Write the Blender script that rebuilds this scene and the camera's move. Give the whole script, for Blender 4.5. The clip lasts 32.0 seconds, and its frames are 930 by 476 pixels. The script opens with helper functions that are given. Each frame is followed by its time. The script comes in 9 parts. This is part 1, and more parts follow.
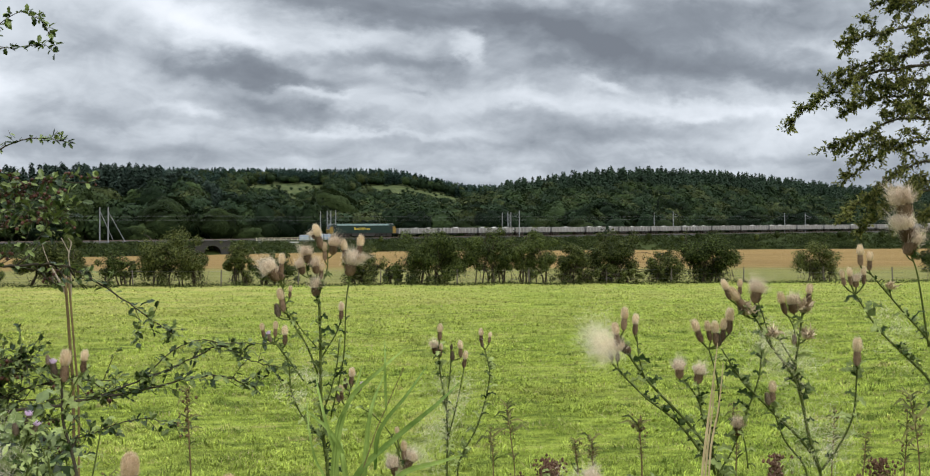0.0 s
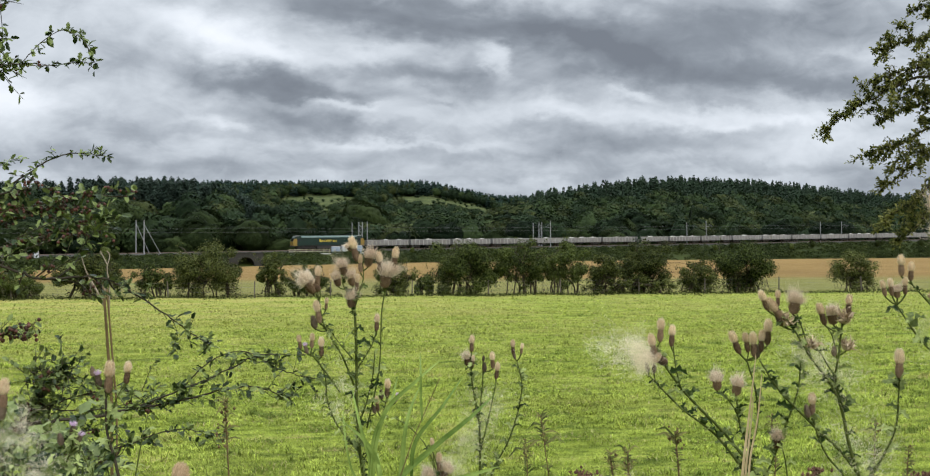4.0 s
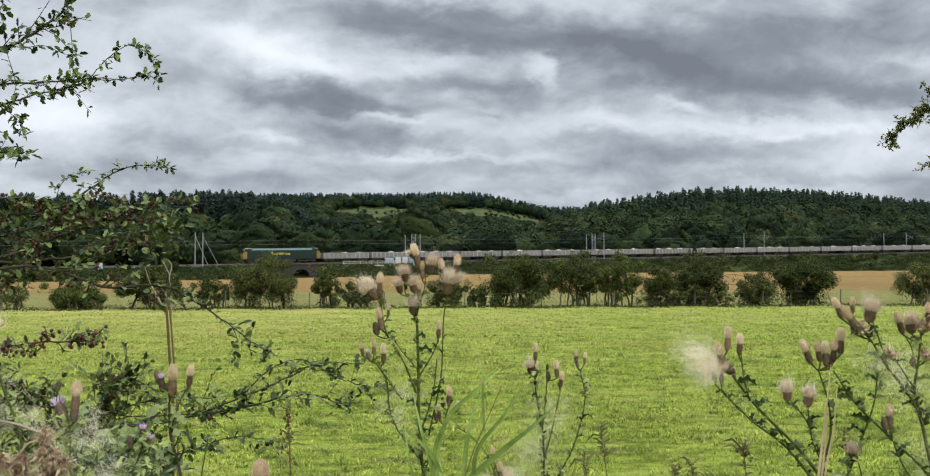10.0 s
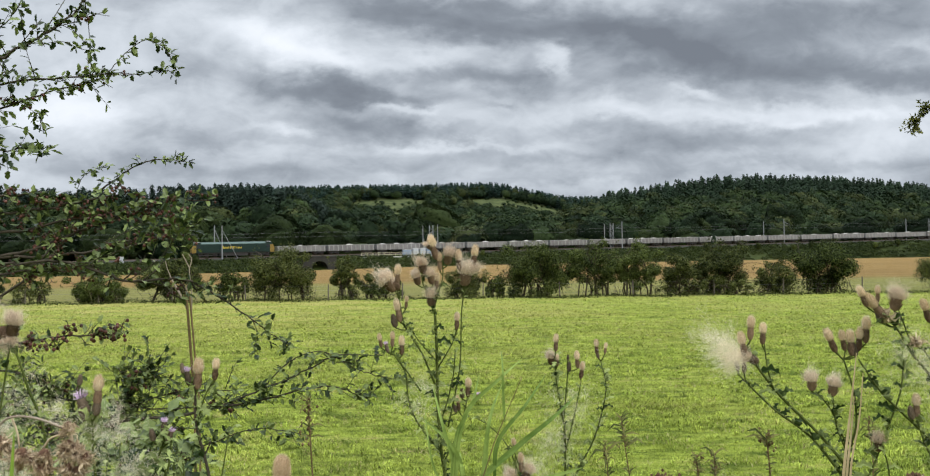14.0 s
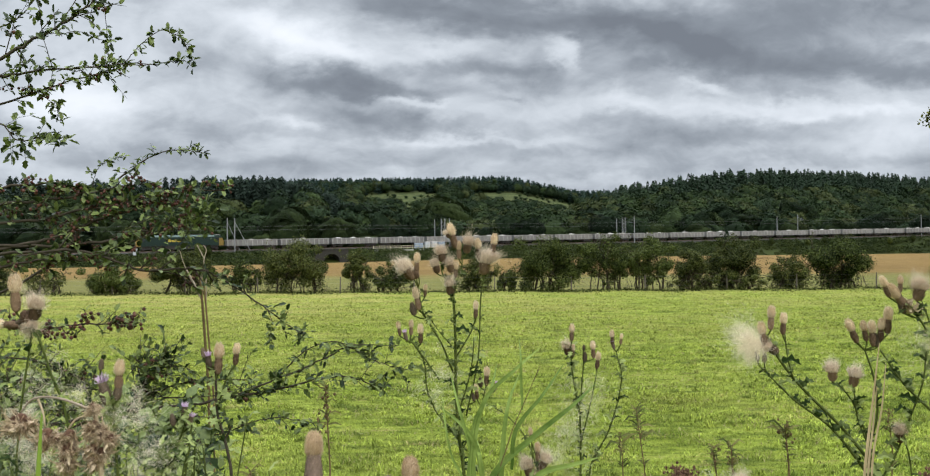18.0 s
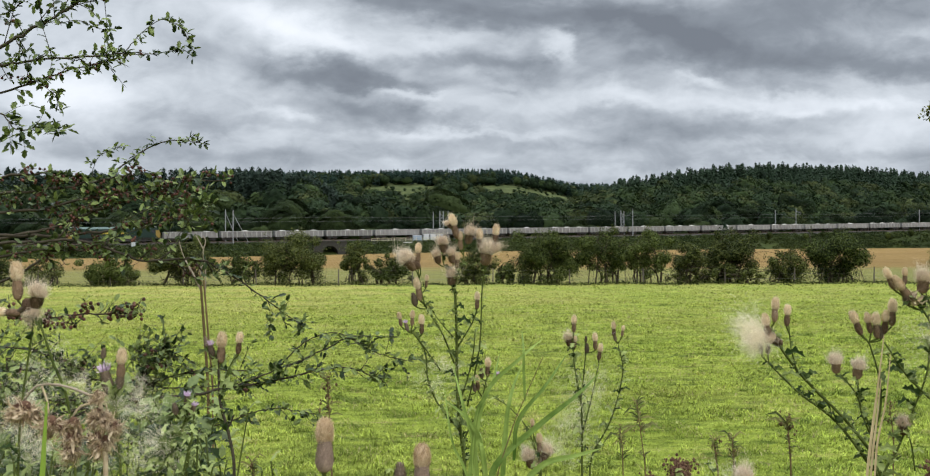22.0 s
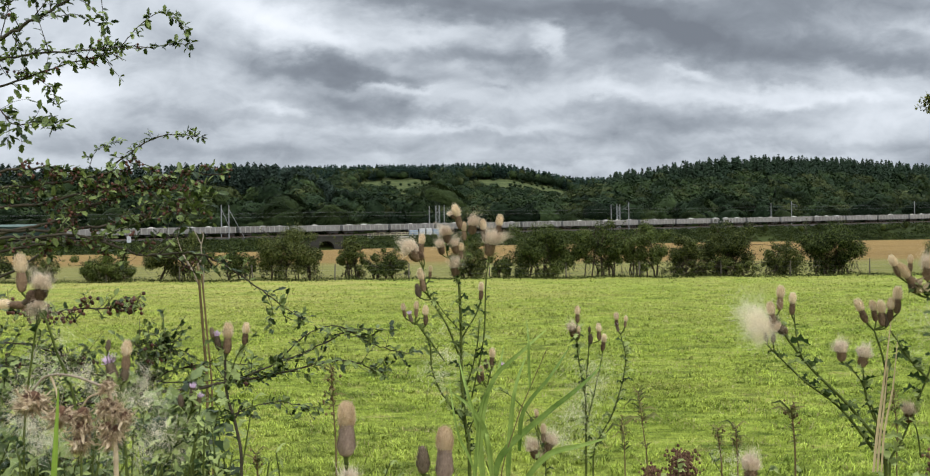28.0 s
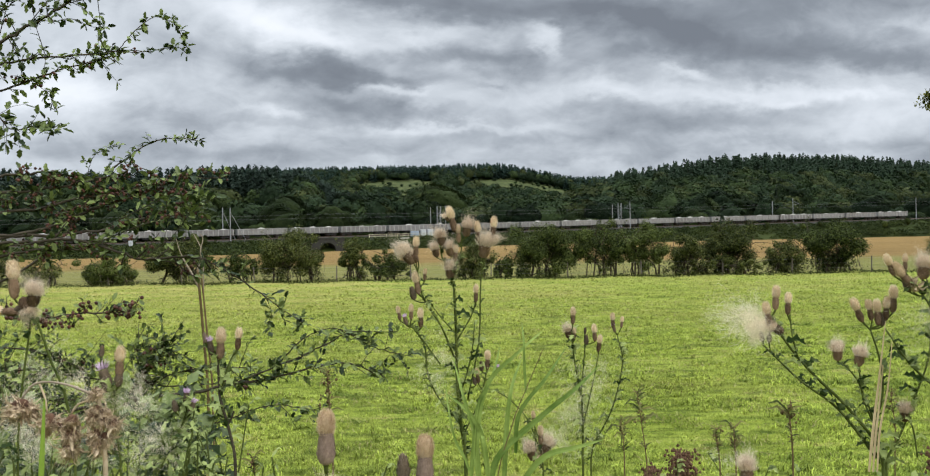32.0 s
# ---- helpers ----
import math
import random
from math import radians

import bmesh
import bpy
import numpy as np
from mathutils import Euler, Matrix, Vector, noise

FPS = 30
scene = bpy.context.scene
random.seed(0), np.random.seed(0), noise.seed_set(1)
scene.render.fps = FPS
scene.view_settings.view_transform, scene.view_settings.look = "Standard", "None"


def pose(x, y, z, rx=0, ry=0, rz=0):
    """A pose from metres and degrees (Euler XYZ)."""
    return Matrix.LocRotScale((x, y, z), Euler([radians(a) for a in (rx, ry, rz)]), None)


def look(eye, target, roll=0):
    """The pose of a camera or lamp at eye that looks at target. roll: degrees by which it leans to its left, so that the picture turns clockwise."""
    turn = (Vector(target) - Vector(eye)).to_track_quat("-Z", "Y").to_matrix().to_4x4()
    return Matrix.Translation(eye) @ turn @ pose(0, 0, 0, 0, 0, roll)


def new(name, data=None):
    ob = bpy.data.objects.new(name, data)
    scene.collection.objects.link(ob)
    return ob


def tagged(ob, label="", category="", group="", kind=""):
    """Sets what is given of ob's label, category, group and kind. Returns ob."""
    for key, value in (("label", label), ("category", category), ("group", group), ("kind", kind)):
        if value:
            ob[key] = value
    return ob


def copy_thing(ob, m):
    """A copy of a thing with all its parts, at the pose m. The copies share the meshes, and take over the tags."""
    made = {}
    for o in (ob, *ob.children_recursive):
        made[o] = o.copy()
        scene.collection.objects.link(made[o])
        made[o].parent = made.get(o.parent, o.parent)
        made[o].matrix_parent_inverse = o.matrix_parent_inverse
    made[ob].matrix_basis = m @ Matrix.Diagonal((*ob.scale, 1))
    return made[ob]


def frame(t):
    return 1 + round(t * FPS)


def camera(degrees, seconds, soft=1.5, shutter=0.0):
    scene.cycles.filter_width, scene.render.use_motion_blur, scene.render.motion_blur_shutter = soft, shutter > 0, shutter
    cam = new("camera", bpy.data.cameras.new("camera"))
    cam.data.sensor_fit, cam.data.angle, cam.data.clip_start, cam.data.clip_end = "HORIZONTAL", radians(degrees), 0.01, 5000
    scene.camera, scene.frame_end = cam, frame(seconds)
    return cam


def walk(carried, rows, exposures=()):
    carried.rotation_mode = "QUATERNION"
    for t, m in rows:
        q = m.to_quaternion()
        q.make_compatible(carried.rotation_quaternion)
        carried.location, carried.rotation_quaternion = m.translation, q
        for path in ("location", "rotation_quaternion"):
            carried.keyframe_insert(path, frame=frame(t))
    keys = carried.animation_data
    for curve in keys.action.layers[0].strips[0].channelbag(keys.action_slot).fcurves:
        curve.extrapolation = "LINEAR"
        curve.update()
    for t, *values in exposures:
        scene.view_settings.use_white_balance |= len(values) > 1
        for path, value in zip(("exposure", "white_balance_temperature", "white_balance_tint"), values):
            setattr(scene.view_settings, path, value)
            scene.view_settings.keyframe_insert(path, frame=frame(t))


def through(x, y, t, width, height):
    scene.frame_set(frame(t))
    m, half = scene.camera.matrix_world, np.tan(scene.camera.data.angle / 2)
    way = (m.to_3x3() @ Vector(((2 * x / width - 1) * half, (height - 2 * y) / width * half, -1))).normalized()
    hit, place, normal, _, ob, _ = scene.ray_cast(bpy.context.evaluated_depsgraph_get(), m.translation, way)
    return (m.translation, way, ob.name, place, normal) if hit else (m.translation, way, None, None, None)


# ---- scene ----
# ---------------------------------------------------------------- camera
cam = camera(57.46, 32.0, soft=1.15)


def eye(t, x, y, z, yaw, pitch, roll):
    """A row of the hand-held camera: metres from its usual place, degrees of turn to the right, tilt up and lean."""
    return t, pose(x, y, 2.5 + z, 90 + pitch, 0, -yaw) @ pose(0, 0, 0, 0, 0, roll)


walk(cam, [eye(*r) for r in (
    (0, 0.0171, -0.0075, 0.0076, 7.551, 0.701, -0.122),
    (0.5, 0.0178, -0.0151, 0.0099, 7.440, 0.899, -0.077),
    (1, 0.0161, -0.0178, 0.0106, 7.318, 1.055, -0.099),
    (1.5, 0.0186, -0.0154, 0.0105, 7.230, 1.167, -0.153),
    (2, 0.0180, -0.0117, 0.0095, 7.026, 1.248, -0.260),
    (2.5, 0.0145, -0.0137, 0.0088, 6.705, 1.291, -0.334),
    (3, 0.0157, -0.0144, 0.0098, 6.334, 1.330, -0.421),
    (3.5, 0.0156, -0.0119, 0.0091, 5.911, 1.390, -0.427),
    (5.5, 0.0029, -0.0084, 0.0075, 4.227, 1.559, -0.048),
    (6, 0.0057, -0.0085, 0.0073, 3.907, 1.620, -0.040),
    (6.5, 0.0064, -0.0088, 0.0075, 3.608, 1.691, -0.084),
    (7, 0.0059, -0.0100, 0.0080, 3.358, 1.804, -0.025),
    (7.5, 0.0042, -0.0111, 0.0092, 3.109, 1.927, -0.015),
    (8, 0.0038, -0.0092, 0.0077, 2.864, 2.111, -0.010),
    (8.5, 0.0026, -0.0102, 0.0087, 2.636, 2.291, -0.024),
    (9, 0.0021, -0.0179, 0.0105, 2.403, 2.399, -0.041),
    (9.5, 0.0058, -0.0102, 0.0079, 2.176, 2.405, -0.178),
    (10, 0.0054, -0.0036, 0.0037, 1.917, 2.253, -0.302),
    (10.5, 0.0087, -0.0039, 0.0035, 1.673, 2.056, -0.358),
    (11, 0.0056, 0.0008, 0.0042, 1.391, 1.862, -0.390),
    (11.5, 0.0043, -0.0007, 0.0044, 1.196, 1.751, -0.405),
    (12, 0.0022, 0.0026, 0.0036, 1.032, 1.689, -0.416),
    (12.5, 0.0015, 0.0017, 0.0044, 0.935, 1.638, -0.561),
    (13, 0.0047, 0.0014, 0.0032, 0.843, 1.611, -0.784),
    (13.5, 0.0056, -0.0003, 0.0037, 0.792, 1.595, -0.769),
    (14, 0.0046, 0.0006, 0.0040, 0.722, 1.636, -0.828),
    (14.5, 0.0055, -0.0046, 0.0057, 0.626, 1.673, -0.872),
    (16.5, 0.0011, 0.0055, 0.0001, -0.000, 1.292, -0.494),
    (17, 0.0010, 0.0074, -0.0003, -0.079, 1.220, -0.531),
    (17.5, -0.0007, 0.0044, 0.0001, -0.084, 1.194, -0.476),
    (18, -0.0016, 0.0024, -0.0007, -0.079, 1.211, -0.522),
    (18.5, -0.0007, 0.0006, -0.0001, -0.046, 1.216, -0.546),
    (19, 0.0000, 0.0000, 0.0000, 0.004, 1.157, -0.533),
    (19.5, 0.0024, 0.0031, 0.0004, 0.022, 1.100, -0.547),
    (20, 0.0003, 0.0016, -0.0015, 0.016, 1.018, -0.519),
    (20.5, -0.0002, 0.0047, -0.0016, 0.005, 0.941, -0.415),
    (21, -0.0022, 0.0045, -0.0020, -0.006, 0.862, -0.302),
    (21.5, -0.0042, 0.0062, -0.0017, 0.000, 0.782, -0.308),
    (22, -0.0058, 0.0052, -0.0027, 0.026, 0.713, -0.274),
    (22.5, -0.0050, 0.0046, -0.0024, 0.051, 0.680, -0.279),
    (23, -0.0027, 0.0031, -0.0018, 0.070, 0.654, -0.285),
    (23.5, -0.0030, 0.0016, -0.0019, 0.100, 0.665, -0.371),
    (24, -0.0041, 0.0016, -0.0026, 0.100, 0.680, -0.408),
    (24.5, -0.0059, 0.0011, -0.0026, 0.078, 0.666, -0.501),
    (25, -0.0063, 0.0034, -0.0039, 0.059, 0.600, -0.474),
    (25.5, -0.0085, 0.0078, -0.0050, 0.056, 0.478, -0.317),
    (27.5, -0.0171, 0.0079, -0.0057, 0.233, 0.290, -0.403),
    (28, -0.0129, 0.0077, -0.0062, 0.279, 0.325, -0.603),
    (28.5, -0.0121, 0.0071, -0.0060, 0.278, 0.324, -0.629),
    (29, -0.0127, 0.0069, -0.0057, 0.285, 0.320, -0.612),
    (29.5, -0.0113, 0.0111, -0.0066, 0.329, 0.325, -0.638),
    (30, -0.0133, 0.0111, -0.0055, 0.359, 0.354, -0.716),
    (30.5, -0.0153, 0.0084, -0.0061, 0.357, 0.387, -0.774),
    (31, -0.0112, 0.0084, -0.0057, 0.340, 0.447, -0.964),
    (31.5, -0.0077, 0.0094, -0.0044, 0.266, 0.429, -1.089),
    (32, -0.0066, 0.0085, -0.0047, 0.182, 0.362, -1.084),
)])

# ---------------------------------------------------------------- world and sun


class Net:
    """Short-hand for wiring a node tree."""

    def __init__(self, tree):
        self.tree = tree
        tree.nodes.clear()

    def node(self, kind):
        return self.tree.nodes.new(kind)

    def put(self, socket, value):
        if isinstance(value, bpy.types.NodeSocket):
            self.tree.links.new(value, socket)
        elif value is not None:
            socket.default_value = value

    def math(self, op, a, b=None, c=None, clamp=False):
        n = self.node("ShaderNodeMath")
        n.operation, n.use_clamp = op, clamp
        for i, v in enumerate((a, b, c)):
            self.put(n.inputs[i], v)
        return n.outputs[0]

    def vec(self, op, a, b=None):
        n = self.node("ShaderNodeVectorMath")
        n.operation = op
        self.put(n.inputs[0], a)
        self.put(n.inputs[1], b)
        return n.outputs["Value"] if op in ("LENGTH", "DOT_PRODUCT") else n.outputs["Vector"]

    def split(self, v):
        n = self.node("ShaderNodeSeparateXYZ")
        self.put(n.inputs[0], v)
        return n.outputs

    def join(self, x, y, z):
        n = self.node("ShaderNodeCombineXYZ")
        for i, v in enumerate((x, y, z)):
            self.put(n.inputs[i], v)
        return n.outputs[0]

    def noise(self, vector, scale, detail=4.0, rough=0.55, warp=0.0):
        n = self.node("ShaderNodeTexNoise")
        self.put(n.inputs["Vector"], vector)
        n.inputs["Scale"].default_value, n.inputs["Detail"].default_value = scale, detail
        n.inputs["Roughness"].default_value, n.inputs["Distortion"].default_value = rough, warp
        return n.outputs["Fac"]

    def span(self, v, a, b, c=0.0, d=1.0, smooth=True):
        n = self.node("ShaderNodeMapRange")
        n.interpolation_type = "SMOOTHSTEP" if smooth else "LINEAR"
        for i, x in enumerate((v, a, b, c, d)):
            self.put(n.inputs[i], x)
        return n.outputs[0]

    def mix(self, fac, a, b):
        n = self.node("ShaderNodeMix")
        n.data_type = "RGBA"
        self.put(n.inputs["Factor"], fac)
        for i, v in ((6, a), (7, b)):
            self.put(n.inputs[i], (*v, 1) if isinstance(v, tuple) and len(v) == 3 else v)
        return n.outputs[2]

    def bump(self, height, strength, distance):
        n = self.node("ShaderNodeBump")
        n.inputs["Strength"].default_value, n.inputs["Distance"].default_value = strength, distance
        self.put(n.inputs["Height"], height)
        return n.outputs[0]


# single clouds under the deck: bearing, height, half width, half height, lean, thickness (negative: bright gap)
CLOUDS = (
    (0.085, 0.285, 0.200, 0.028, -0.07, 0.20), (0.205, 0.262, 0.085, 0.017, -0.12, 0.09), (-0.060, 0.300, 0.120, 0.022, -0.06, 0.08),
    (-0.150, 0.204, 0.092, 0.022, -0.10, 0.165), (-0.095, 0.192, 0.060, 0.011, -0.04, 0.10), (-0.215, 0.222, 0.060, 0.014, -0.25, 0.06),
    (-0.090, 0.160, 0.120, 0.013, -0.10, 0.14), (-0.160, 0.146, 0.090, 0.009, 0.0, 0.06),
    (0.380, 0.226, 0.190, 0.024, -0.06, 0.14), (0.455, 0.285, 0.170, 0.026, 0.05, 0.09), (0.250, 0.234, 0.075, 0.016, 0.1, 0.09), (0.540, 0.208, 0.120, 0.014, -0.05, 0.08),
    (0.030, 0.217, 0.125, 0.013, -0.03, 0.10), (-0.335, 0.158, 0.085, 0.015, -0.12, 0.10), (-0.390, 0.118, 0.110, 0.014, -0.05, 0.08), (-0.520, 0.160, 0.080, 0.014, 0.0, 0.05),
    (0.155, 0.157, 0.075, 0.010, 0.06, 0.07), (0.290, 0.140, 0.135, 0.015, 0.03, 0.09), (0.080, 0.124, 0.130, 0.009, 0.02, 0.05), (-0.160, 0.110, 0.130, 0.009, 0.0, 0.05),
    (0.420, 0.112, 0.160, 0.008, 0.0, 0.05), (0.160, 0.097, 0.120, 0.006, 0.0, 0.03), (-0.370, 0.224, 0.060, 0.012, 0.0, 0.05), (0.046, 0.189, 0.012, 0.004, 0.0, 0.05),
    (0.106, 0.236, 0.026, 0.018, -0.3, -0.16), (-0.185, 0.256, 0.100, 0.018, -0.30, -0.15), (-0.060, 0.183, 0.040, 0.006, -0.05, -0.12), (-0.205, 0.158, 0.030, 0.006, -0.15, -0.07),
    (0.400, 0.170, 0.175, 0.009, -0.02, -0.11), (0.285, 0.194, 0.035, 0.009, -0.15, -0.12), (0.410, 0.159, 0.030, 0.006, 0.0, -0.10), (-0.455, 0.178, 0.100, 0.022, -0.1, -0.16),
    (-0.290, 0.284, 0.090, 0.022, 0.0, -0.08), (-0.020, 0.247, 0.070, 0.010, 0.05, -0.07), (0.180, 0.180, 0.060, 0.010, 0.1, -0.06), (0.000, 0.136, 0.090, 0.005, 0.0, -0.06), (0.230, 0.085, 0.300, 0.012, 0.0, -0.05),
    (0.400, 0.262, 0.300, 0.060, 0.0, 0.075), (0.150, 0.215, 0.160, 0.040, 0.0, 0.035), (0.560, 0.140, 0.090, 0.012, 0.0, -0.05), (0.590, 0.245, 0.070, 0.010, 0.0, -0.05),
)


def cloud_cover(net, way):
    """Colour of the overcast by direction: a level deck, streaky and broken, with single darker clouds and thin bright gaps in it."""
    way = net.vec("NORMALIZE", way)
    dx, dy, dz = net.split(way)
    deck = net.math("ADD", net.math("MAXIMUM", dz, 0.0), 0.10)
    plane = net.join(net.math("DIVIDE", dx, deck), net.math("DIVIDE", dy, deck), 0.0)
    front = net.math("MAXIMUM", dy, 0.2)
    side, rise = net.math("DIVIDE", dx, front), net.math("DIVIDE", dz, front)
    big = net.noise(plane, 0.75, 7.0, 0.55, 0.3)
    streaks = net.noise(net.join(side, net.math("MULTIPLY", rise, 2.0), 0.3), 7.0, 8.0, 0.54, 0.5)
    curds = net.noise(net.join(side, net.math("MULTIPLY", rise, 1.7), 4.7), 19.0, 7.0, 0.58, 0.9)
    tone = net.math("ADD", net.math("ADD", net.math("MULTIPLY", big, 0.26), 0.332), net.math("MULTIPLY", streaks, 0.36))
    tone = net.math("ADD", tone, net.math("MULTIPLY", net.math("SUBTRACT", curds, 0.5), 0.15))
    # a little dimmer through the thick air low down
    tone = net.math("SUBTRACT", tone, net.span(rise, 0.14, 0.05, 0.0, 0.085))
    # billowing edges: the clouds' outlines wander at two scales
    wander = net.join(side, net.math("MULTIPLY", rise, 1.7), 0.7)
    sway_a = net.math("MULTIPLY", net.math("SUBTRACT", net.noise(wander, 8.0, 6.0, 0.56), 0.5), 0.17)
    sway_b = net.math("MULTIPLY", net.math("SUBTRACT", net.noise(net.vec("ADD", wander, (3.1, 1.7, 2.0)), 13.0, 7.0, 0.58), 0.5), 0.060)
    u, w = net.math("ADD", side, sway_a), net.math("ADD", rise, sway_b)
    for cx, cz, a, b, lean, k in CLOUDS:
        ex = net.math("SUBTRACT", u, cx)
        ez = net.math("DIVIDE", net.math("SUBTRACT", net.math("SUBTRACT", w, cz), net.math("MULTIPLY", ex, lean)), b)
        ex = net.math("DIVIDE", ex, a)
        q = net.math("ADD", net.math("MULTIPLY", ex, ex), net.math("MULTIPLY", ez, ez))
        q = net.math("POWER", q, 1.25)
        tone = net.math("SUBTRACT", tone, net.math("MULTIPLY", net.math("POWER", 2.718, net.math("MULTIPLY", q, -1.0)), 1.12 * k))
    cloud = net.node("ShaderNodeValToRGB")
    net.put(cloud.inputs[0], tone)
    stops = cloud.color_ramp.elements
    stops[0].position, stops[0].color = 0.34, (0.148, 0.168, 0.200, 1)
    stops[1].position, stops[1].color = 0.96, (0.735, 0.770, 0.812, 1)
    for place, shade in ((0.46, (0.206, 0.233, 0.271)), (0.56, (0.312, 0.346, 0.391)), (0.66, (0.456, 0.497, 0.547)), (0.80, (0.612, 0.655, 0.712))):
        e = stops.new(place)
        e.color = (*shade, 1)
    return cloud.outputs[0], dz


world = bpy.data.worlds.new("overcast sky")
scene.world = world
world.use_nodes = True
net = Net(world.node_tree)
cover, dz = cloud_cover(net, net.node("ShaderNodeTexCoord").outputs["Generated"])
# overcast skies are brightest overhead
lift = net.math("ADD", 1.0, net.math("MULTIPLY", net.span(dz, 0.34, 0.80), 3.2))
sky = net.node("ShaderNodeTexSky")
sky.sky_type, sky.sun_disc = "NISHITA", False
sky.sun_elevation, sky.sun_rotation = radians(48), radians(150)
veil = net.node("ShaderNodeBackground")
net.put(veil.inputs[0], cover)
net.put(veil.inputs[1], net.math("MULTIPLY", lift, 1.12))
clear = net.node("ShaderNodeBackground")
net.put(clear.inputs[0], sky.outputs[0])
clear.inputs[1].default_value = 0.08
both = net.node("ShaderNodeMixShader")
both.inputs[0].default_value = 0.96
net.put(both.inputs[1], clear.outputs[0])
net.put(both.inputs[2], veil.outputs[0])
net.put(net.node("ShaderNodeOutputWorld").inputs[0], both.outputs[0])

sun = new("sun", bpy.data.lights.new("sun", "SUN"))
sun.data.energy, sun.data.angle, sun.data.color = 1.5, radians(18), (1.0, 0.96, 0.90)
sun.matrix_basis = look((0, 0, 60), Vector((0, 0, 60)) - Vector((math.sin(radians(150)), math.cos(radians(150)), math.tan(radians(48)))))
scene.view_settings.exposure = 0.25

# ---------------------------------------------------------------- materials


def paint(name, dark, light, scale=6.0, rough=0.8, bump=0.15, grain=8.0, metal=0.0, own=0.0, island=0.0, through=0.0, spec=0.4, wear=None, height=0.01, space="Object"):
    """A weathered surface: two tones mixed at two scales, fine relief; own and island vary it from thing to thing and piece to piece;
    through lets light pass as leaves do; wear is a third tone in patches."""
    m = bpy.data.materials.new(name)
    m.use_nodes = True
    n = Net(m.node_tree)
    if space == "Object":
        at = n.node("ShaderNodeTexCoord").outputs["Object"]
    else:
        at = n.node("ShaderNodeNewGeometry").outputs["Position"]
    large, small = n.noise(at, scale, 3.0), n.noise(at, scale * grain, 5.0, 0.65)
    fac = n.math("ADD", n.math("MULTIPLY", large, 0.9), n.math("MULTIPLY", small, 0.6))
    fac = n.math("SUBTRACT", fac, 0.25)
    if own:
        fac = n.math("ADD", fac, n.math("MULTIPLY", n.math("SUBTRACT", n.node("ShaderNodeObjectInfo").outputs["Random"], 0.5), own))
    if island:
        fac = n.math("ADD", fac, n.math("MULTIPLY", n.math("SUBTRACT", n.node("ShaderNodeNewGeometry").outputs["Random Per Island"], 0.5), island))
    colour = n.mix(n.span(fac, 0.15, 0.85, smooth=False), dark, light)
    if wear:
        colour = n.mix(n.span(n.noise(at, scale * 2.2, 6.0, 0.7), 0.56, 0.70), colour, wear)
    p = n.node("ShaderNodeBsdfPrincipled")
    n.put(p.inputs["Base Color"], colour)
    p.inputs["Metallic"].default_value = metal
    p.inputs["Specular IOR Level"].default_value = spec
    n.put(p.inputs["Roughness"], n.span(small, 0.2, 0.8, max(0.05, rough - 0.12), min(1.0, rough + 0.1), smooth=False))
    if bump:
        n.put(p.inputs["Normal"], n.bump(small, bump, height))
    out = p.outputs[0]
    if through:
        t = n.node("ShaderNodeBsdfTranslucent")
        n.put(t.inputs[0], colour)
        x = n.node("ShaderNodeMixShader")
        x.inputs[0].default_value = through
        n.put(x.inputs[1], out)
        n.put(x.inputs[2], t.outputs[0])
        out = x.outputs[0]
    n.put(n.node("ShaderNodeOutputMaterial").inputs[0], out)
    return m


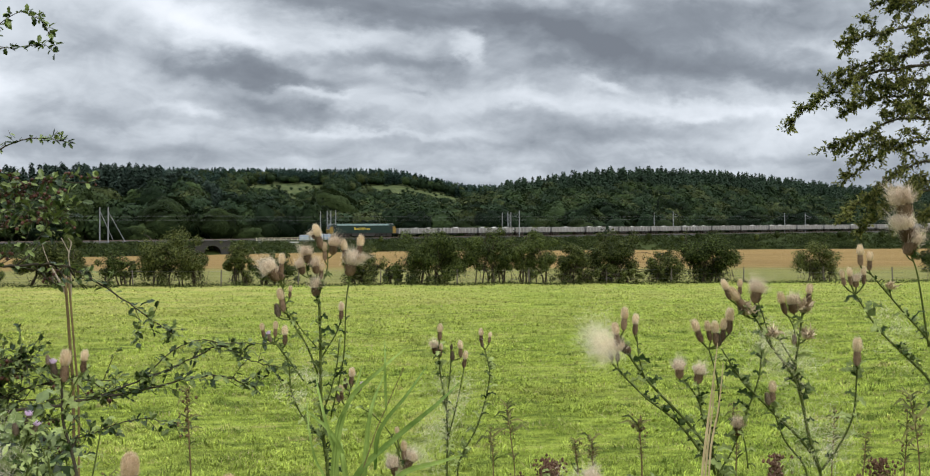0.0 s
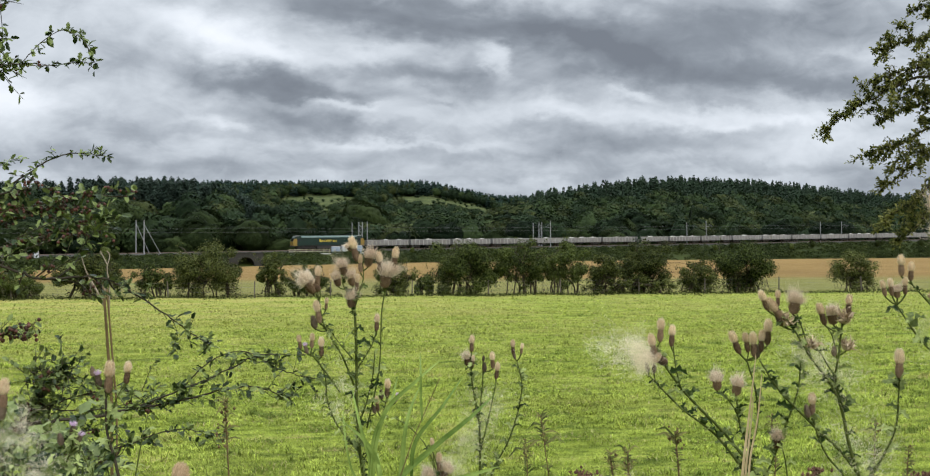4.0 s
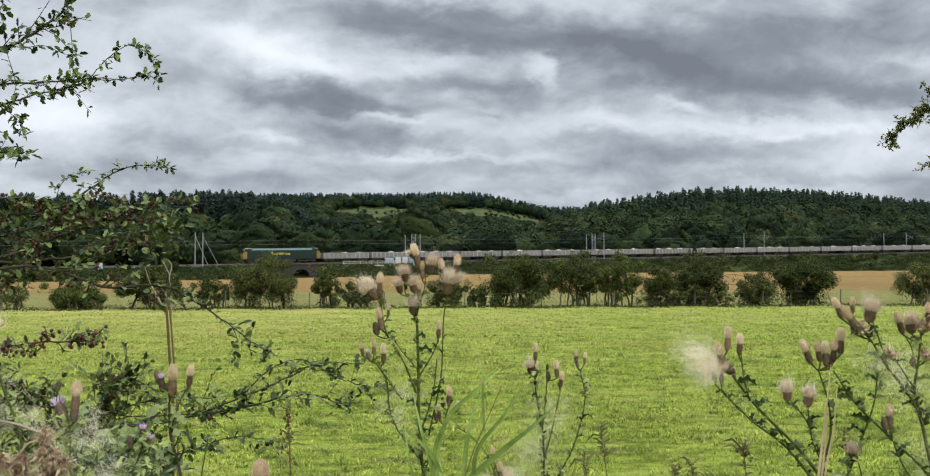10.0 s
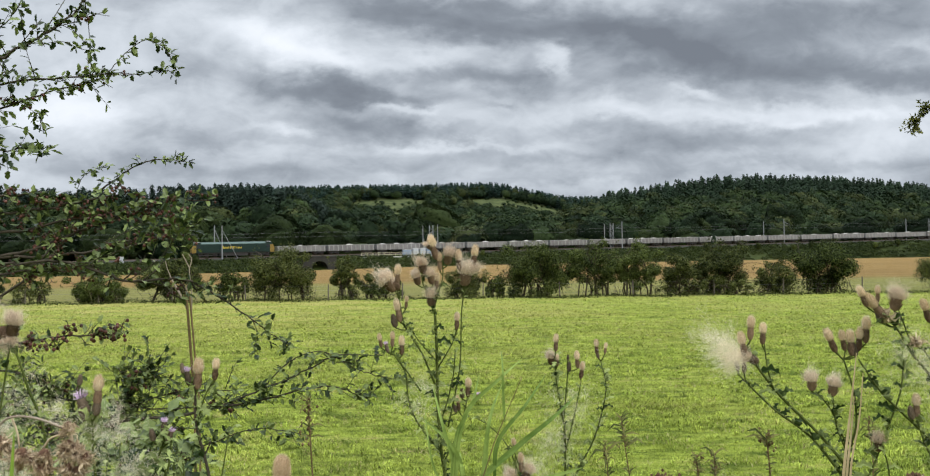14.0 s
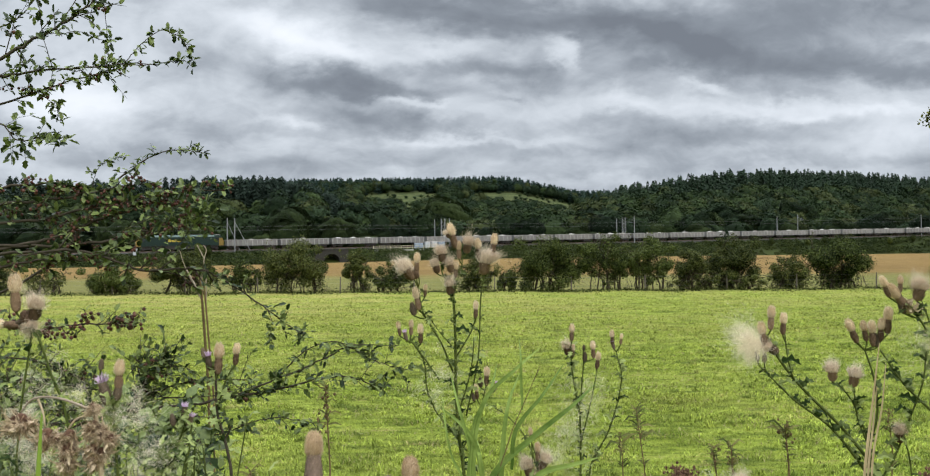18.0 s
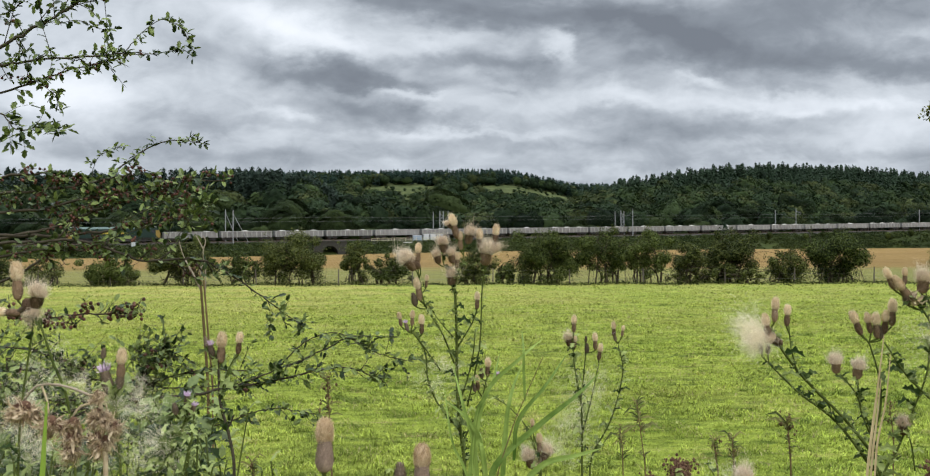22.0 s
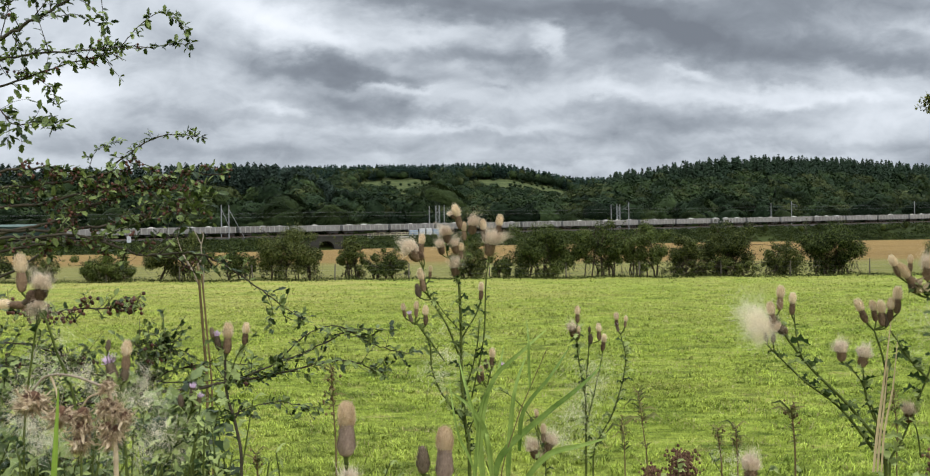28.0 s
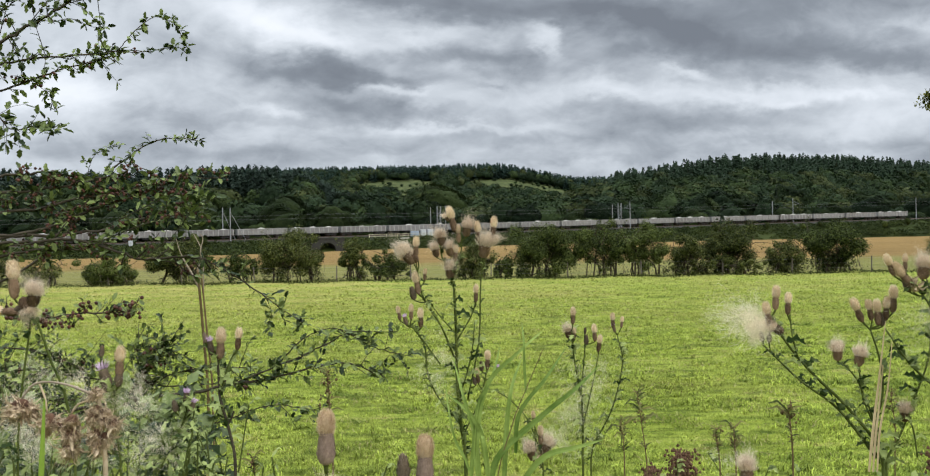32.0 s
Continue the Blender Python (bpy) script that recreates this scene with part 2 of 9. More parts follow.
def pasture_colour(n, at):
    """Colour of the grazed grass by place: streaky tussocks, bleached and bare patches, and painted shade between the
    tussocks.
    """
    flat = n.vec("MULTIPLY", at, (1.0, 1.0, 0.0))
    wide = n.vec("MULTIPLY", at, (0.45, 1.0, 0.0))
    patch, blotch = n.noise(wide, 0.20, 4.0, 0.6), n.noise(wide, 1.1, 5.0, 0.65)
    tuft, blade = n.noise(n.vec("MULTIPLY", at, (0.30, 1.0, 0.0)), 5.0, 5.0, 0.72), n.noise(flat, 38.0, 4.0, 0.7)
    mixed = n.math("ADD", n.math("MULTIPLY", tuft, 0.8), n.math("MULTIPLY", blotch, 0.6))
    mixed = n.math("ADD", mixed, n.math("MULTIPLY", blade, 0.42))
    green = n.mix(n.span(mixed, 0.76, 1.05, smooth=False), (0.112, 0.156, 0.022), (0.385, 0.462, 0.076))
    dash_shade = n.noise(n.vec("MULTIPLY", at, (0.42, 1.0, 0.0)), 2.1, 5.0, 0.62)
    comb = n.noise(n.vec("MULTIPLY", at, (0.36, 1.0, 0.0)), 7.0, 4.0, 0.6)
    # shade among the tussocks put into the colour as dark dashes, coarse and fine
    green = n.mix(n.span(dash_shade, 0.49, 0.37, 0.0, 0.72), green, (0.066, 0.108, 0.016))
    green = n.mix(n.span(comb, 0.46, 0.34, 0.0, 0.50), green, (0.058, 0.096, 0.015))
    green = n.mix(n.span(comb, 0.56, 0.68, 0.0, 0.42), green, (0.44, 0.48, 0.085))
    green = n.mix(n.span(patch, 0.48, 0.70, 0.0, 0.35), green, (0.24, 0.23, 0.055))
    away = n.math("MULTIPLY", n.span(n.split(at)[1], 12.0, 56.0, 0.15, 1.0), n.span(n.noise(wide, 0.34, 5.0, 0.7), 0.40, 0.62, 0.12, 0.68))
    left = n.span(n.math("MULTIPLY", n.split(at)[0], -1.0), -14.0, 14.0, 0.7, 1.35)
    green = n.mix(n.math("MULTIPLY", away, left), green, (0.39, 0.355, 0.110))
    green = n.mix(n.span(n.math("MULTIPLY", blotch, tuft), 0.295, 0.38, 0.0, 0.75), green, (0.32, 0.27, 0.11))
    return green, tuft, blotch, blade


def blade_paint(name, lighter):
    """Grass blades take the field's own colour where they stand, a little lighter, each one its own."""
    m = bpy.data.materials.new(name)
    m.use_nodes = True
    n = Net(m.node_tree)
    geo = n.node("ShaderNodeNewGeometry")
    green = pasture_colour(n, geo.outputs["Position"])[0]
    own = n.span(geo.outputs["Random Per Island"], 0.0, 1.0, 0.60, lighter, smooth=False)
    colour = n.vec("SCALE", green)
    n.put(colour.node.inputs["Scale"], own)
    p = n.node("ShaderNodeBsdfPrincipled")
    n.put(p.inputs["Base Color"], colour)
    p.inputs["Roughness"].default_value, p.inputs["Specular IOR Level"].default_value = 0.7, 0.06
    t = n.node("ShaderNodeBsdfTranslucent")
    n.put(t.inputs[0], colour)
    x = n.node("ShaderNodeMixShader")
    x.inputs[0].default_value = 0.25
    n.put(x.inputs[1], p.outputs[0])
    n.put(x.inputs[2], t.outputs[0])
    n.put(n.node("ShaderNodeOutputMaterial").inputs[0], x.outputs[0])
    return m


def ground_paint():
    """Grazed pasture, ripe stubble beyond the hedge, rough hill grass and the dark floor of the woods."""
    m = bpy.data.materials.new("fields")
    m.use_nodes = True
    n = Net(m.node_tree)
    at = n.node("ShaderNodeNewGeometry").outputs["Position"]
    x, y, z = n.split(at)
    flat = n.vec("MULTIPLY", at, (1.0, 1.0, 0.0))
    wide = n.vec("MULTIPLY", at, (0.35, 1.0, 0.0))
    green, tuft, blotch, blade = pasture_colour(n, at)
    rows = n.noise(n.vec("MULTIPLY", at, (0.05, 0.6, 0.0)), 1.0, 5.0, 0.6)
    gold = n.mix(n.span(n.math("ADD", n.math("MULTIPLY", rows, 0.65), n.math("MULTIPLY", blotch, 0.4)), 0.36, 0.70, smooth=False), (0.14, 0.088, 0.031), (0.295, 0.195, 0.074))
    edge = n.math("ADD", n.math("ADD", y, n.math("MULTIPLY", x, 0.10)), n.math("MULTIPLY", n.math("SUBTRACT", n.noise(wide, 0.12, 5.0), 0.5), 26.0))
    rank = n.mix(n.span(n.math("ADD", n.math("MULTIPLY", tuft, 0.6), n.math("MULTIPLY", rows, 0.5)), 0.40, 0.68, smooth=False), (0.085, 0.098, 0.026), (0.250, 0.222, 0.082))
    green = n.mix(n.span(y, 57.0, 64.0, 0.0, 0.9), green, rank)
    field = n.mix(n.span(edge, 84.0, 104.0), green, gold)
    wood = n.mix(blotch, (0.020, 0.030, 0.010), (0.055, 0.070, 0.020))
    moor = n.mix(n.span(n.noise(flat, 0.11, 7.0, 0.72), 0.36, 0.64, smooth=False), (0.020, 0.032, 0.011), (0.090, 0.102, 0.038))
    beyond = n.math("SUBTRACT", y, n.math("ADD", 245.0, n.math("MULTIPLY", x, 0.40)))
    far = n.mix(n.span(y, 430.0, 520.0), wood, moor)
    p = n.node("ShaderNodeBsdfPrincipled")
    n.put(p.inputs["Base Color"], n.mix(n.span(beyond, 4.0, 14.0), field, far))
    p.inputs["Roughness"].default_value, p.inputs["Specular IOR Level"].default_value = 0.95, 0.05
    n.put(p.inputs["Normal"], n.bump(n.math("ADD", blade, n.math("MULTIPLY", tuft, 1.8)), 1.0, 0.08))
    n.put(n.node("ShaderNodeOutputMaterial").inputs[0], p.outputs[0])
    return m


M_GROUND = ground_paint()
M_GRASS = blade_paint("pasture grass blades", 1.62)
M_DRYGRASS = paint("bleached grass", (0.30, 0.24, 0.10), (0.52, 0.45, 0.24), 3.0, 0.7, 0.0, island=0.6, through=0.2)
M_HEDGE = paint("hawthorn hedge leaves", (0.0080, 0.0150, 0.0036), (0.116, 0.144, 0.036), 0.6, 0.55, 0.0, own=0.5, island=0.9, through=0.25, spec=0.06)
M_HEDGE_WARM = paint("turning hedge leaves", (0.01394, 0.02132, 0.00492), (0.1353, 0.1509, 0.04264), 0.6, 0.55, 0.0, own=0.4, island=0.9, through=0.25, spec=0.06)
M_CROWN = paint("broadleaf crown", (0.00528, 0.01232, 0.00396), (0.0352, 0.05104, 0.0154), 0.12, 0.65, 0.0, own=0.9, island=0.14, through=0.10, spec=0.06)
M_SCRUB = paint("embankment scrub", (0.01105, 0.0204, 0.0051), (0.0493, 0.0629, 0.0153), 0.08, 0.65, 0.0, island=0.7, through=0.15, space="World", spec=0.06)
# distance haze is mixed into this base colour: bluer and paler than near conifers
M_HAZY_CONIFER = paint("far conifer needles with haze in the tint", (0.016, 0.034, 0.025), (0.040, 0.068, 0.052), 0.07, 0.7, 0.0, island=0.3, through=0.3, space="World", spec=0.06)
M_CONIFER = paint("conifer needles", (0.013, 0.0250, 0.0155), (0.042, 0.066, 0.0355), 0.07, 0.7, 0.0, island=0.16, through=0.2, space="World", spec=0.06)
# needle tone lightened and greyed to stand in for haze over the pine hill
M_HAZY_PINE = paint("grey-green pine needles with haze in the tint", (0.015, 0.026, 0.019), (0.046, 0.068, 0.048), 0.07, 0.7, 0.0, island=0.35, through=0.25, space="World", spec=0.06)
M_WOODS = [paint("wooded hillside leaves", d, l, 0.07, 0.7, 0.0, island=0.14, through=0.08, space="World", spec=0.06) for d, l in (
    ((0.0050, 0.0120, 0.0050), (0.0330, 0.0520, 0.0190)), ((0.0070, 0.0170, 0.0060), (0.0560, 0.0820, 0.0270)), ((0.0040, 0.0105, 0.0048), (0.0260, 0.0430, 0.0170)),
    ((0.0105, 0.0180, 0.0060), (0.0740, 0.0880, 0.0290)), ((0.0055, 0.0140, 0.0068), (0.0370, 0.0590, 0.0250)))]
M_BARK = paint("grey-brown bark", (0.030, 0.024, 0.016), (0.10, 0.08, 0.056), 9.0, 0.9, 0.6, spec=0.1)
M_BRUSH = paint("bare hedge twigs", (0.055, 0.042, 0.026), (0.17, 0.14, 0.10), 5.0, 0.9, 0.2, island=0.6, spec=0.1)
M_PINEBARK = paint("pine bark", (0.028, 0.025, 0.020), (0.095, 0.080, 0.062), 3.0, 0.9, 0.5, island=0.5)
M_POST = paint("weathered fence timber", (0.07, 0.055, 0.04), (0.17, 0.145, 0.115), 7.0, 0.9, 0.5)
M_WIRE = paint("galvanised wire", (0.12, 0.12, 0.12), (0.26, 0.26, 0.26), 20.0, 0.55, 0.0, metal=0.7)
M_STEEL = paint("galvanised mast steel", (0.18, 0.185, 0.19), (0.32, 0.325, 0.33), 2.0, 0.6, 0.1, metal=0.2)
M_BALLAST = paint("track ballast", (0.014, 0.013, 0.011), (0.045, 0.040, 0.034), 1.5, 0.95, 0.8, 12.0, space="World")
M_RAIL = paint("rusty rail", (0.040, 0.028, 0.020), (0.115, 0.082, 0.060), 3.0, 0.6, 0.2, metal=0.4)
# brick tone darkened to include the shadow band above the arch
M_BRICK = paint("bridge brick darkened for shade", (0.014, 0.015, 0.012), (0.042, 0.040, 0.032), 1.2, 0.92, 0.5, wear=(0.03, 0.036, 0.022))
M_GREEN = paint("dark green locomotive paint", (0.002, 0.013, 0.009), (0.004, 0.024, 0.017), 1.5, 0.42, 0.0, wear=(0.010, 0.032, 0.024))
M_YELLOW = paint("warning yellow paint", (0.15, 0.095, 0.016), (0.24, 0.16, 0.034), 2.0, 0.45, 0.0, wear=(0.42, 0.30, 0.08))
M_LETTER = paint("yellow lettering paint", (0.34, 0.25, 0.03), (0.46, 0.36, 0.05), 2.0, 0.5, 0.0)
M_ROOFGREY = paint("locomotive roof grey-green", (0.040, 0.072, 0.062), (0.095, 0.140, 0.125), 1.5, 0.55, 0.1)
M_DARK = paint("underframe grime", (0.012, 0.011, 0.010), (0.050, 0.044, 0.038), 2.5, 0.8, 0.2)
M_GLASS = paint("dark cab glass", (0.010, 0.012, 0.014), (0.02, 0.024, 0.028), 2.0, 0.12, 0.0, spec=0.6)
# panels toned darker than the ribs: shade of the gaps put into the colour
M_WAGON = paint("dusty grey wagon steel with recess shade", (0.125, 0.120, 0.112), (0.285, 0.275, 0.258), 0.9, 0.75, 0.1, 9.0, own=0.35, wear=(0.22, 0.185, 0.165))
M_RIB = paint("wagon rib steel", (0.20, 0.195, 0.18), (0.38, 0.37, 0.345), 1.2, 0.75, 0.0, own=0.3, wear=(0.24, 0.19, 0.17))
M_STONE = paint("pale crushed stone load", (0.27, 0.25, 0.22), (0.50, 0.47, 0.42), 1.6, 0.95, 0.7, 12.0)
M_CABINET = paint("white painted cabinet", (0.36, 0.38, 0.40), (0.50, 0.52, 0.54), 1.5, 0.5, 0.0)
M_GREYBLUE = paint("blue-grey cabinet", (0.16, 0.22, 0.30), (0.28, 0.34, 0.42), 1.5, 0.5, 0.0)
M_CONCRETE = paint("pale concrete", (0.38, 0.37, 0.35), (0.62, 0.61, 0.58), 1.0, 0.9, 0.3)
M_RAILING = paint("pale yellow handrail", (0.40, 0.37, 0.22), (0.62, 0.58, 0.38), 2.0, 0.6, 0.0)
M_STEM = paint("thistle stem", (0.034, 0.048, 0.010), (0.120, 0.142, 0.036), 60.0, 0.7, 0.3, through=0.05, height=0.001, spec=0.08)
M_TLEAF = paint("thistle leaf", (0.026, 0.046, 0.012), (0.310, 0.362, 0.125), 40.0, 0.6, 0.2, own=0.3, island=1.0, through=0.3, height=0.001, spec=0.1)
M_HEAD = paint("thistle bracts", (0.072, 0.044, 0.026), (0.29, 0.190, 0.122), 260.0, 0.75, 0.6, 3.0, own=0.5, height=0.001, spec=0.08)
M_HEADPALE = paint("pale thistle bracts", (0.165, 0.112, 0.088), (0.40, 0.290, 0.230), 300.0, 0.75, 0.12, 3.0, height=0.001, spec=0.08)
M_BUD = paint("thistle bud bracts", (0.064, 0.048, 0.032), (0.21, 0.155, 0.110), 260.0, 0.7, 0.6, 3.0, own=0.5, height=0.001, spec=0.08)
M_PAPPUS = paint("cream thistle down", (0.56, 0.42, 0.26), (0.88, 0.75, 0.55), 120.0, 0.9, 0.0, own=0.6, island=0.5, through=0.35)
M_SILK = paint("cream silky thistle hair", (0.58, 0.44, 0.31), (0.90, 0.79, 0.63), 90.0, 0.9, 0.0, own=0.4, island=0.5, through=0.4)
M_PLUG = paint("tawny packed thistle down", (0.42, 0.29, 0.17), (0.72, 0.56, 0.38), 120.0, 0.9, 0.0, own=0.4, island=0.6, through=0.25)
M_DOWN = paint("white thistle down", (0.78, 0.66, 0.49), (0.96, 0.88, 0.73), 90.0, 0.9, 0.0, island=0.5, through=0.4)
M_FLORET = paint("mauve florets", (0.54, 0.36, 0.55), (0.84, 0.68, 0.84), 200.0, 0.8, 0.0, island=0.6, through=0.35)
M_DRIED = paint("dried thistle head", (0.22, 0.150, 0.086), (0.76, 0.61, 0.43), 80.0, 0.85, 0.2, 3.0, island=0.6, through=0.2, height=0.001, spec=0.08)
M_RAGS = paint("faded brown thistle wool", (0.32, 0.20, 0.105), (0.90, 0.71, 0.51), 90.0, 0.9, 0.0, own=0.3, island=1.0, through=0.3)
M_STRAW = paint("dry straw", (0.30, 0.22, 0.11), (0.52, 0.41, 0.24), 30.0, 0.7, 0.1, island=0.4, through=0.15, height=0.001)
M_BLADE = paint("reed grass blade", (0.072, 0.130, 0.022), (0.300, 0.390, 0.098), 14.0, 0.5, 0.1, own=0.6, through=0.32, height=0.001, spec=0.08)
M_FRESH = paint("fresh grass blade", (0.15, 0.25, 0.03), (0.30, 0.41, 0.06), 14.0, 0.5, 0.1, through=0.35, height=0.001)
M_MAYLEAF = paint("hawthorn leaf", (0.018, 0.034, 0.008), (0.165, 0.208, 0.060), 30.0, 0.45, 0.2, own=0.3, island=1.1, through=0.14, height=0.001, spec=0.24)
M_TREELEAF = paint("turning hawthorn leaf", (0.040, 0.054, 0.013), (0.225, 0.220, 0.060), 10.0, 0.5, 0.1, own=0.3, island=1.0, through=0.48, height=0.001, spec=0.16)
M_TWIG = paint("hawthorn twig", (0.022, 0.018, 0.012), (0.080, 0.066, 0.046), 60.0, 0.85, 0.4, height=0.001, spec=0.1)
M_BERRY = paint("red haw berry", (0.040, 0.017, 0.011), (0.125, 0.050, 0.034), 60.0, 0.5, 0.0, island=0.8, spec=0.2)
M_STALK = paint("brown seed stalk", (0.065, 0.045, 0.020), (0.21, 0.145, 0.070), 40.0, 0.85, 0.2, island=0.4, height=0.001, spec=0.08)
M_STALKLEAF = paint("wilting stalk leaf", (0.055, 0.072, 0.020), (0.20, 0.19, 0.062), 30.0, 0.7, 0.1, island=0.8, through=0.25, height=0.001, spec=0.1)
M_DOCK = paint("rusty dock seed", (0.055, 0.028, 0.018), (0.17, 0.095, 0.06), 60.0, 0.9, 0.2, island=0.6, height=0.001, spec=0.08)
M_DEADSTEM = paint("bleached dead stem", (0.16, 0.12, 0.085), (0.42, 0.35, 0.27), 25.0, 0.85, 0.3, height=0.001, spec=0.1)

# ---------------------------------------------------------------- mesh helpers


def mesh_of(name, verts, faces, smooth=False):
    """A mesh from vertices and faces; faces may be one array of equal polygons or a list of mixed ones."""
    me = bpy.data.meshes.new(name)
    if isinstance(faces, np.ndarray):
        n, k = faces.shape
        me.vertices.add(len(verts))
        me.vertices.foreach_set("co", np.asarray(verts, np.float32).ravel())
        me.loops.add(n * k)
        me.loops.foreach_set("vertex_index", faces.astype(np.int32).ravel())
        me.polygons.add(n)
        me.polygons.foreach_set("loop_start", np.arange(0, n * k, k, dtype=np.int32))
        me.update(calc_edges=True)
    else:
        me.from_pydata([tuple(v) for v in verts], [], [tuple(f) for f in faces])
        me.update()
    if smooth:
        me.polygons.foreach_set("use_smooth", np.ones(len(me.polygons), bool))
    return me


class Geo:
    """Gathers the pieces of one mesh."""

    def __init__(self):
        self.v, self.f = [], []

    def add(self, verts, faces):
        k = len(self.v)
        self.v += [tuple(p) for p in verts]
        self.f += [tuple(i + k for i in f) for f in faces]

    def box(self, x0, x1, y0, y1, z0, z1, tx=0.0, ty=0.0):
        """A box; tx and ty draw its top in."""
        a = [(x0, y0, z0), (x1, y0, z0), (x1, y1, z0), (x0, y1, z0),
             (x0 + tx, y0 + ty, z1), (x1 - tx, y0 + ty, z1), (x1 - tx, y1 - ty, z1), (x0 + tx, y1 - ty, z1)]
        self.add(a, [(3, 2, 1, 0), (4, 5, 6, 7), (0, 1, 5, 4), (1, 2, 6, 5), (2, 3, 7, 6), (3, 0, 4, 7)])

    def bar(self, a, b, r, sides=6, r2=None):
        self.tube([a, b], [r, r if r2 is None else r2], sides)

    def tube(self, pts, radii, sides=6):
        pts = [Vector(p) for p in pts]
        old = None
        k = len(self.v)
        for i, p in enumerate(pts):
            d = (pts[min(i + 1, len(pts) - 1)] - pts[max(i - 1, 0)]).normalized()
            if old is None:
                old = d.orthogonal().normalized()
            side = (old - d * old.dot(d)).normalized()
            old = side
            other = d.cross(side)
            for j in range(sides):
                a = 2 * math.pi * j / sides
                self.v.append(tuple(p + (side * math.cos(a) + other * math.sin(a)) * radii[i]))
        for i in range(len(pts) - 1):
            for j in range(sides):
                q = (j + 1) % sides
                self.f.append((k + i * sides + j, k + i * sides + q, k + (i + 1) * sides + q, k + (i + 1) * sides + j))
        self.f.append(tuple(k + j for j in reversed(range(sides))))
        self.f.append(tuple(k + (len(pts) - 1) * sides + j for j in range(sides)))

    def lathe(self, rings, sides=8, at=(0, 0, 0), squash=1.0):
        """Rings of (height, radius) round the z axis."""
        k = len(self.v)
        for h, r in rings:
            for j in range(sides):
                a = 2 * math.pi * j / sides
                self.v.append((at[0] + r * math.cos(a), at[1] + r * math.sin(a) * squash, at[2] + h))
        for i in range(len(rings) - 1):
            for j in range(sides):
                q = (j + 1) % sides
                self.f.append((k + i * sides + j, k + i * sides + q, k + (i + 1) * sides + q, k + (i + 1) * sides + j))
        self.f.append(tuple(k + j for j in reversed(range(sides))))
        self.f.append(tuple(k + (len(rings) - 1) * sides + j for j in range(sides)))

    def strip(self, pts, widths, face, fold=0.25):
        """A leaf blade along pts: two halves folded along the midrib; face is the side it turns to."""
        pts, face = [Vector(p) for p in pts], Vector(face)
        k = len(self.v)
        for i, p in enumerate(pts):
            d = (pts[min(i + 1, len(pts) - 1)] - pts[max(i - 1, 0)]).normalized()
            s = d.cross(face)
            s = s.normalized() if s.length > 1e-5 else d.orthogonal().normalized()
            n = s.cross(d)
            w = widths[i]
            self.v += [tuple(p - s * w + n * w * fold), tuple(p), tuple(p + s * w + n * w * fold)]
        for i in range(len(pts) - 1):
            a, b = k + 3 * i, k + 3 * i + 3
            self.f += [(a, a + 1, b + 1, b), (a + 1, a + 2, b + 2, b + 1)]

    def mesh(self, name, smooth=False):
        return mesh_of(name, self.v, self.f, smooth)


def part(name, geo, material, parent=None, label="", m=None, smooth=False):
    """One mesh object, as a thing of its own or as a part of one."""
    me = geo if isinstance(geo, bpy.types.Mesh) else geo.mesh(name, smooth)
    if not me.materials:
        me.materials.append(material)
    ob = new(name, me)
    if parent is not None:
        ob.parent = parent
    if m is not None:
        ob.matrix_basis = m
    if label:
        ob["label"] = label
    return ob


def thing(name, label, category, m=None, group="", kind=""):
    """The empty at the base of a thing whose parts hang under it."""
    ob = new(name)
    ob.empty_display_size = 0.1
    if m is not None:
        ob.matrix_basis = m
    return tagged(ob, label, category, group, kind)


def curve_through(pts, n=6):
    """A smooth line through the points given (Hermite)."""
    p = [Vector(q) for q in pts]
    d = [(p[min(i + 1, len(p) - 1)] - p[max(i - 1, 0)]).normalized() for i in range(len(p))]
    out = []
    for i in range(len(p) - 1):
        ln = (p[i + 1] - p[i]).length
        for j in range(n):
            t = j / n
            out.append(p[i] * (2 * t ** 3 - 3 * t * t + 1) + d[i] * (ln * (t ** 3 - 2 * t * t + t)) + p[i + 1] * (3 * t * t - 2 * t ** 3) + d[i + 1] * (ln * (t ** 3 - t * t)))
    return out + [p[-1]]


RNG = np.random.default_rng(7)


def facing(normals, spin):
    """Two axes in the plane across each normal, turned by spin."""
    ref = np.where(np.abs(normals[:, 2:3]) < 0.9, np.array([[0.0, 0.0, 1.0]]), np.array([[1.0, 0.0, 0.0]]))
    a = np.cross(normals, ref)
    a /= np.linalg.norm(a, axis=1, keepdims=True)
    b = np.cross(normals, a)
    c, s = np.cos(spin)[:, None], np.sin(spin)[:, None]
    return a * c + b * s, b * c - a * s


def leaf_cloud(centres, normals, size, ratio=0.62, curl=0.25):
    """Small bent leaf sprays, two triangles each, at the centres."""
    n = len(centres)
    normals = normals / np.maximum(np.linalg.norm(normals, axis=1, keepdims=True), 1e-6)
    a, b = facing(normals, RNG.uniform(0, 6.283, n))
    s = (np.ones(n) * size)[:, None] * RNG.uniform(0.6, 1.35, (n, 1))
    lift = normals * s * curl
    v = np.stack([centres - a * s - lift, centres - b * s * ratio + lift * 0.5, centres + a * s - lift, centres + b * s * ratio + lift * 0.5], 1).reshape(-1, 3)
    i = np.arange(n)[:, None] * 4
    return v, np.concatenate([i + np.array([[0, 1, 2]]), i + np.array([[0, 2, 3]])], 1).reshape(-1, 3)


def ball_points(n):
    d = RNG.normal(size=(n, 3))
    return d / np.linalg.norm(d, axis=1, keepdims=True)


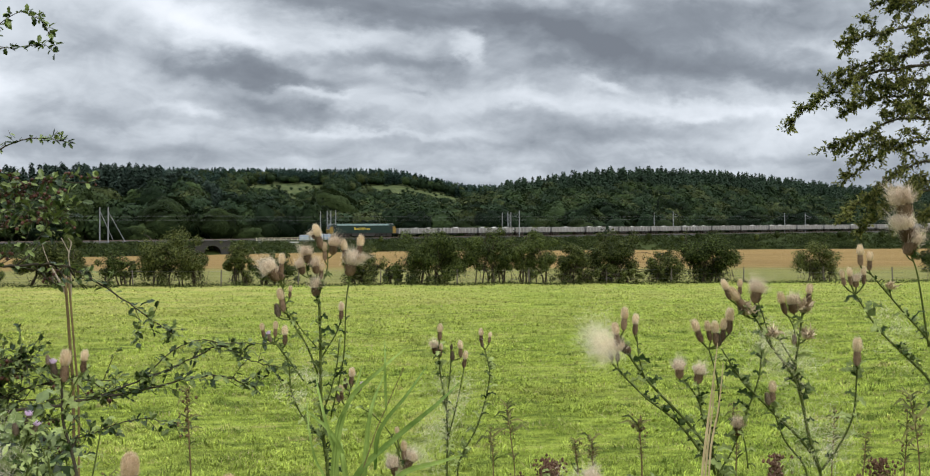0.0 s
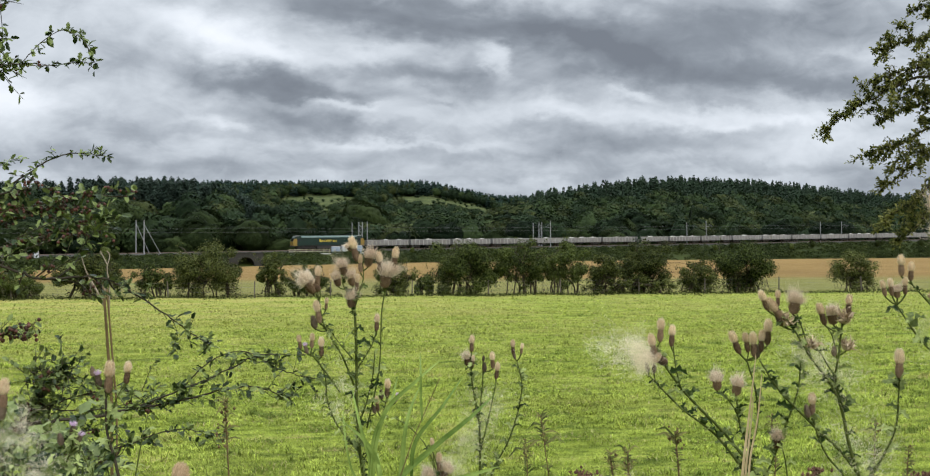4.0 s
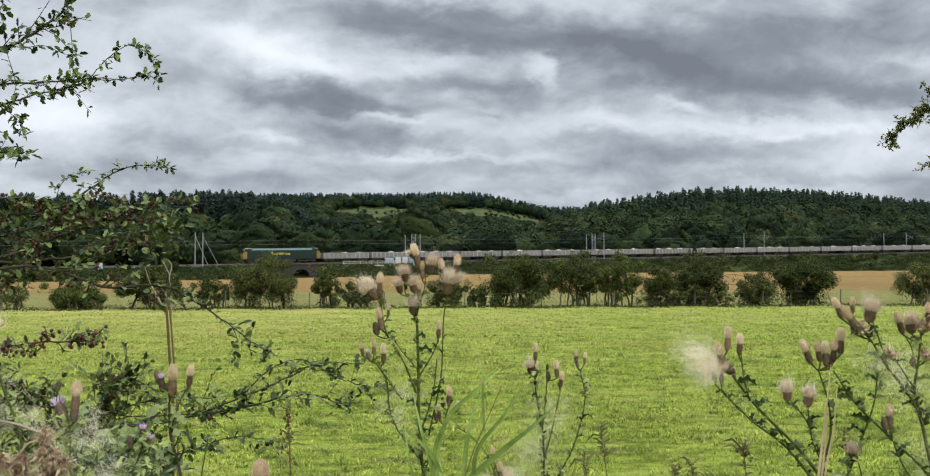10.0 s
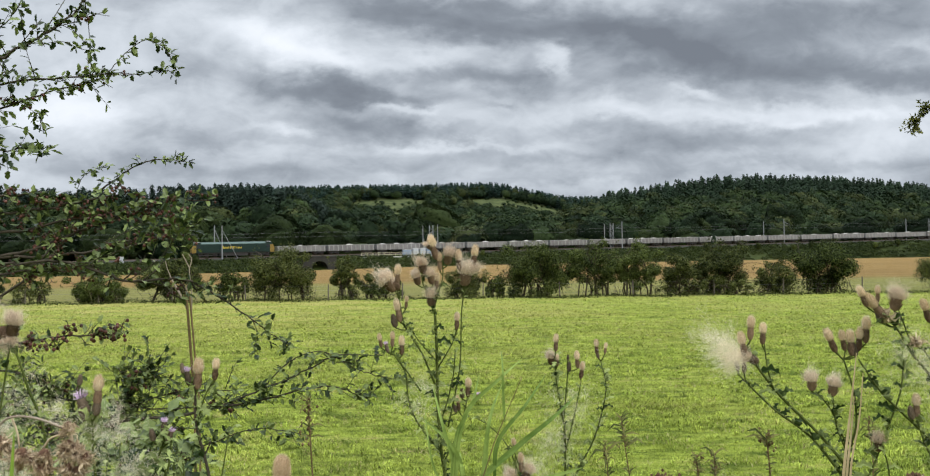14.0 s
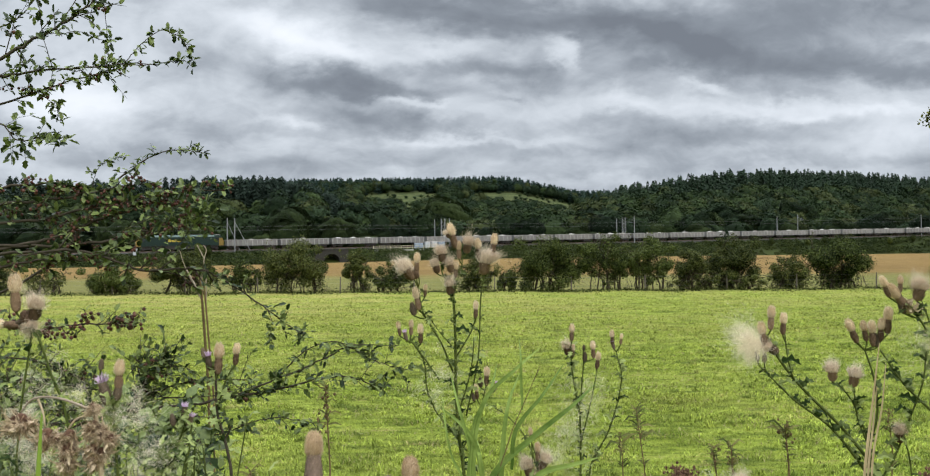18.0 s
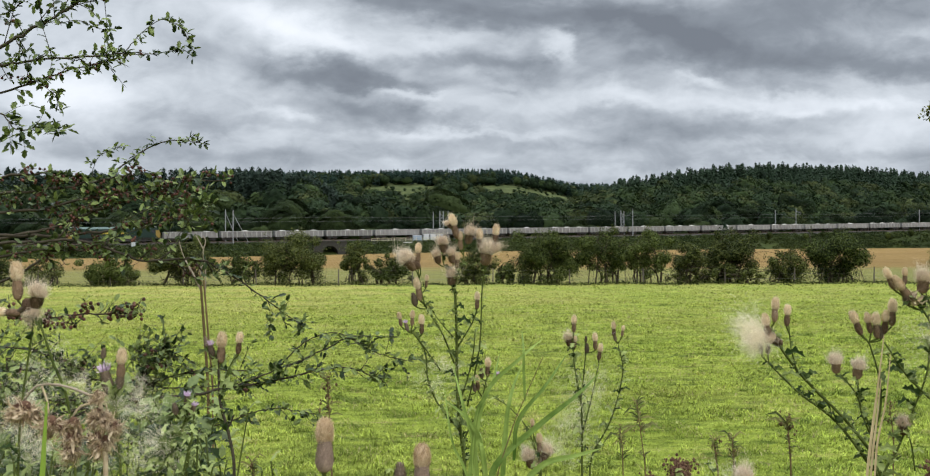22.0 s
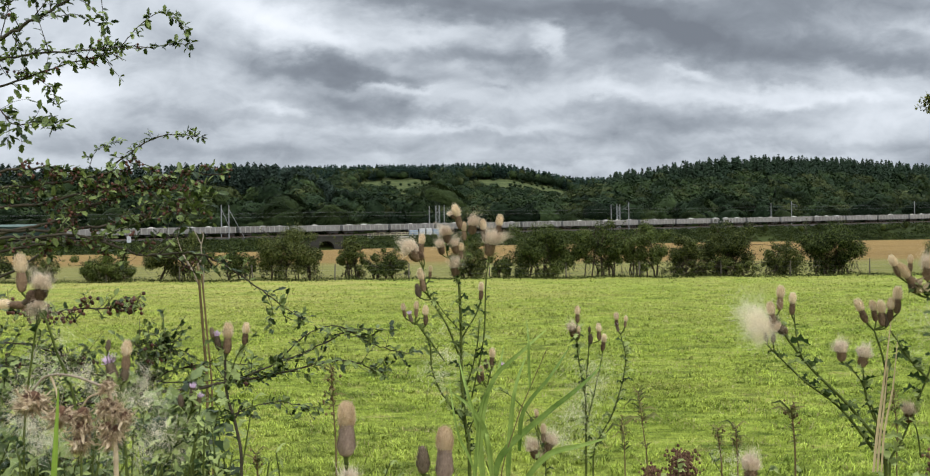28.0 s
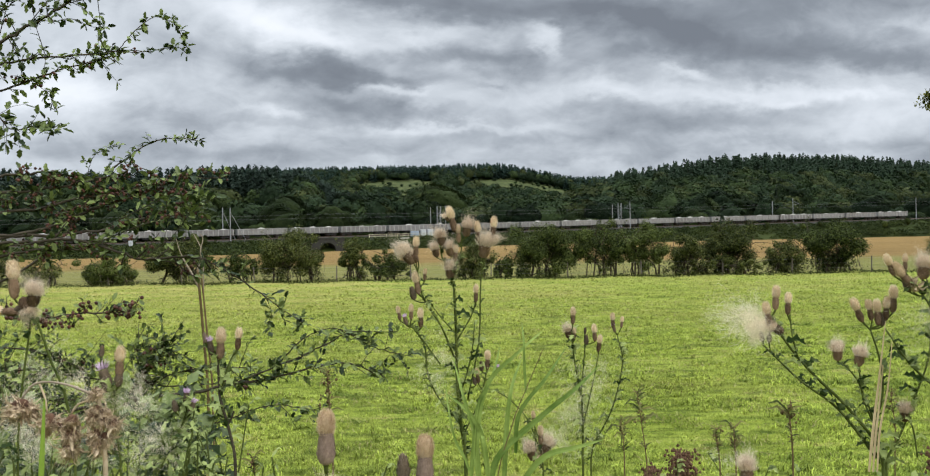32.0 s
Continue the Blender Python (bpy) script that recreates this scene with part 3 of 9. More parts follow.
# ---------------------------------------------------------------- the drifting clouds before the viewer
def cloud_bank():
    """The part of the cloud deck over the hills, a curved backdrop far behind everything, that drifts slowly with the wind."""
    m = bpy.data.materials.new("drifting clouds")
    m.use_nodes = True
    n = Net(m.node_tree)
    glow = n.node("ShaderNodeEmission")
    n.put(glow.inputs[0], cloud_cover(n, n.node("ShaderNodeTexCoord").outputs["Object"])[0])
    glow.inputs[1].default_value = 1.12
    n.put(n.node("ShaderNodeOutputMaterial").inputs[0], glow.outputs[0])
    m.cycles.emission_sampling = "NONE"
    az, el = np.radians(np.arange(-66, 67, 3.0)), np.radians(np.arange(-1.5, 25, 2.5))
    ee, aa = np.meshgrid(el, az, indexing="ij")
    v = 4500 * np.stack([np.cos(ee) * np.sin(aa), np.cos(ee) * np.cos(aa), np.sin(ee)], 2).reshape(-1, 3)
    i, j = np.meshgrid(np.arange(len(el) - 1), np.arange(len(az) - 1), indexing="ij")
    k = i * len(az) + j
    f = np.stack([k, k + len(az), k + len(az) + 1, k + 1], 2).reshape(-1, 4)
    return tagged(part("backdrop", mesh_of("backdrop", v, f, True), m), "grey drifting overcast clouds over the wooded hills", "sky", kind="structure")


clouds = cloud_bank()


# ---------------------------------------------------------------- the lie of the land
RAIL_X, RAIL_Y, RAIL_HEADING, RAIL_BEND, RAIL_Z, RAIL_GRADE = 60.86, 269.06, 0.36602, -0.000774, 6.75, 0.0161


def rail(s, off=0.0):
    """A point of the railway s metres along it, off metres behind the near line: x, y, rail height, heading."""
    a = RAIL_HEADING + RAIL_BEND * s
    x = RAIL_X + (math.sin(a) - math.sin(RAIL_HEADING)) / RAIL_BEND
    y = RAIL_Y - (math.cos(a) - math.cos(RAIL_HEADING)) / RAIL_BEND
    return x - off * math.sin(a), y + off * math.cos(a), RAIL_Z + RAIL_GRADE * s, a


def ease(x):
    x = np.clip(x, 0.0, 1.0)
    return x * x * (3 - 2 * x)


def land(x, y):
    """Height of the ground."""
    x, y = np.asarray(x, float), np.asarray(y, float)
    u = np.clip(x / np.maximum(y, 60.0), -1.2, 1.2)
    bank = 1.15 * (1 - ease((y - 2.2) / 3.8))
    field = ease((y - 62) / 120) * (0.7 + 1.0 * ease((x + 70) / 90) + 0.0015 * np.maximum(x, 0))
    back = y - (245 + 0.40 * x)
    rise = 5.0 * ease(back / 90)
    left = 15.0 * ease((back - 20) / 130) * ease((-0.11 - u) / 0.09) * (1 - 0.22 * ease((-0.27 - u) / 0.15))
    mid = 67.0 * ease((y - 430) / 480) * (1 - 0.24 * ease((u - 0.03) / 0.12))
    right = 39.5 * ease((back - 25) / 210) * (0.62 * ease((u - 0.085) / 0.11) + 0.38 * ease((u - 0.13) / 0.24)) * (1 - 0.14 * ease((u - 0.44) / 0.2))
    hill = np.maximum(np.maximum(left, mid * ease(y / 400)), right)
    rough = 0.05 * np.sin(x * 0.9 + 1.7 * np.sin(y * 0.31)) * np.sin(y * 0.55 + x * 0.13) * ease((y - 6) / 6)
    return bank + field + np.where(back > 0, rise + hill, 0.0) + rough * np.where(back > 0, 3.0, 1.0)


angles = np.unique(np.concatenate([np.arange(-180, -50, 5.0), np.arange(-50, 50, 0.6), np.arange(50, 180, 5.0)]))
radii = np.unique(np.concatenate([np.arange(0.6, 8, 0.5), np.arange(8, 30, 0.6), np.geomspace(30, 330, 70), np.geomspace(330, 1200, 50), np.geomspace(1200, 4200, 10)]))
gx, gy = np.outer(radii, np.sin(np.radians(angles))), np.outer(radii, np.cos(np.radians(angles)))
grid = np.stack([gx, gy, land(gx, gy)], 2).reshape(-1, 3)
na, nr = len(angles), len(radii)
verts = np.vstack([grid, [[0, 0, 1.15]]])
i, j = np.meshgrid(np.arange(nr - 1), np.arange(na), indexing="ij")
j2 = (j + 1) % na
quads = np.stack([i * na + j, (i + 1) * na + j, (i + 1) * na + j2, i * na + j2], 2).reshape(-1, 4)
ground_mesh = mesh_of("ground", verts, np.ascontiguousarray(quads[:, ::-1]), True)
ground = part("ground", ground_mesh, M_GROUND)
tagged(ground, "grazed green pasture running to golden stubble and wooded hills", "ground", kind="structure")
hub = Geo()
ring = [(0.6 * math.sin(radians(a)), 0.6 * math.cos(radians(a)), 1.15) for a in angles[::-1]]
hub.add([(0, 0, 1.15), *ring], [(0, k + 1, (k + 1) % len(ring) + 1) for k in range(len(ring))])
tagged(part("verge", hub, M_GROUND), "grassy verge on top of the field bank", "ground", kind="structure")


# ---------------------------------------------------------------- grass of the pasture
def grass(name, label, n, near, far, height, width, material, spread=0.62, clump=0.0):
    """Blades strewn over the field in front, thicker towards the viewer."""
    q = RNG.uniform(0, 1, n)
    d = near * (far / near) ** q
    d = d[RNG.uniform(0, 1, n) < np.clip((far - d) / (0.5 * far), 0.02, 1)]
    n = len(d)
    x, y = RNG.uniform(-spread, spread + 0.16, n) * d, d
    if clump:
        wave = sum(np.sin(x * a + y * b + c) for a, b, c in ((1.7, 4.1, 0.3), (-2.6, 3.3, 1.9), (0.9, 6.7, 4.0), (3.9, 2.2, 2.2), (-1.2, 8.3, 0.9)))
        keep = wave / 2.2 + RNG.normal(0, 0.35, n) > clump
        x, y, d = x[keep], y[keep], d[keep]
    n = len(x)
    z = land(x, y) - 0.01
    h = height * RNG.uniform(0.5, 1.5, n) * (0.6 + 0.4 * d / near) ** 0.35
    w = width * RNG.uniform(0.7, 1.4, n) * (d / near) ** 0.75
    turn = RNG.uniform(0, 6.283, n)
    lean = RNG.normal(0, 1.0, (n, 2)) * np.array([1.0, 0.6]) * h[:, None]
    base = np.stack([x, y, z], 1)
    side = np.stack([np.cos(turn) * w, np.sin(turn) * w, np.zeros(n)], 1)
    mid = base + np.stack([lean[:, 0] * 0.35, lean[:, 1] * 0.35, h * 0.6], 1)
    tip = base + np.stack([lean[:, 0], lean[:, 1], h], 1)
    v = np.stack([base - side, base + side, mid + side * 0.7, tip, mid - side * 0.7], 1).reshape(-1, 3)
    k = np.arange(n)[:, None] * 5
    f = np.concatenate([k + np.array([[0, 1, 2]]), k + np.array([[0, 2, 4]]), k + np.array([[4, 2, 3]])], 1).reshape(-1, 3)
    return tagged(part(name, mesh_of(name, v, f), material), label, "grass", kind="stuff")


grass("pasture_grass", "short grazed bright green pasture grass", 340000, 6.2, 60, 0.030, 0.0034, M_GRASS)
grass("grass_tufts", "longer ungrazed tufts of green pasture grass", 260000, 6.2, 46, 0.060, 0.0034, M_GRASS, clump=0.75)
grass("dry_grass", "bleached dry grass stems among the pasture", 90000, 6.2, 60, 0.050, 0.0026, M_DRYGRASS, clump=0.5)


def tussocks(name, label, n, near, far):
    """Low cushions of arching blades that the sheep have left standing."""
    own = np.random.default_rng(31)
    d = near * (far / near) ** own.uniform(0, 1, n)
    x, y = own.uniform(-0.66, 0.80, n) * d, d
    wave = sum(np.sin(x * a + y * b + c) for a, b, c in ((0.7, 1.9, 0.3), (-1.3, 1.2, 1.9), (0.45, 3.1, 4.0), (1.8, 0.9, 2.2)))
    keep = wave / 2.0 + own.normal(0, 0.7, n) > 0.1
    x, y, d = x[keep], y[keep], d[keep]
    n, blades = len(x), 12
    wide, tall = own.uniform(0.05, 0.13, n), own.uniform(0.035, 0.085, n)
    k = np.repeat(np.arange(n), blades)
    a = own.uniform(0, 6.283, n * blades)
    out = np.stack([np.cos(a), np.sin(a) * 0.8], 1)
    reach, lift = wide[k] * own.uniform(0.5, 1.5, n * blades), tall[k] * own.uniform(0.6, 1.3, n * blades)
    foot = np.stack([x[k], y[k], land(x[k], y[k]) - 0.01], 1)
    foot[:, :2] += own.normal(0, 0.25, (n * blades, 2)) * wide[k][:, None]
    side = np.stack([-out[:, 1], out[:, 0], 0 * a], 1) * (0.0045 * (d[k] / near) ** 0.6)[:, None]
    bow = foot + np.stack([out[:, 0] * reach * 0.45, out[:, 1] * reach * 0.45, lift], 1)
    tip = foot + np.stack([out[:, 0] * reach, out[:, 1] * reach, lift * 0.6], 1)
    v = np.stack([foot - side, foot + side, bow + side, tip, bow - side], 1).reshape(-1, 3)
    i = np.arange(n * blades)[:, None] * 5
    f = np.concatenate([i + np.array([[0, 1, 2]]), i + np.array([[0, 2, 4]]), i + np.array([[4, 2, 3]])], 1).reshape(-1, 3)
    return tagged(part(name, mesh_of(name, v, f), M_GRASS), label, "grass", kind="stuff")


tussocks("grass_tussocks", "low uneven tussocks of darker pasture grass", 26000, 6.2, 57)
grass("verge_grass", "long rank grass on the bank of the verge", 16000, 0.9, 4.2, 0.16, 0.0022, M_GRASS, 0.9)


# ---------------------------------------------------------------- trees, bushes and woods
def core(r, h, at, rings=6, sides=9):
    """A lumpy dark heart for a far crown, so that no light shows through its middle."""
    t, a = np.linspace(0.12, 3.0, rings), np.arange(sides) * 2 * math.pi / sides
    tt, aa = np.meshgrid(t, a, indexing="ij")
    k = 1 + RNG.normal(0, 0.10, tt.shape)
    v = np.stack([np.sin(tt) * np.cos(aa) * r * k, np.sin(tt) * np.sin(aa) * r * k, (0.5 + 0.5 * np.cos(tt) * k) * h], 2).reshape(-1, 3) + np.array(at)
    i, j = np.meshgrid(np.arange(rings - 1), np.arange(sides), indexing="ij")
    q, j2 = i * sides, (j + 1) % sides
    f = np.concatenate([np.stack([q + j, q + sides + j, q + sides + j2], 2).reshape(-1, 3), np.stack([q + j, q + sides + j2, q + j2], 2).reshape(-1, 3)])
    return v, f


def dome_points(r, h, n):
    """Points and outward directions over a rounded, lobed crown, wider than it is deep below."""
    o = ball_points(n)
    o[:, 2] = np.where(o[:, 2] < -0.45, -o[:, 2], o[:, 2])
    ph = RNG.uniform(0, 6.283, 6)
    lobes = 0.13 * np.sin(3.1 * o[:, 0] + 4.3 * o[:, 2] + ph[0]) + 0.11 * np.sin(4.7 * o[:, 1] - 3.2 * o[:, 0] + ph[1]) + 0.08 * np.sin(7.5 * o[:, 2] + 5.5 * o[:, 0] + ph[2]) + 0.06 * np.sin(9.0 * o[:, 0] - 8.0 * o[:, 1] + ph[3])
    k = 1.0 + lobes
    p = o * (k * RNG.uniform(0.90, 1.05, n))[:, None] * np.array([r, r, h * 0.5]) + np.array([0, 0, h * 0.5])
    return p, o + np.array([0, 0, 0.20]) + RNG.normal(0, 0.10, o.shape) - 1.3 * lobes[:, None] * np.array([0, 0, 1.0])


def tree_mesh(height, r, size, balls=17, leaves=190, bole=0.22):
    p, n = dome_points(r, height * (1 - bole), balls * leaves)
    p[:, 2] += height * bole
    a, b = leaf_cloud(p, n, size)
    c, d = core(r * 0.74, height * (1 - bole) * 0.80, (0, 0, height * (bole + 0.06)), 7, 11)
    crown = mesh_of("crown", np.vstack([a, c]), np.vstack([b, d + len(a)]))
    g = Geo()
    g.tube([(0, 0, -1), (0.1, 0, height * 0.3), (-0.15, 0.1, height * 0.75)], [0.05 * r, 0.04 * r, 0.01 * r], 6)
    for a in np.arange(0, 6.28, 1.25):
        g.tube([(0, 0, height * 0.25), (r * 0.3 * math.cos(a), r * 0.3 * math.sin(a), height * 0.5), (r * 0.62 * math.cos(a), r * 0.62 * math.sin(a), height * 0.72)], [0.025 * r, 0.016 * r, 0.006 * r], 5)
    return crown, g.mesh("trunk")


random.seed(5)
TREES = [tree_mesh(random.uniform(10, 13), random.uniform(4.6, 6.4), 0.34) for _ in range(6)]
woodland = []
for k in range(118):
    t = RNG.uniform(0, 1)
    s, off = -190 + 560 * (k + RNG.uniform(-0.4, 0.4)) / 118, 14 + 48 * t ** 1.2
    x, y, z, a = rail(s, off)
    crown, trunk = TREES[k % 6]
    size = RNG.uniform(0.75, 1.15) * (0.85 + 0.45 * t)
    tree = thing("broadleaf_tree", "dark green rounded broadleaf tree in the belt behind the railway", "tree",
                 pose(x, y, float(land(x, y)) - 0.2, 0, 0, RNG.uniform(0, 360)) @ Matrix.Diagonal((size * RNG.uniform(0.9, 1.15), size, size * RNG.uniform(0.85, 1.1), 1)), "trees of the belt")
    part("crown", crown, M_CROWN, tree)
    part("trunk", trunk, M_BARK, tree)


def scatter(n, inside):
    """Random places of a wood, by bearing and distance."""
    out = []
    while len(out) < n:
        u, y = RNG.uniform(-0.75, 0.75), RNG.uniform(200, 1000)
        if inside(u, y, y - 245 - 0.40 * u * y):
            out.append((u * y, y))
    return np.array(out)


def broad_wood(name, label, places, tall, wide, size, per=270):
    """Rounded crowns of several kinds, each tree one kind."""
    v, f, k, kinds = [], [], 0, []
    for x, y in places:
        r, h = wide * RNG.uniform(0.7, 1.25), tall * RNG.uniform(0.75, 1.25)
        p, n = dome_points(r, h * 0.85, per)
        hearts = core(r * 0.72, h * 0.70, (0, 0, h * 0.05), 6, 9)
        z, sort = float(land(x, y)), RNG.integers(0, 5)
        for a, b in (leaf_cloud(p + np.array([x, y, z + h * 0.10]), n, size), (hearts[0] + np.array([x, y, z + h * 0.10]), hearts[1])):
            v.append(a)
            f.append(b + k)
            k += len(a)
            kinds.append(np.full(len(b), sort))
    me = mesh_of(name, np.vstack(v), np.vstack(f))
    for m in M_WOODS:
        me.materials.append(m)
    me.polygons.foreach_set("material_index", np.concatenate(kinds).astype(np.int32))
    return tagged(part(name, me, M_WOODS[0]), label, "woodland", kind="stuff")


def conifer_wood(name, label, places, tall, wide, bole=0.1, layers=11, pine=False, material=None):
    """Spires of drooping branches; pines keep a bare trunk under a ragged crown."""
    v, f, k = [], [], 0
    tv, tf, tk = [], [], 0
    for x, y in places:
        h, z = tall * RNG.uniform(0.75, 1.2), float(land(x, y))
        lv, r0 = np.repeat(np.arange(layers), 12 if pine else 7), wide * RNG.uniform(0.75, 1.25)
        m = len(lv)
        q = lv / layers + RNG.uniform(-0.04, 0.04, m)
        ang = RNG.uniform(0, 6.283, m)
        reach = r0 * np.maximum(1.02 - q, 0.02) ** (0.30 if pine else 0.75) * RNG.uniform(0.5, 1.25, m) + 0.45
        zz = z + h * (bole + (1 - bole) * q)
        c = np.stack([x + 0 * q, y + 0 * q, zz + h * 0.05], 1)
        tip = np.stack([x + np.cos(ang) * reach, y + np.sin(ang) * reach, zz - h * 0.03 + (RNG.uniform(-0.02, 0.06, m) * h if pine else 0.0)], 1)
        sd = np.stack([-np.sin(ang), np.cos(ang), 0 * ang], 1) * (reach * (0.26 if pine else 0.42))[:, None]
        mid = c * 0.35 + tip * 0.65
        a = np.stack([c, mid - sd, tip, mid + sd], 1).reshape(-1, 3)
        i = np.arange(m)[:, None] * 4
        b = np.concatenate([i + np.array([[0, 1, 2]]), i + np.array([[0, 2, 3]])], 1).reshape(-1, 3)
        v.append(a)
        f.append(b + k)
        k += len(a)
        w = 0.012 * h
        ring = np.array([(math.cos(b) * w, math.sin(b) * w) for b in (0, 1.57, 3.14, 4.71)])
        lean = RNG.normal(0, 0.012, 2) * h
        low = np.column_stack([x + ring[:, 0], y + ring[:, 1], np.full(4, z - 1)])
        high = np.column_stack([x + lean[0] + ring[:, 0] * 0.4, y + lean[1] + ring[:, 1] * 0.4, np.full(4, z + h * 0.78)])
        tv.append(np.vstack([low, high]))
        tf.append(np.array([[b, (b + 1) % 4, (b + 1) % 4 + 4, b + 4] for b in range(4)]) + tk)
        tk += 8
    ob = part(name, mesh_of(name, np.vstack(v), np.vstack(f)), material or M_CONIFER)
    tagged(ob, label, "woodland", kind="stuff")
    tagged(part("trunk", mesh_of("trunk", np.vstack(tv), np.vstack(tf)), M_PINEBARK, ob), kind="stuff")
    return ob


conifer_wood("pine_wood", "tall dark pine wood with bare trunks on the hill", scatter(1250, lambda u, y, b: u < -0.075 - 0.0004 * max(0, b - 150) and 95 < b < 220 and y < 520), 13.6, 1.7, 0.42, 13, True, M_HAZY_PINE)
broad_wood("lower_wood", "dark broadleaf wood at the foot of the hills", scatter(440, lambda u, y, b: 30 < b < (92 if u < -0.075 else 105 if u < 0.05 else 112) and y < 620), 12, 6.2, 0.62, 430)
conifer_wood("far_plantation", "distant dark conifer plantation along the ridge", scatter(2300, lambda u, y, b: -0.34 < u < 0.17 and y > 748 + 46 * math.exp(-((u + 0.073) / 0.036) ** 2) + 42 * math.exp(-((u - 0.078) / 0.05) ** 2)), 11, 3.2, material=M_HAZY_CONIFER)
broad_wood("hillside_wood", "dark trees scattered over the distant grassy hillside", scatter(900, lambda u, y, b: -0.2 < u < 0.17 and 470 < y < 790 and not (((u + 0.073) / 0.050) ** 2 + ((y - 728) / 62) ** 2 < 1.0 + 0.18 * math.sin(90 * u) or ((u - 0.078) / 0.064) ** 2 + ((y - 726) / 58) ** 2 < 1.0 + 0.2 * math.sin(75 * u + 1))), 9, 5.4, 0.85, 150)
broad_wood("clearing_scrub", "gorse and small bushes dotted over the hillside clearings", scatter(120, lambda u, y, b: -0.13 < u < 0.15 and 660 < y < 790), 2.6, 1.7, 0.5, 60)
broad_wood("ridge_trees", "dark trees at the top of the grassy slope", scatter(60, lambda u, y, b: -0.2 < u < 0.17 and 775 < y < 792), 10, 5.0, 1.0)
conifer_wood("hill_conifers", "dense dark conifers over the rounded hill", scatter(2600, lambda u, y, b: u > 0.145 and 92 < b < 340 and (b > 122 or RNG.uniform() < 0.35) and y < 720), 10.2, 2.7)
broad_wood("hill_broadleaf", "broadleaf trees among the conifers of the hill", scatter(430, lambda u, y, b: u > 0.10 and 60 < b < (122 if u > 0.15 else 110)), 12, 6.0, 0.64, 410)


def bush(name, label, x, y, width, height, leaves, material, stems=9, low=0.28, size=0.060, lean=0.0, dense=1.0):
    """A hedge hawthorn: a fan of crooked stems from the ground, a ragged crown of small leaf sprays, twigs sticking out."""
    z, leaves = float(land(x, y)), int(leaves * 1.3)
    ob = thing(name, label, "bush", pose(x, y, z), "bushes of the old hedge")
    tips = []
    for k in range(stems):
        g = Geo()
        bx, tx = RNG.uniform(-0.32, 0.32) * width, RNG.uniform(-0.46, 0.46) * width + lean
        ty = RNG.uniform(-0.35, 0.35) * width * 0.7
        top = height * RNG.uniform(0.55, 0.9) * (1 - 0.35 * abs(tx / width))
        pts = curve_through([(bx, RNG.uniform(-0.3, 0.3), -0.15), (bx * 0.9 + RNG.normal(0, 0.1), ty * 0.3, top * 0.3), ((bx + tx) / 2 + RNG.normal(0, 0.15), ty * 0.6, top * 0.65), (tx, ty, top)], 3)
        r = RNG.uniform(0.04, 0.085)
        g.tube(pts, list(np.linspace(r, r * 0.25, len(pts))), 5)
        for _ in range(5):
            p = pts[RNG.integers(2, len(pts))]
            e = p + Vector((RNG.normal(0, 0.17) * width, RNG.normal(0, 0.4), RNG.uniform(-0.1, 0.28) * height))
            q = (p + e) / 2 + Vector((0, 0, RNG.uniform(-0.1, 0.2)))
            g.tube([p, q, e], [r * 0.4, r * 0.28, r * 0.1], 4)
            tips.append(np.array(e))
        part("stem", g, M_BARK, ob)
    g = Geo()
    for _ in range(int(9 * width)):
        p = Vector((RNG.uniform(-0.48, 0.48) * width, RNG.uniform(-0.5, 0.2), RNG.uniform(0.0, 0.16) * height))
        e = p + Vector((RNG.normal(0, 0.28), RNG.normal(0, 0.2), RNG.uniform(-0.05, 0.26) * height))
        g.tube([p, (p + e) / 2 + Vector((RNG.normal(0, 0.08), 0, RNG.normal(0, 0.06))), e], [0.016, 0.012, 0.005], 4)
    tagged(part("brushwood", g, M_BRUSH, ob), "bare grey-brown twigs at the foot", kind="stuff")
    balls = int(14 + 6 * width)
    d = ball_points(balls)
    dome = height * (0.84 + 0.10 * np.sin(d[:, 0] * 5.5 + x) - 0.34 * np.abs(d[:, 0]) ** 2.2)
    under = height * (low + (0.15 if height < 3.0 else 0.25) + 0.10 * np.sin(d[:, 0] * 7.0 + 2 * x))
    mid = np.stack([d[:, 0] * 0.41 * width + lean * 0.6, d[:, 1] * 0.36 * width, under + (0.5 + 0.5 * d[:, 2]) * np.maximum(dome - under, 0.1)], 1)
    mid = np.vstack([mid, np.array(tips)[RNG.permutation(len(tips))[:max(4, balls // 2)]]])
    foot = RNG.uniform(0, 1, balls) < (0.20 if height < 3.0 else 0.05)
    mid[:balls][foot, 2] = RNG.uniform(0.04, 0.40, foot.sum()) * height
    mid[:, 2] = np.clip(mid[:, 2], height * 0.05, height * 0.93)
    balls = len(mid)
    br = RNG.uniform(0.09, 0.19, balls) * min(width, height * 1.1)
    which = RNG.integers(0, balls, leaves)
    o = ball_points(leaves)
    p = mid[which] + o * (br[which] * RNG.uniform(0.3, 1.1, leaves) ** 0.6)[:, None] * np.array([1, 1, 0.85])
    keep = p[:, 2] > 0.03
    p = p[keep]
    nn = RNG.normal(0, 0.35, p.shape) + o[keep] + np.array([0, 0, 0.75])
    shoots = [(e + np.array([RNG.normal(0, 0.18), RNG.normal(0, 0.1), RNG.uniform(0.0, 0.5)]) * q * (0.3 + 0.12 * width), e) for e in np.array(tips) for q in (0.4, 0.8, 1.1, 1.4)]
    sp = np.array([a for a, _ in shoots])
    sp[:, 2] = np.clip(sp[:, 2], 0.2, height * 1.06)
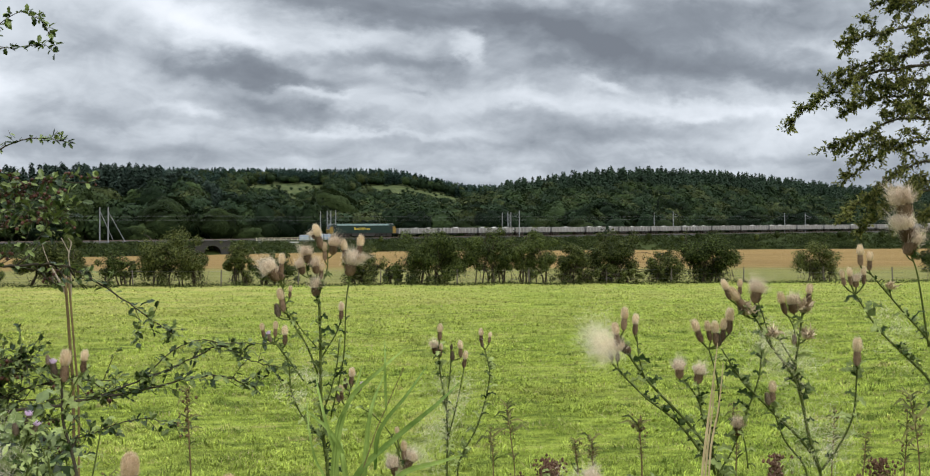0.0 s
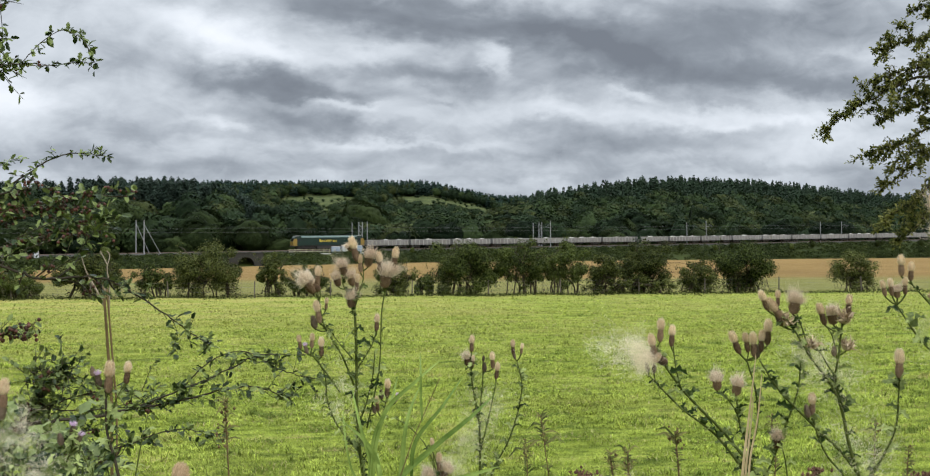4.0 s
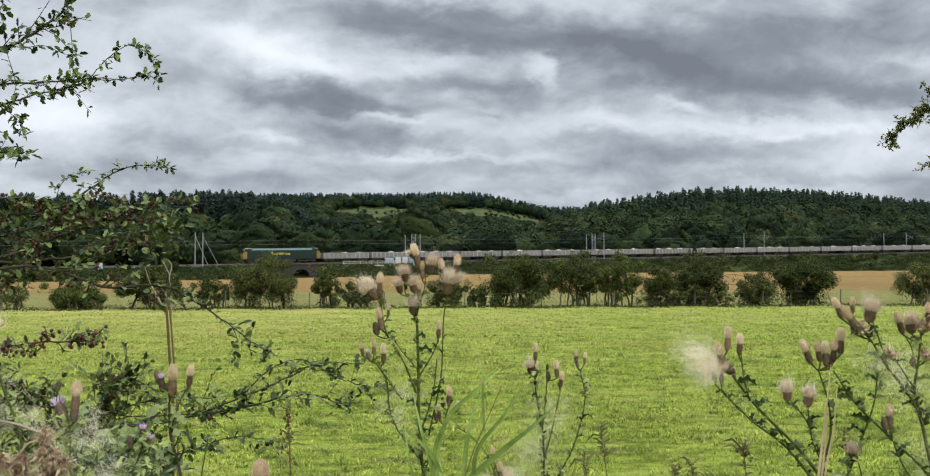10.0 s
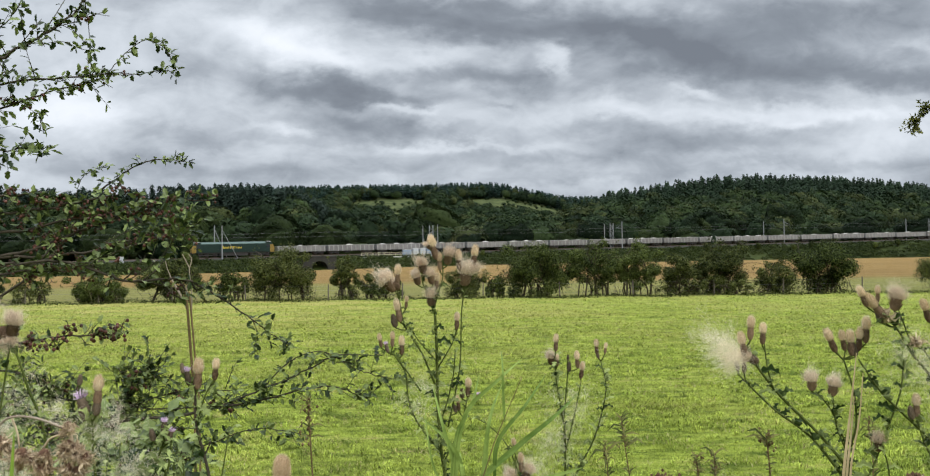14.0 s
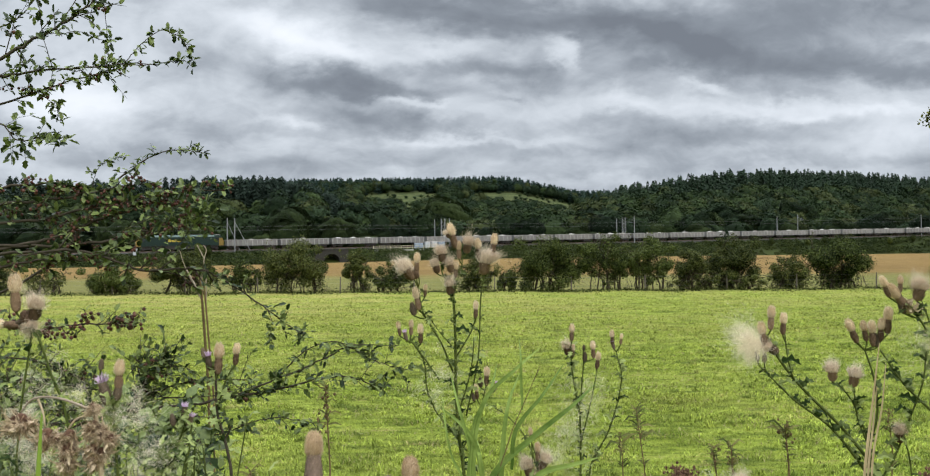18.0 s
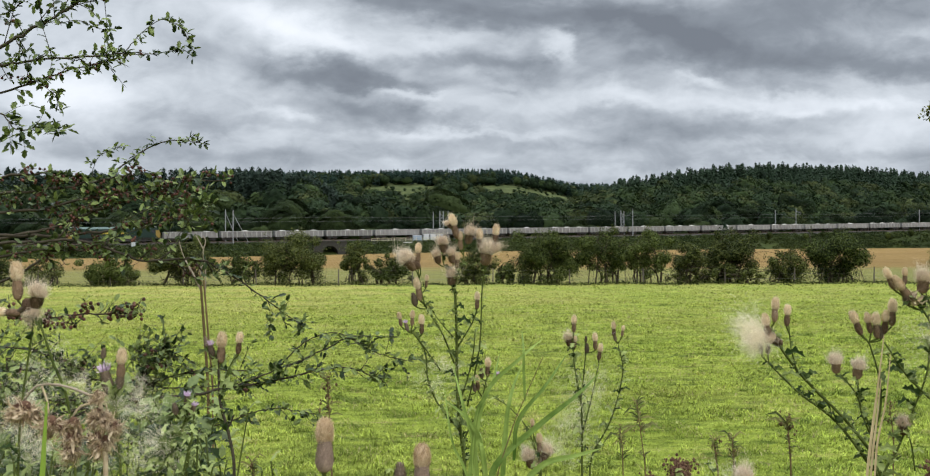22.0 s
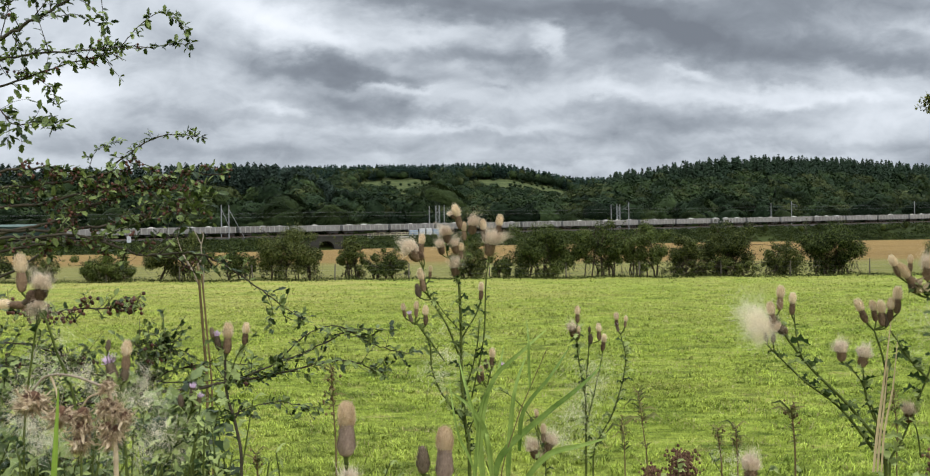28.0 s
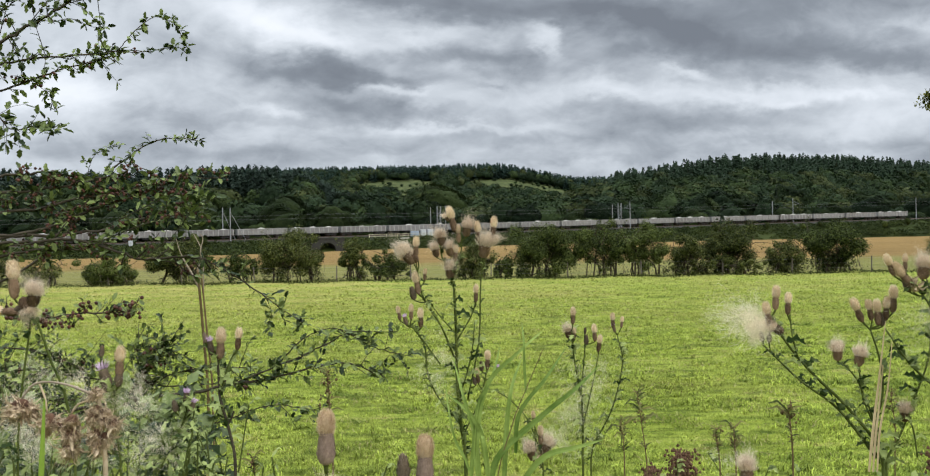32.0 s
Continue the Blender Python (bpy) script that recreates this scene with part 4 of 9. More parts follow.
    p, nn = np.vstack([p, np.repeat(sp, 3, 0) + RNG.normal(0, 0.06, (len(sp) * 3, 3))]), np.vstack([nn, RNG.normal(0, 1, (len(sp) * 3, 3))])
    part("crown", mesh_of("crown", *leaf_cloud(p, nn, size * dense)), material, ob)
    return ob


HEDGE = "dark green hawthorn bush of an old gappy field hedge"
WARM = "olive and russet hawthorn bush of an old field hedge"
bush("hedge_bush", WARM, -29.95, 60.41, 2.95, 2.07, 2380, M_HEDGE_WARM, 7, 0.17)
bush("hedge_bush", HEDGE, -25.04, 60.28, 4.04, 2.15, 8840, M_HEDGE, 8, 0.08)
bush("hedge_bush", WARM, -19.99, 60.14, 4.96, 3.34, 11560, M_HEDGE_WARM, 10, 0.12)
bush("hedge_bush", HEDGE, -15.65, 60.02, 2.81, 2.31, 3740, M_HEDGE, 7, 0.15)
bush("hedge_bush", WARM, -12.02, 59.93, 4.56, 3.76, 14280, M_HEDGE_WARM, 12, 0.11)
bush("hedge_bush", WARM, -7.72, 59.81, 2.01, 3.37, 5780, M_HEDGE_WARM, 8, 0.10)
bush("hedge_bush", HEDGE, -5.42, 59.75, 3.09, 2.26, 5100, M_HEDGE, 9, 0.10)
bush("hedge_bush", WARM, 0.64, 59.58, 2.66, 2.67, 6460, M_HEDGE_WARM, 7, 0.10)
bush("hedge_bush", HEDGE, 2.82, 59.52, 1.46, 1.70, 3060, M_HEDGE, 4, 0.04)
bush("hedge_bush", HEDGE, 5.82, 59.44, 4.40, 3.73, 17680, M_HEDGE, 12, 0.07)
bush("hedge_bush", HEDGE, 9.59, 59.34, 3.75, 3.93, 12240, M_HEDGE, 8, 0.14)
bush("hedge_bush", HEDGE, 12.74, 59.25, 3.40, 3.80, 11220, M_HEDGE, 8, 0.15)
bush("hedge_bush", WARM, 15.68, 59.17, 2.60, 3.05, 7480, M_HEDGE_WARM, 8, 0.10)
bush("hedge_bush", WARM, 18.52, 59.09, 3.70, 3.62, 12240, M_HEDGE_WARM, 9, 0.12)
bush("hedge_bush", WARM, 22.49, 58.98, 2.84, 2.56, 5780, M_HEDGE_WARM, 9, 0.06)
bush("hedge_bush", HEDGE, 25.80, 58.89, 4.28, 3.65, 14960, M_HEDGE, 9, 0.14)
bush("hedge_bush", WARM, 33.90, 58.72, 3.24, 3.04, 6460, M_HEDGE_WARM, 9, 0.10)
bush("hedge_bush", HEDGE, 44.37, 58.46, 3.75, 3.37, 10200, M_HEDGE, 9, 0.10)
bush("hedge_bush", HEDGE, -33.80, 60.51, 3.80, 2.41, 6120, M_HEDGE, 8, 0.10)
bush("hedge_bush", WARM, 17.73, 59.11, 7.10, 1.73, 5100, M_HEDGE_WARM, 9, 0.05)


# rough growth that the mower and the sheep leave along the hedge
n = 10000
hx = RNG.uniform(-44, 50, n)
hy = 58.1 - 0.03 * hx + RNG.normal(0, 1.0, n)
tall = RNG.gamma(1.6, 0.075, n) * (0.7 + 0.5 * np.sin(hx * 0.9) * np.sin(hx * 0.37 + 1))
hp = np.stack([hx, hy, land(hx, hy) + np.abs(tall) * 0.8 + 0.03], 1)
tagged(part("hedge_bottom", mesh_of("hedge_bottom", *leaf_cloud(hp, RNG.normal(0, 0.5, hp.shape) + np.array([0, -0.3, 0.6]), 0.07, 0.4)), M_HEDGE_WARM),
       "rank grass and nettles along the foot of the hedge", "undergrowth", kind="stuff")

# ---------------------------------------------------------------- fence along the hedge
post_mesh = Geo()
post_mesh.box(-0.042, 0.042, -0.042, 0.042, -0.3, 1.1, 0.012, 0.012)
post_mesh = post_mesh.mesh("post")
fence = thing("field_fence", "weathered timber post and wire fence along the hedge", "fence", pose(0, 58.6, 0))
spots = []
for k, x in enumerate(np.arange(-46, 48, 5.3)):
    x = float(x + RNG.uniform(-0.4, 0.4))
    y = -0.035 * x * 0.9 + RNG.uniform(-0.1, 0.1)
    z = float(land(x, 58.6 + y))
    spots.append((x, y, z))
    part("post", post_mesh, M_POST, fence, m=pose(x, y, z, RNG.normal(0, 2), RNG.normal(0, 2.5), RNG.uniform(0, 90)))
for level in (0.35, 0.68, 0.98):
    g = Geo()
    g.tube([(x, y - 0.06, z + level) for x, y, z in spots], [0.004] * len(spots), 4)
    part("wire", g, M_WIRE, fence)


# ---------------------------------------------------------------- railway
def slope(s, off):
    """Height of the embankment's near side: a straight batter from the field up to the track bed."""
    x, y, z, a = rail(s, off)
    low = float(land(x, y)) - 0.1
    return low + (z - 0.85 - low) * min(1.0, max(0.0, (off + 12.5) / 7.9))


def ribbon(name, offs, s0, s1, step, material, label, category, kind="structure"):
    """A strip along the railway: offs gives (offset, height above rail, or None for the ground)."""
    ss = np.arange(s0, s1 + step, step)
    v = []
    for s in ss:
        for off, h in offs:
            x, y, z, a = rail(float(s), off)
            v.append((x, y, float(land(x, y)) - 0.1 if h is None else slope(float(s), off) if h == "slope" else z + h))
    n = len(offs)
    f = np.array([(i * n + j, i * n + j + 1, (i + 1) * n + j + 1, (i + 1) * n + j) for i in range(len(ss) - 1) for j in range(n - 1)])
    return tagged(part(name, mesh_of(name, v, np.ascontiguousarray(f[:, ::-1])), material), label, category, kind=kind)


ribbon("embankment", [(-12.5, None), (-10.5, "slope"), (-8.5, "slope"), (-6.5, "slope"), (-4.6, -0.85), (12.0, -0.85), (15, -2.2), (19, None)], -330, 520, 8, M_SCRUB,
       "overgrown railway embankment along the stubble field", "embankment")
ribbon("ballast", [(-3.4, -0.82), (-2.0, -0.22), (6.2, -0.22), (7.6, -0.82)], -330, 520, 8, M_BALLAST, "grey-brown stone ballast bed of the tracks", "ballast")
for off in (-0.72, 0.72, 3.08, 4.52):
    ribbon("rail", [(off - 0.035, -0.21), (off - 0.035, 0.0), (off + 0.035, 0.0), (off + 0.035, -0.21)], -330, 520, 8, M_RAIL, "rusty steel running rail", "rail")

# scrub on the near slope: low domes of leaves, brambles and saplings
n = 4600
pv, pn = [], []
for k in range(n):
    s, q = RNG.uniform(-215, 380), RNG.uniform(0, 1)
    off = -12.2 + 8.6 * q
    x, y, z, a = rail(float(s), float(off))
    if -113.6 < s < -104.8 and off < -8.6:
        continue
    base = slope(float(s), float(off))
    r = RNG.uniform(0.45, 1.15) * (1.25 - 0.38 * q)
    m = 46
    o = ball_points(m)
    o[:, 2] = np.abs(o[:, 2])
    pv.append(np.array([x, y, base - 0.15]) + o * r * np.array([1.5, 1.1, 0.85]) * RNG.uniform(0.75, 1.1, (m, 1)))
    pn.append(o + RNG.normal(0, 0.4, o.shape) + np.array([0, -0.1, 0.4]))
tagged(part("embankment_scrub", mesh_of("embankment_scrub", *leaf_cloud(np.vstack(pv), np.vstack(pn), 0.24)), M_SCRUB),
       "dark green bramble scrub covering the embankment slope", "scrub", kind="stuff")

# saplings and small conifers that stand up from the slope
SAPLINGS = [tree_mesh(3.4, 1.25, 0.15, 12, 70, 0.12) for _ in range(3)]
for k, (s, off, size) in enumerate((
        (-141, -6.2, 0.95), (-139, -6.8, 0.8), (-73, -7.4, 0.6), (-60, -6.5, 0.55), (-22, -6, 0.6), (38, -7.5, 0.8), (52, -8.0, 0.75), (60, -6.8, 0.7), (66, -7.5, 0.8),
        (86, -8, 0.75), (97, -7, 0.8), (128, -7.2, 0.85), (136, -6.6, 0.9), (150, -7, 0.8), (164, -7.4, 0.9), (-171, -7, 0.9), (-182, -7, 0.9))):
    x, y, z, a = rail(s, off)
    base = slope(float(s), float(off))
    crown, trunk = SAPLINGS[k % 3]
    ob = thing("sapling", "small leafy sapling on the embankment slope", "sapling", pose(x, y, base - 0.1, 0, 0, k * 50) @ Matrix.Diagonal((size, size, size, 1)), "saplings on the embankment")
    part("crown", crown, M_SCRUB if k % 3 else M_HEDGE, ob)
    part("trunk", trunk, M_BARK, ob)


def fir(s, off, tall):
    x, y, z, a = rail(s, off)
    ob = thing("young_fir", "small dark conical fir beside the track", "fir tree", pose(x, y, z - 1.4))
    m = 420
    q = RNG.uniform(0, 1, m) ** 0.8
    ang, rr = RNG.uniform(0, 6.283, m), (1.03 - q) * tall * 0.26 * RNG.uniform(0.7, 1.1, m)
    p = np.stack([np.cos(ang) * rr, np.sin(ang) * rr, q * tall + 0.2], 1)
    nn = np.stack([np.cos(ang), np.sin(ang), 0 * q + 0.7], 1)
    part("crown", mesh_of("crown", *leaf_cloud(p, nn, 0.22)), M_CONIFER, ob)
    g = Geo()
    g.tube([(0, 0, -0.8), (0, 0, tall)], [0.09, 0.02], 6)
    part("trunk", g, M_BARK, ob)


fir(23.0, -4.3, 5.4)


# ---------------------------------------------------------------- masts and wires
def mast(s, off, tall, lattice=False, arm=0.0, lean_stay=0.0):
    """An overhead-line mast: a tapered pole or a lattice mast, with an arm that carries the wires over the track."""
    x, y, z, a = rail(s, off)
    ob = thing("overhead_line_mast", "pale galvanised lattice mast of the overhead line" if lattice else "slim pale grey pole of the overhead line", "mast",
               pose(x, y, z - 0.9, 0, 0, math.degrees(a)), "overhead line masts")
    g = Geo()
    if lattice:
        w = 0.55
        for px in (-w, w):
            for py in (-0.22, 0.22):
                h = Geo()
                h.bar((px, py, 0), (px, py, tall), 0.07, 5)
                part("corner_post", h, M_STEEL, ob)
        for k in range(int(tall / 0.9)):
            for py in (-0.22, 0.22):
                h = Geo()
                h.bar((-w if k % 2 else w, py, k * 0.9), (w if k % 2 else -w, py, k * 0.9 + 0.9), 0.035, 4)
                part("lacing_bar", h, M_STEEL, ob)
    else:
        g.bar((0, 0, 0), (0, 0, tall), 0.15, 8, 0.11)
        part("pole", g, M_STEEL, ob)
    if arm:
        h = Geo()
        h.bar((0, 0, tall - 0.9), (0, arm, tall - 1.9), 0.05, 5)
        part("registration_arm", h, M_STEEL, ob)
        h = Geo()
        h.bar((0, 0, tall - 2.2), (0, arm, tall - 1.9), 0.045, 5)
        part("bracket_tube", h, M_STEEL, ob)
        h = Geo()
        h.lathe([(-0.14, 0.05), (-0.07, 0.10), (0, 0.05), (0.07, 0.10), (0.14, 0.05)], 7, (0, arm * 0.15, tall - 1.15))
        part("insulator", h, M_DARK, ob)
    if lean_stay:
        h = Geo()
        h.bar((lean_stay, 0, 0), (0, 0, tall - 1.0), 0.07, 5)
        part("stay", h, M_STEEL, ob)
    return ob


mast(-131.7, 6.5, 9.3, False, 0.0, 3.6)
mast(-131.7, -3.0, 8.8, False, 0.0, 4.2)
mast(-72.8, 6.8, 8.6, False, 0.0, 0.0)
mast(-69.9, 7.5, 8.8, True, 0.0, 0.0)
mast(-68.2, 6.6, 8.9, False, 0.0, 0.0)
mast(-10.9, 6.8, 8.5, False, 0.0, 0.0)
mast(-7.8, 7.5, 8.7, True, 0.0, 0.0)
mast(-10.6, -3.0, 8.8, False, 3.0, 0.0)
mast(52.0, 7.0, 8.5, False, 0.0, 0.0)
mast(60.6, 7.0, 9.1, False, -3.0, 0.0)
mast(114.3, 7.0, 8.5, False, 0.0, 0.0)
mast(124.8, 7.0, 8.4, False, -3.0, 0.0)

# wires hang from mast to mast over both tracks
wires = thing("overhead_wires", "thin dark contact and catenary wires over the tracks", "cable", pose(0, 0, 0))
for off in (0.0, 3.8):
    for level, sag in ((6.2, 0.35), (5.0, 0.02)):
        pts = []
        for s in np.arange(-330, 500, 10.0):
            x, y, z, a = rail(float(s), off)
            pts.append((x, y, z + level - sag * math.sin(math.pi * ((s + 5) % 50) / 50)))
        g = Geo()
        g.tube(pts, [0.010] * len(pts), 4)
        part("wire", g, M_WIRE, wires)


# ---------------------------------------------------------------- underbridge, cabinets and walkway beside the line
def underbridge(s):
    x, y, z, a = rail(s, -12.2)
    base = float(land(x, y)) - 0.3
    ob = thing("underbridge", "dark brick arch under the railway embankment", "bridge", pose(x, y, base, 0, 0, math.degrees(a)))
    top, r, half, deep = 3.5, 2.05, 4.4, 11.0
    spring = 0.75
    arc = [(r * math.cos(t), spring + r * 0.9 * math.sin(t)) for t in np.linspace(math.pi, 0, 15)]
    hole = [(-r, -0.5), *arc, (r, -0.5)]
    g = Geo()
    n = len(hole)
    outer = [(-half, -0.5)] + [(-half + 2 * half * i / (n - 3), top) for i in range(n - 2)] + [(half, -0.5)]
    for yy, flip in ((0.0, False), (0.9, True)):
        k = len(g.v)
        g.v += [(px, yy, pz) for px, pz in hole] + [(px, yy, pz) for px, pz in outer]
        for i in range(n - 1):
            q = (k + i, k + i + 1, k + n + i + 1, k + n + i)
            g.f.append(q[::-1] if flip else q)
    part("spandrel_wall", g, M_BRICK, ob)
    g = Geo()
    k = len(g.v)
    g.v += [(px, 0.0, pz) for px, pz in hole] + [(px, deep, pz) for px, pz in hole]
    g.f += [(i, i + n, i + n + 1, i + 1) for i in range(n - 1)]
    g.f.append(tuple(range(2 * n - 1, n - 1, -1)))
    part("barrel", g, M_BRICK, ob)
    for i in range(14):
        t0, t1 = math.pi * i / 14 + 0.012, math.pi * (i + 1) / 14 - 0.012
        h = Geo()
        q = [(rr * math.cos(t), spring + rr * 0.9 * math.sin(t)) for t, rr in ((t0, r), (t1, r), (t1, r + 0.5), (t0, r + 0.5))]
        h.add([(px, -0.08, pz) for px, pz in q] + [(px, 0.2, pz) for px, pz in q], [(0, 1, 2, 3), (4, 7, 6, 5), (0, 4, 5, 1), (1, 5, 6, 2), (2, 6, 7, 3), (3, 7, 4, 0)])
        part("voussoir", h, M_BRICK, ob)
    h = Geo()
    h.box(-half, half, -0.12, 1.0, top, top + 0.25)
    part("coping", h, M_BRICK, ob)
    h = Geo()
    h.box(-half, half, 0.3, 0.7, top + 0.25, top + 0.32)
    part("parapet", h, M_BRICK, ob)


underbridge(-109.2)


def walkway(s0, s1):
    """A raised steel deck with handrails beside the near track."""
    x, y, z, a = rail((s0 + s1) / 2, -4.6)
    half = (s1 - s0) / 2
    ob = thing("equipment_walkway", "raised concrete deck with pale yellow handrails beside the track", "walkway", pose(x, y, z - 1.0, 0, -0.9, math.degrees(a)))
    h = Geo()
    h.box(-half, half, -0.9, 0.9, -0.25, 0.0)
    part("deck", h, M_CONCRETE, ob)
    for k in np.arange(-half + 0.2, half, 1.6):
        h = Geo()
        h.bar((k, -0.85, 0), (k, -0.85, 1.1), 0.045, 5)
        part("upright", h, M_RAILING, ob)
        h = Geo()
        h.bar((k, -0.7, -2.4), (k, -0.7, -0.25), 0.08, 5)
        part("leg", h, M_DARK, ob)
    for level in (0.55, 1.1):
        h = Geo()
        h.bar((-half, -0.85, level), (half, -0.85, level), 0.045, 5)
        part("handrail", h, M_RAILING, ob)
    return ob


walkway(-95.8, -74.4)


def cabinet(s, off, w, h, d, material, label, lift=-1.0):
    x, y, z, a = rail(s, off)
    ob = thing("equipment_cabinet", label, "cabinet", pose(x, y, z + lift, 0, 0, math.degrees(a)), "cabinets beside the track")
    g = Geo()
    g.box(-w / 2, w / 2, -d / 2, d / 2, 0, h)
    part("body", g, material, ob)
    g = Geo()
    g.box(-w / 2 - 0.06, w / 2 + 0.06, -d / 2 - 0.06, d / 2 + 0.06, h, h + 0.1, 0.05, 0.05)
    part("roof", g, M_CONCRETE, ob)
    for k in (-1, 1):
        g = Geo()
        g.box(k * w / 4 - w / 4 + 0.04, k * w / 4 + w / 4 - 0.04, -d / 2 - 0.03, -d / 2, 0.12, h - 0.1)
        door = part("door", g, material, ob)
        g = Geo()
        g.box(k * 0.1 - 0.02, k * 0.1 + 0.02, -d / 2 - 0.06, -d / 2 - 0.03, h * 0.45, h * 0.6)
        part("handle", g, M_DARK, door)


cabinet(-79.7, -4.6, 1.5, 2.0, 0.8, M_CABINET, "white trackside equipment cabinet")
cabinet(-77.6, -4.6, 1.5, 2.0, 0.8, M_CABINET, "white trackside equipment cabinet")
cabinet(-75.4, -4.3, 1.8, 1.9, 0.7, M_GREYBLUE, "blue-grey trackside equipment cabinet")
cabinet(-82.2, -4.5, 2.4, 1.7, 0.7, M_GREYBLUE, "blue-grey trackside equipment cabinet")
cabinet(-155.5, -5.2, 0.9, 1.5, 0.7, M_CABINET, "white trackside equipment cabinet", -0.9)


# ---------------------------------------------------------------- the train
def wheel_mesh():
    g = Geo()
    g.lathe([(-0.07, 0.40), (-0.06, 0.46), (0.03, 0.46), (0.035, 0.50), (0.07, 0.50), (0.07, 0.12), (0.10, 0.12), (0.10, 0.02)], 16)
    return g.mesh("wheel", True)


WHEEL = wheel_mesh()


def bogie(parent, x, axles, wheelbase):
    g = Geo()
    half = wheelbase / 2
    for side in (-1, 1):
        g.box(-half - 0.55, half + 0.55, side * 1.0 - 0.07, side * 1.0 + 0.07, 0.42, 0.74, 0.15)
        for k in np.linspace(-half, half, axles):
            g.box(k - 0.18, k + 0.18, side * 1.0 - 0.12, side * 1.0 + 0.12, 0.30, 0.66)
    g.box(-0.3, 0.3, -1.0, 1.0, 0.5, 0.95)
    b = part("bogie", g, M_DARK, parent, m=pose(x, 0, 0))
    for k in np.linspace(-half, half, axles):
        for side in (-1, 1):
            part("wheel", WHEEL, M_RAIL, b, m=pose(float(k), side * 0.74, 0.46 + 0.04, 90 * side, 0, 0))
    return b


def locomotive():
    """A six-axle diesel freight engine, front to -x: cabs at both ends, long body, tank between the bogies."""
    ob = thing("diesel_locomotive", "dark green diesel freight locomotive with yellow cab ends", "locomotive")
    half, w = 10.35, 1.33
    g = Geo()
    g.box(-8.1, 8.1, -w, w, 1.25, 3.35)
    for side in (-1, 1):
        for k in range(9):
            g.box(-7.4 + k * 1.75, -6.2 + k * 1.75, side * w - 0.02, side * w + 0.02, 1.6, 2.0)
    part("body", g, M_GREEN, ob)
    g = Geo()
    g.add([(-8.1, -w, 3.35), (8.1, -w, 3.35), (8.1, -0.85, 3.86), (-8.1, -0.85, 3.86), (-8.1, 0.85, 3.86), (8.1, 0.85, 3.86), (-8.1, w, 3.35), (8.1, w, 3.35)],
          [(0, 1, 2, 3), (3, 2, 5, 4), (4, 5, 7, 6), (0, 3, 4, 6), (1, 7, 5, 2)])
    part("roof", g, M_ROOFGREY, ob, "grey-green weathered roof")
    g = Geo()
    for k in range(5):
        g.box(2.2 + k * 1.0, 2.9 + k * 1.0, -0.7, 0.7, 3.84, 4.0)
    part("roof_grilles", g, M_DARK, ob)
    for end in (-1, 1):
        e = end
        g = Geo()
        prof = [(8.1, 1.15), (10.25, 1.15), (10.35, 2.2), (9.9, 3.3), (9.5, 3.75), (8.1, 3.82)]
        a = [(e * px, -w * 0.97, pz) for px, pz in prof] + [(e * px, w * 0.97, pz) for px, pz in prof]
        n = len(prof)
        faces = [tuple(range(n)), tuple(range(2 * n - 1, n - 1, -1))] + [(i, i + n, (i + 1) % n + n, (i + 1) % n) for i in range(n)]
        g.add(a, faces if e > 0 else [f[::-1] for f in faces])
        cab = part("cab", g, M_GREEN, ob, "dark green cab with a yellow nose")
        g = Geo()
        nose = [(9.25, 1.13), (10.28, 1.13), (10.39, 2.2), (10.02, 3.05), (9.25, 3.05)]
        a = [(e * px, -w * 0.99, pz) for px, pz in nose] + [(e * px, w * 0.99, pz) for px, pz in nose]
        n = len(nose)
        faces = [tuple(range(n)), tuple(range(2 * n - 1, n - 1, -1))] + [(i, i + n, (i + 1) % n + n, (i + 1) % n) for i in range(n)]
        g.add(a, faces if e > 0 else [f[::-1] for f in faces])
        part("nose", g, M_YELLOW, cab, "yellow painted warning end")
        g = Geo()
        g.box(min(e * 8.1, e * 9.6), max(e * 8.1, e * 9.6), -1.1, 1.1, 3.76, 3.88, 0.1, 0.2)
        part("cab_roof", g, M_RIB, cab, "pale grey cab roof")
        for side in (-1, 1):
            g = Geo()
            g.box(min(e * 8.35, e * 9.15), max(e * 8.35, e * 9.15), side * w * 0.985 - 0.02, side * w * 0.985 + 0.02, 2.35, 3.15)
            part("side_window", g, M_GLASS, cab)
        g = Geo()
        g.add([(e * 10.33, -1.1, 2.35), (e * 10.33, 1.1, 2.35), (e * 9.95, 1.0, 3.28), (e * 9.95, -1.0, 3.28)], [(0, 1, 2, 3)])
        part("windscreen", g, M_GLASS, cab)
        g = Geo()
        for side in (-1, 1):
            g.bar((e * 10.3, side * 0.86, 1.05), (e * 10.75, side * 0.86, 1.05), 0.16, 10)
        part("buffers", g, M_DARK, ob)
    for side in (-1, 1):
        for k, (wide, tall) in enumerate(((0.42, 0.75), (0.3, 0.42), (0.3, 0.42), (0.3, 0.42), (0.16, 0.6), (0.3, 0.55), (0.3, 0.62), (0.26, 0.6), (0.14, 0.65), (0.16, 0.55), (0.3, 0.42), (0.3, 0.42), (0.26, 0.42))):
            g = Geo()
            x0 = -2.95 + 0.39 * k
            g.box(x0, x0 + wide, side * (w + 0.012) - 0.012, side * (w + 0.012) + 0.012, 2.15, 2.15 + tall)
            part("lettering_bar", g, M_LETTER, ob, "yellow lettering mark")
    g = Geo()
    g.box(-10.3, 10.3, -1.2, 1.2, 0.95, 1.25)
    part("underframe", g, M_DARK, ob)
    g = Geo()
    g.box(-3.6, 3.6, -1.25, 1.25, 0.35, 0.98, 0.0, 0.0)
    part("fuel_tank", g, M_DARK, ob)
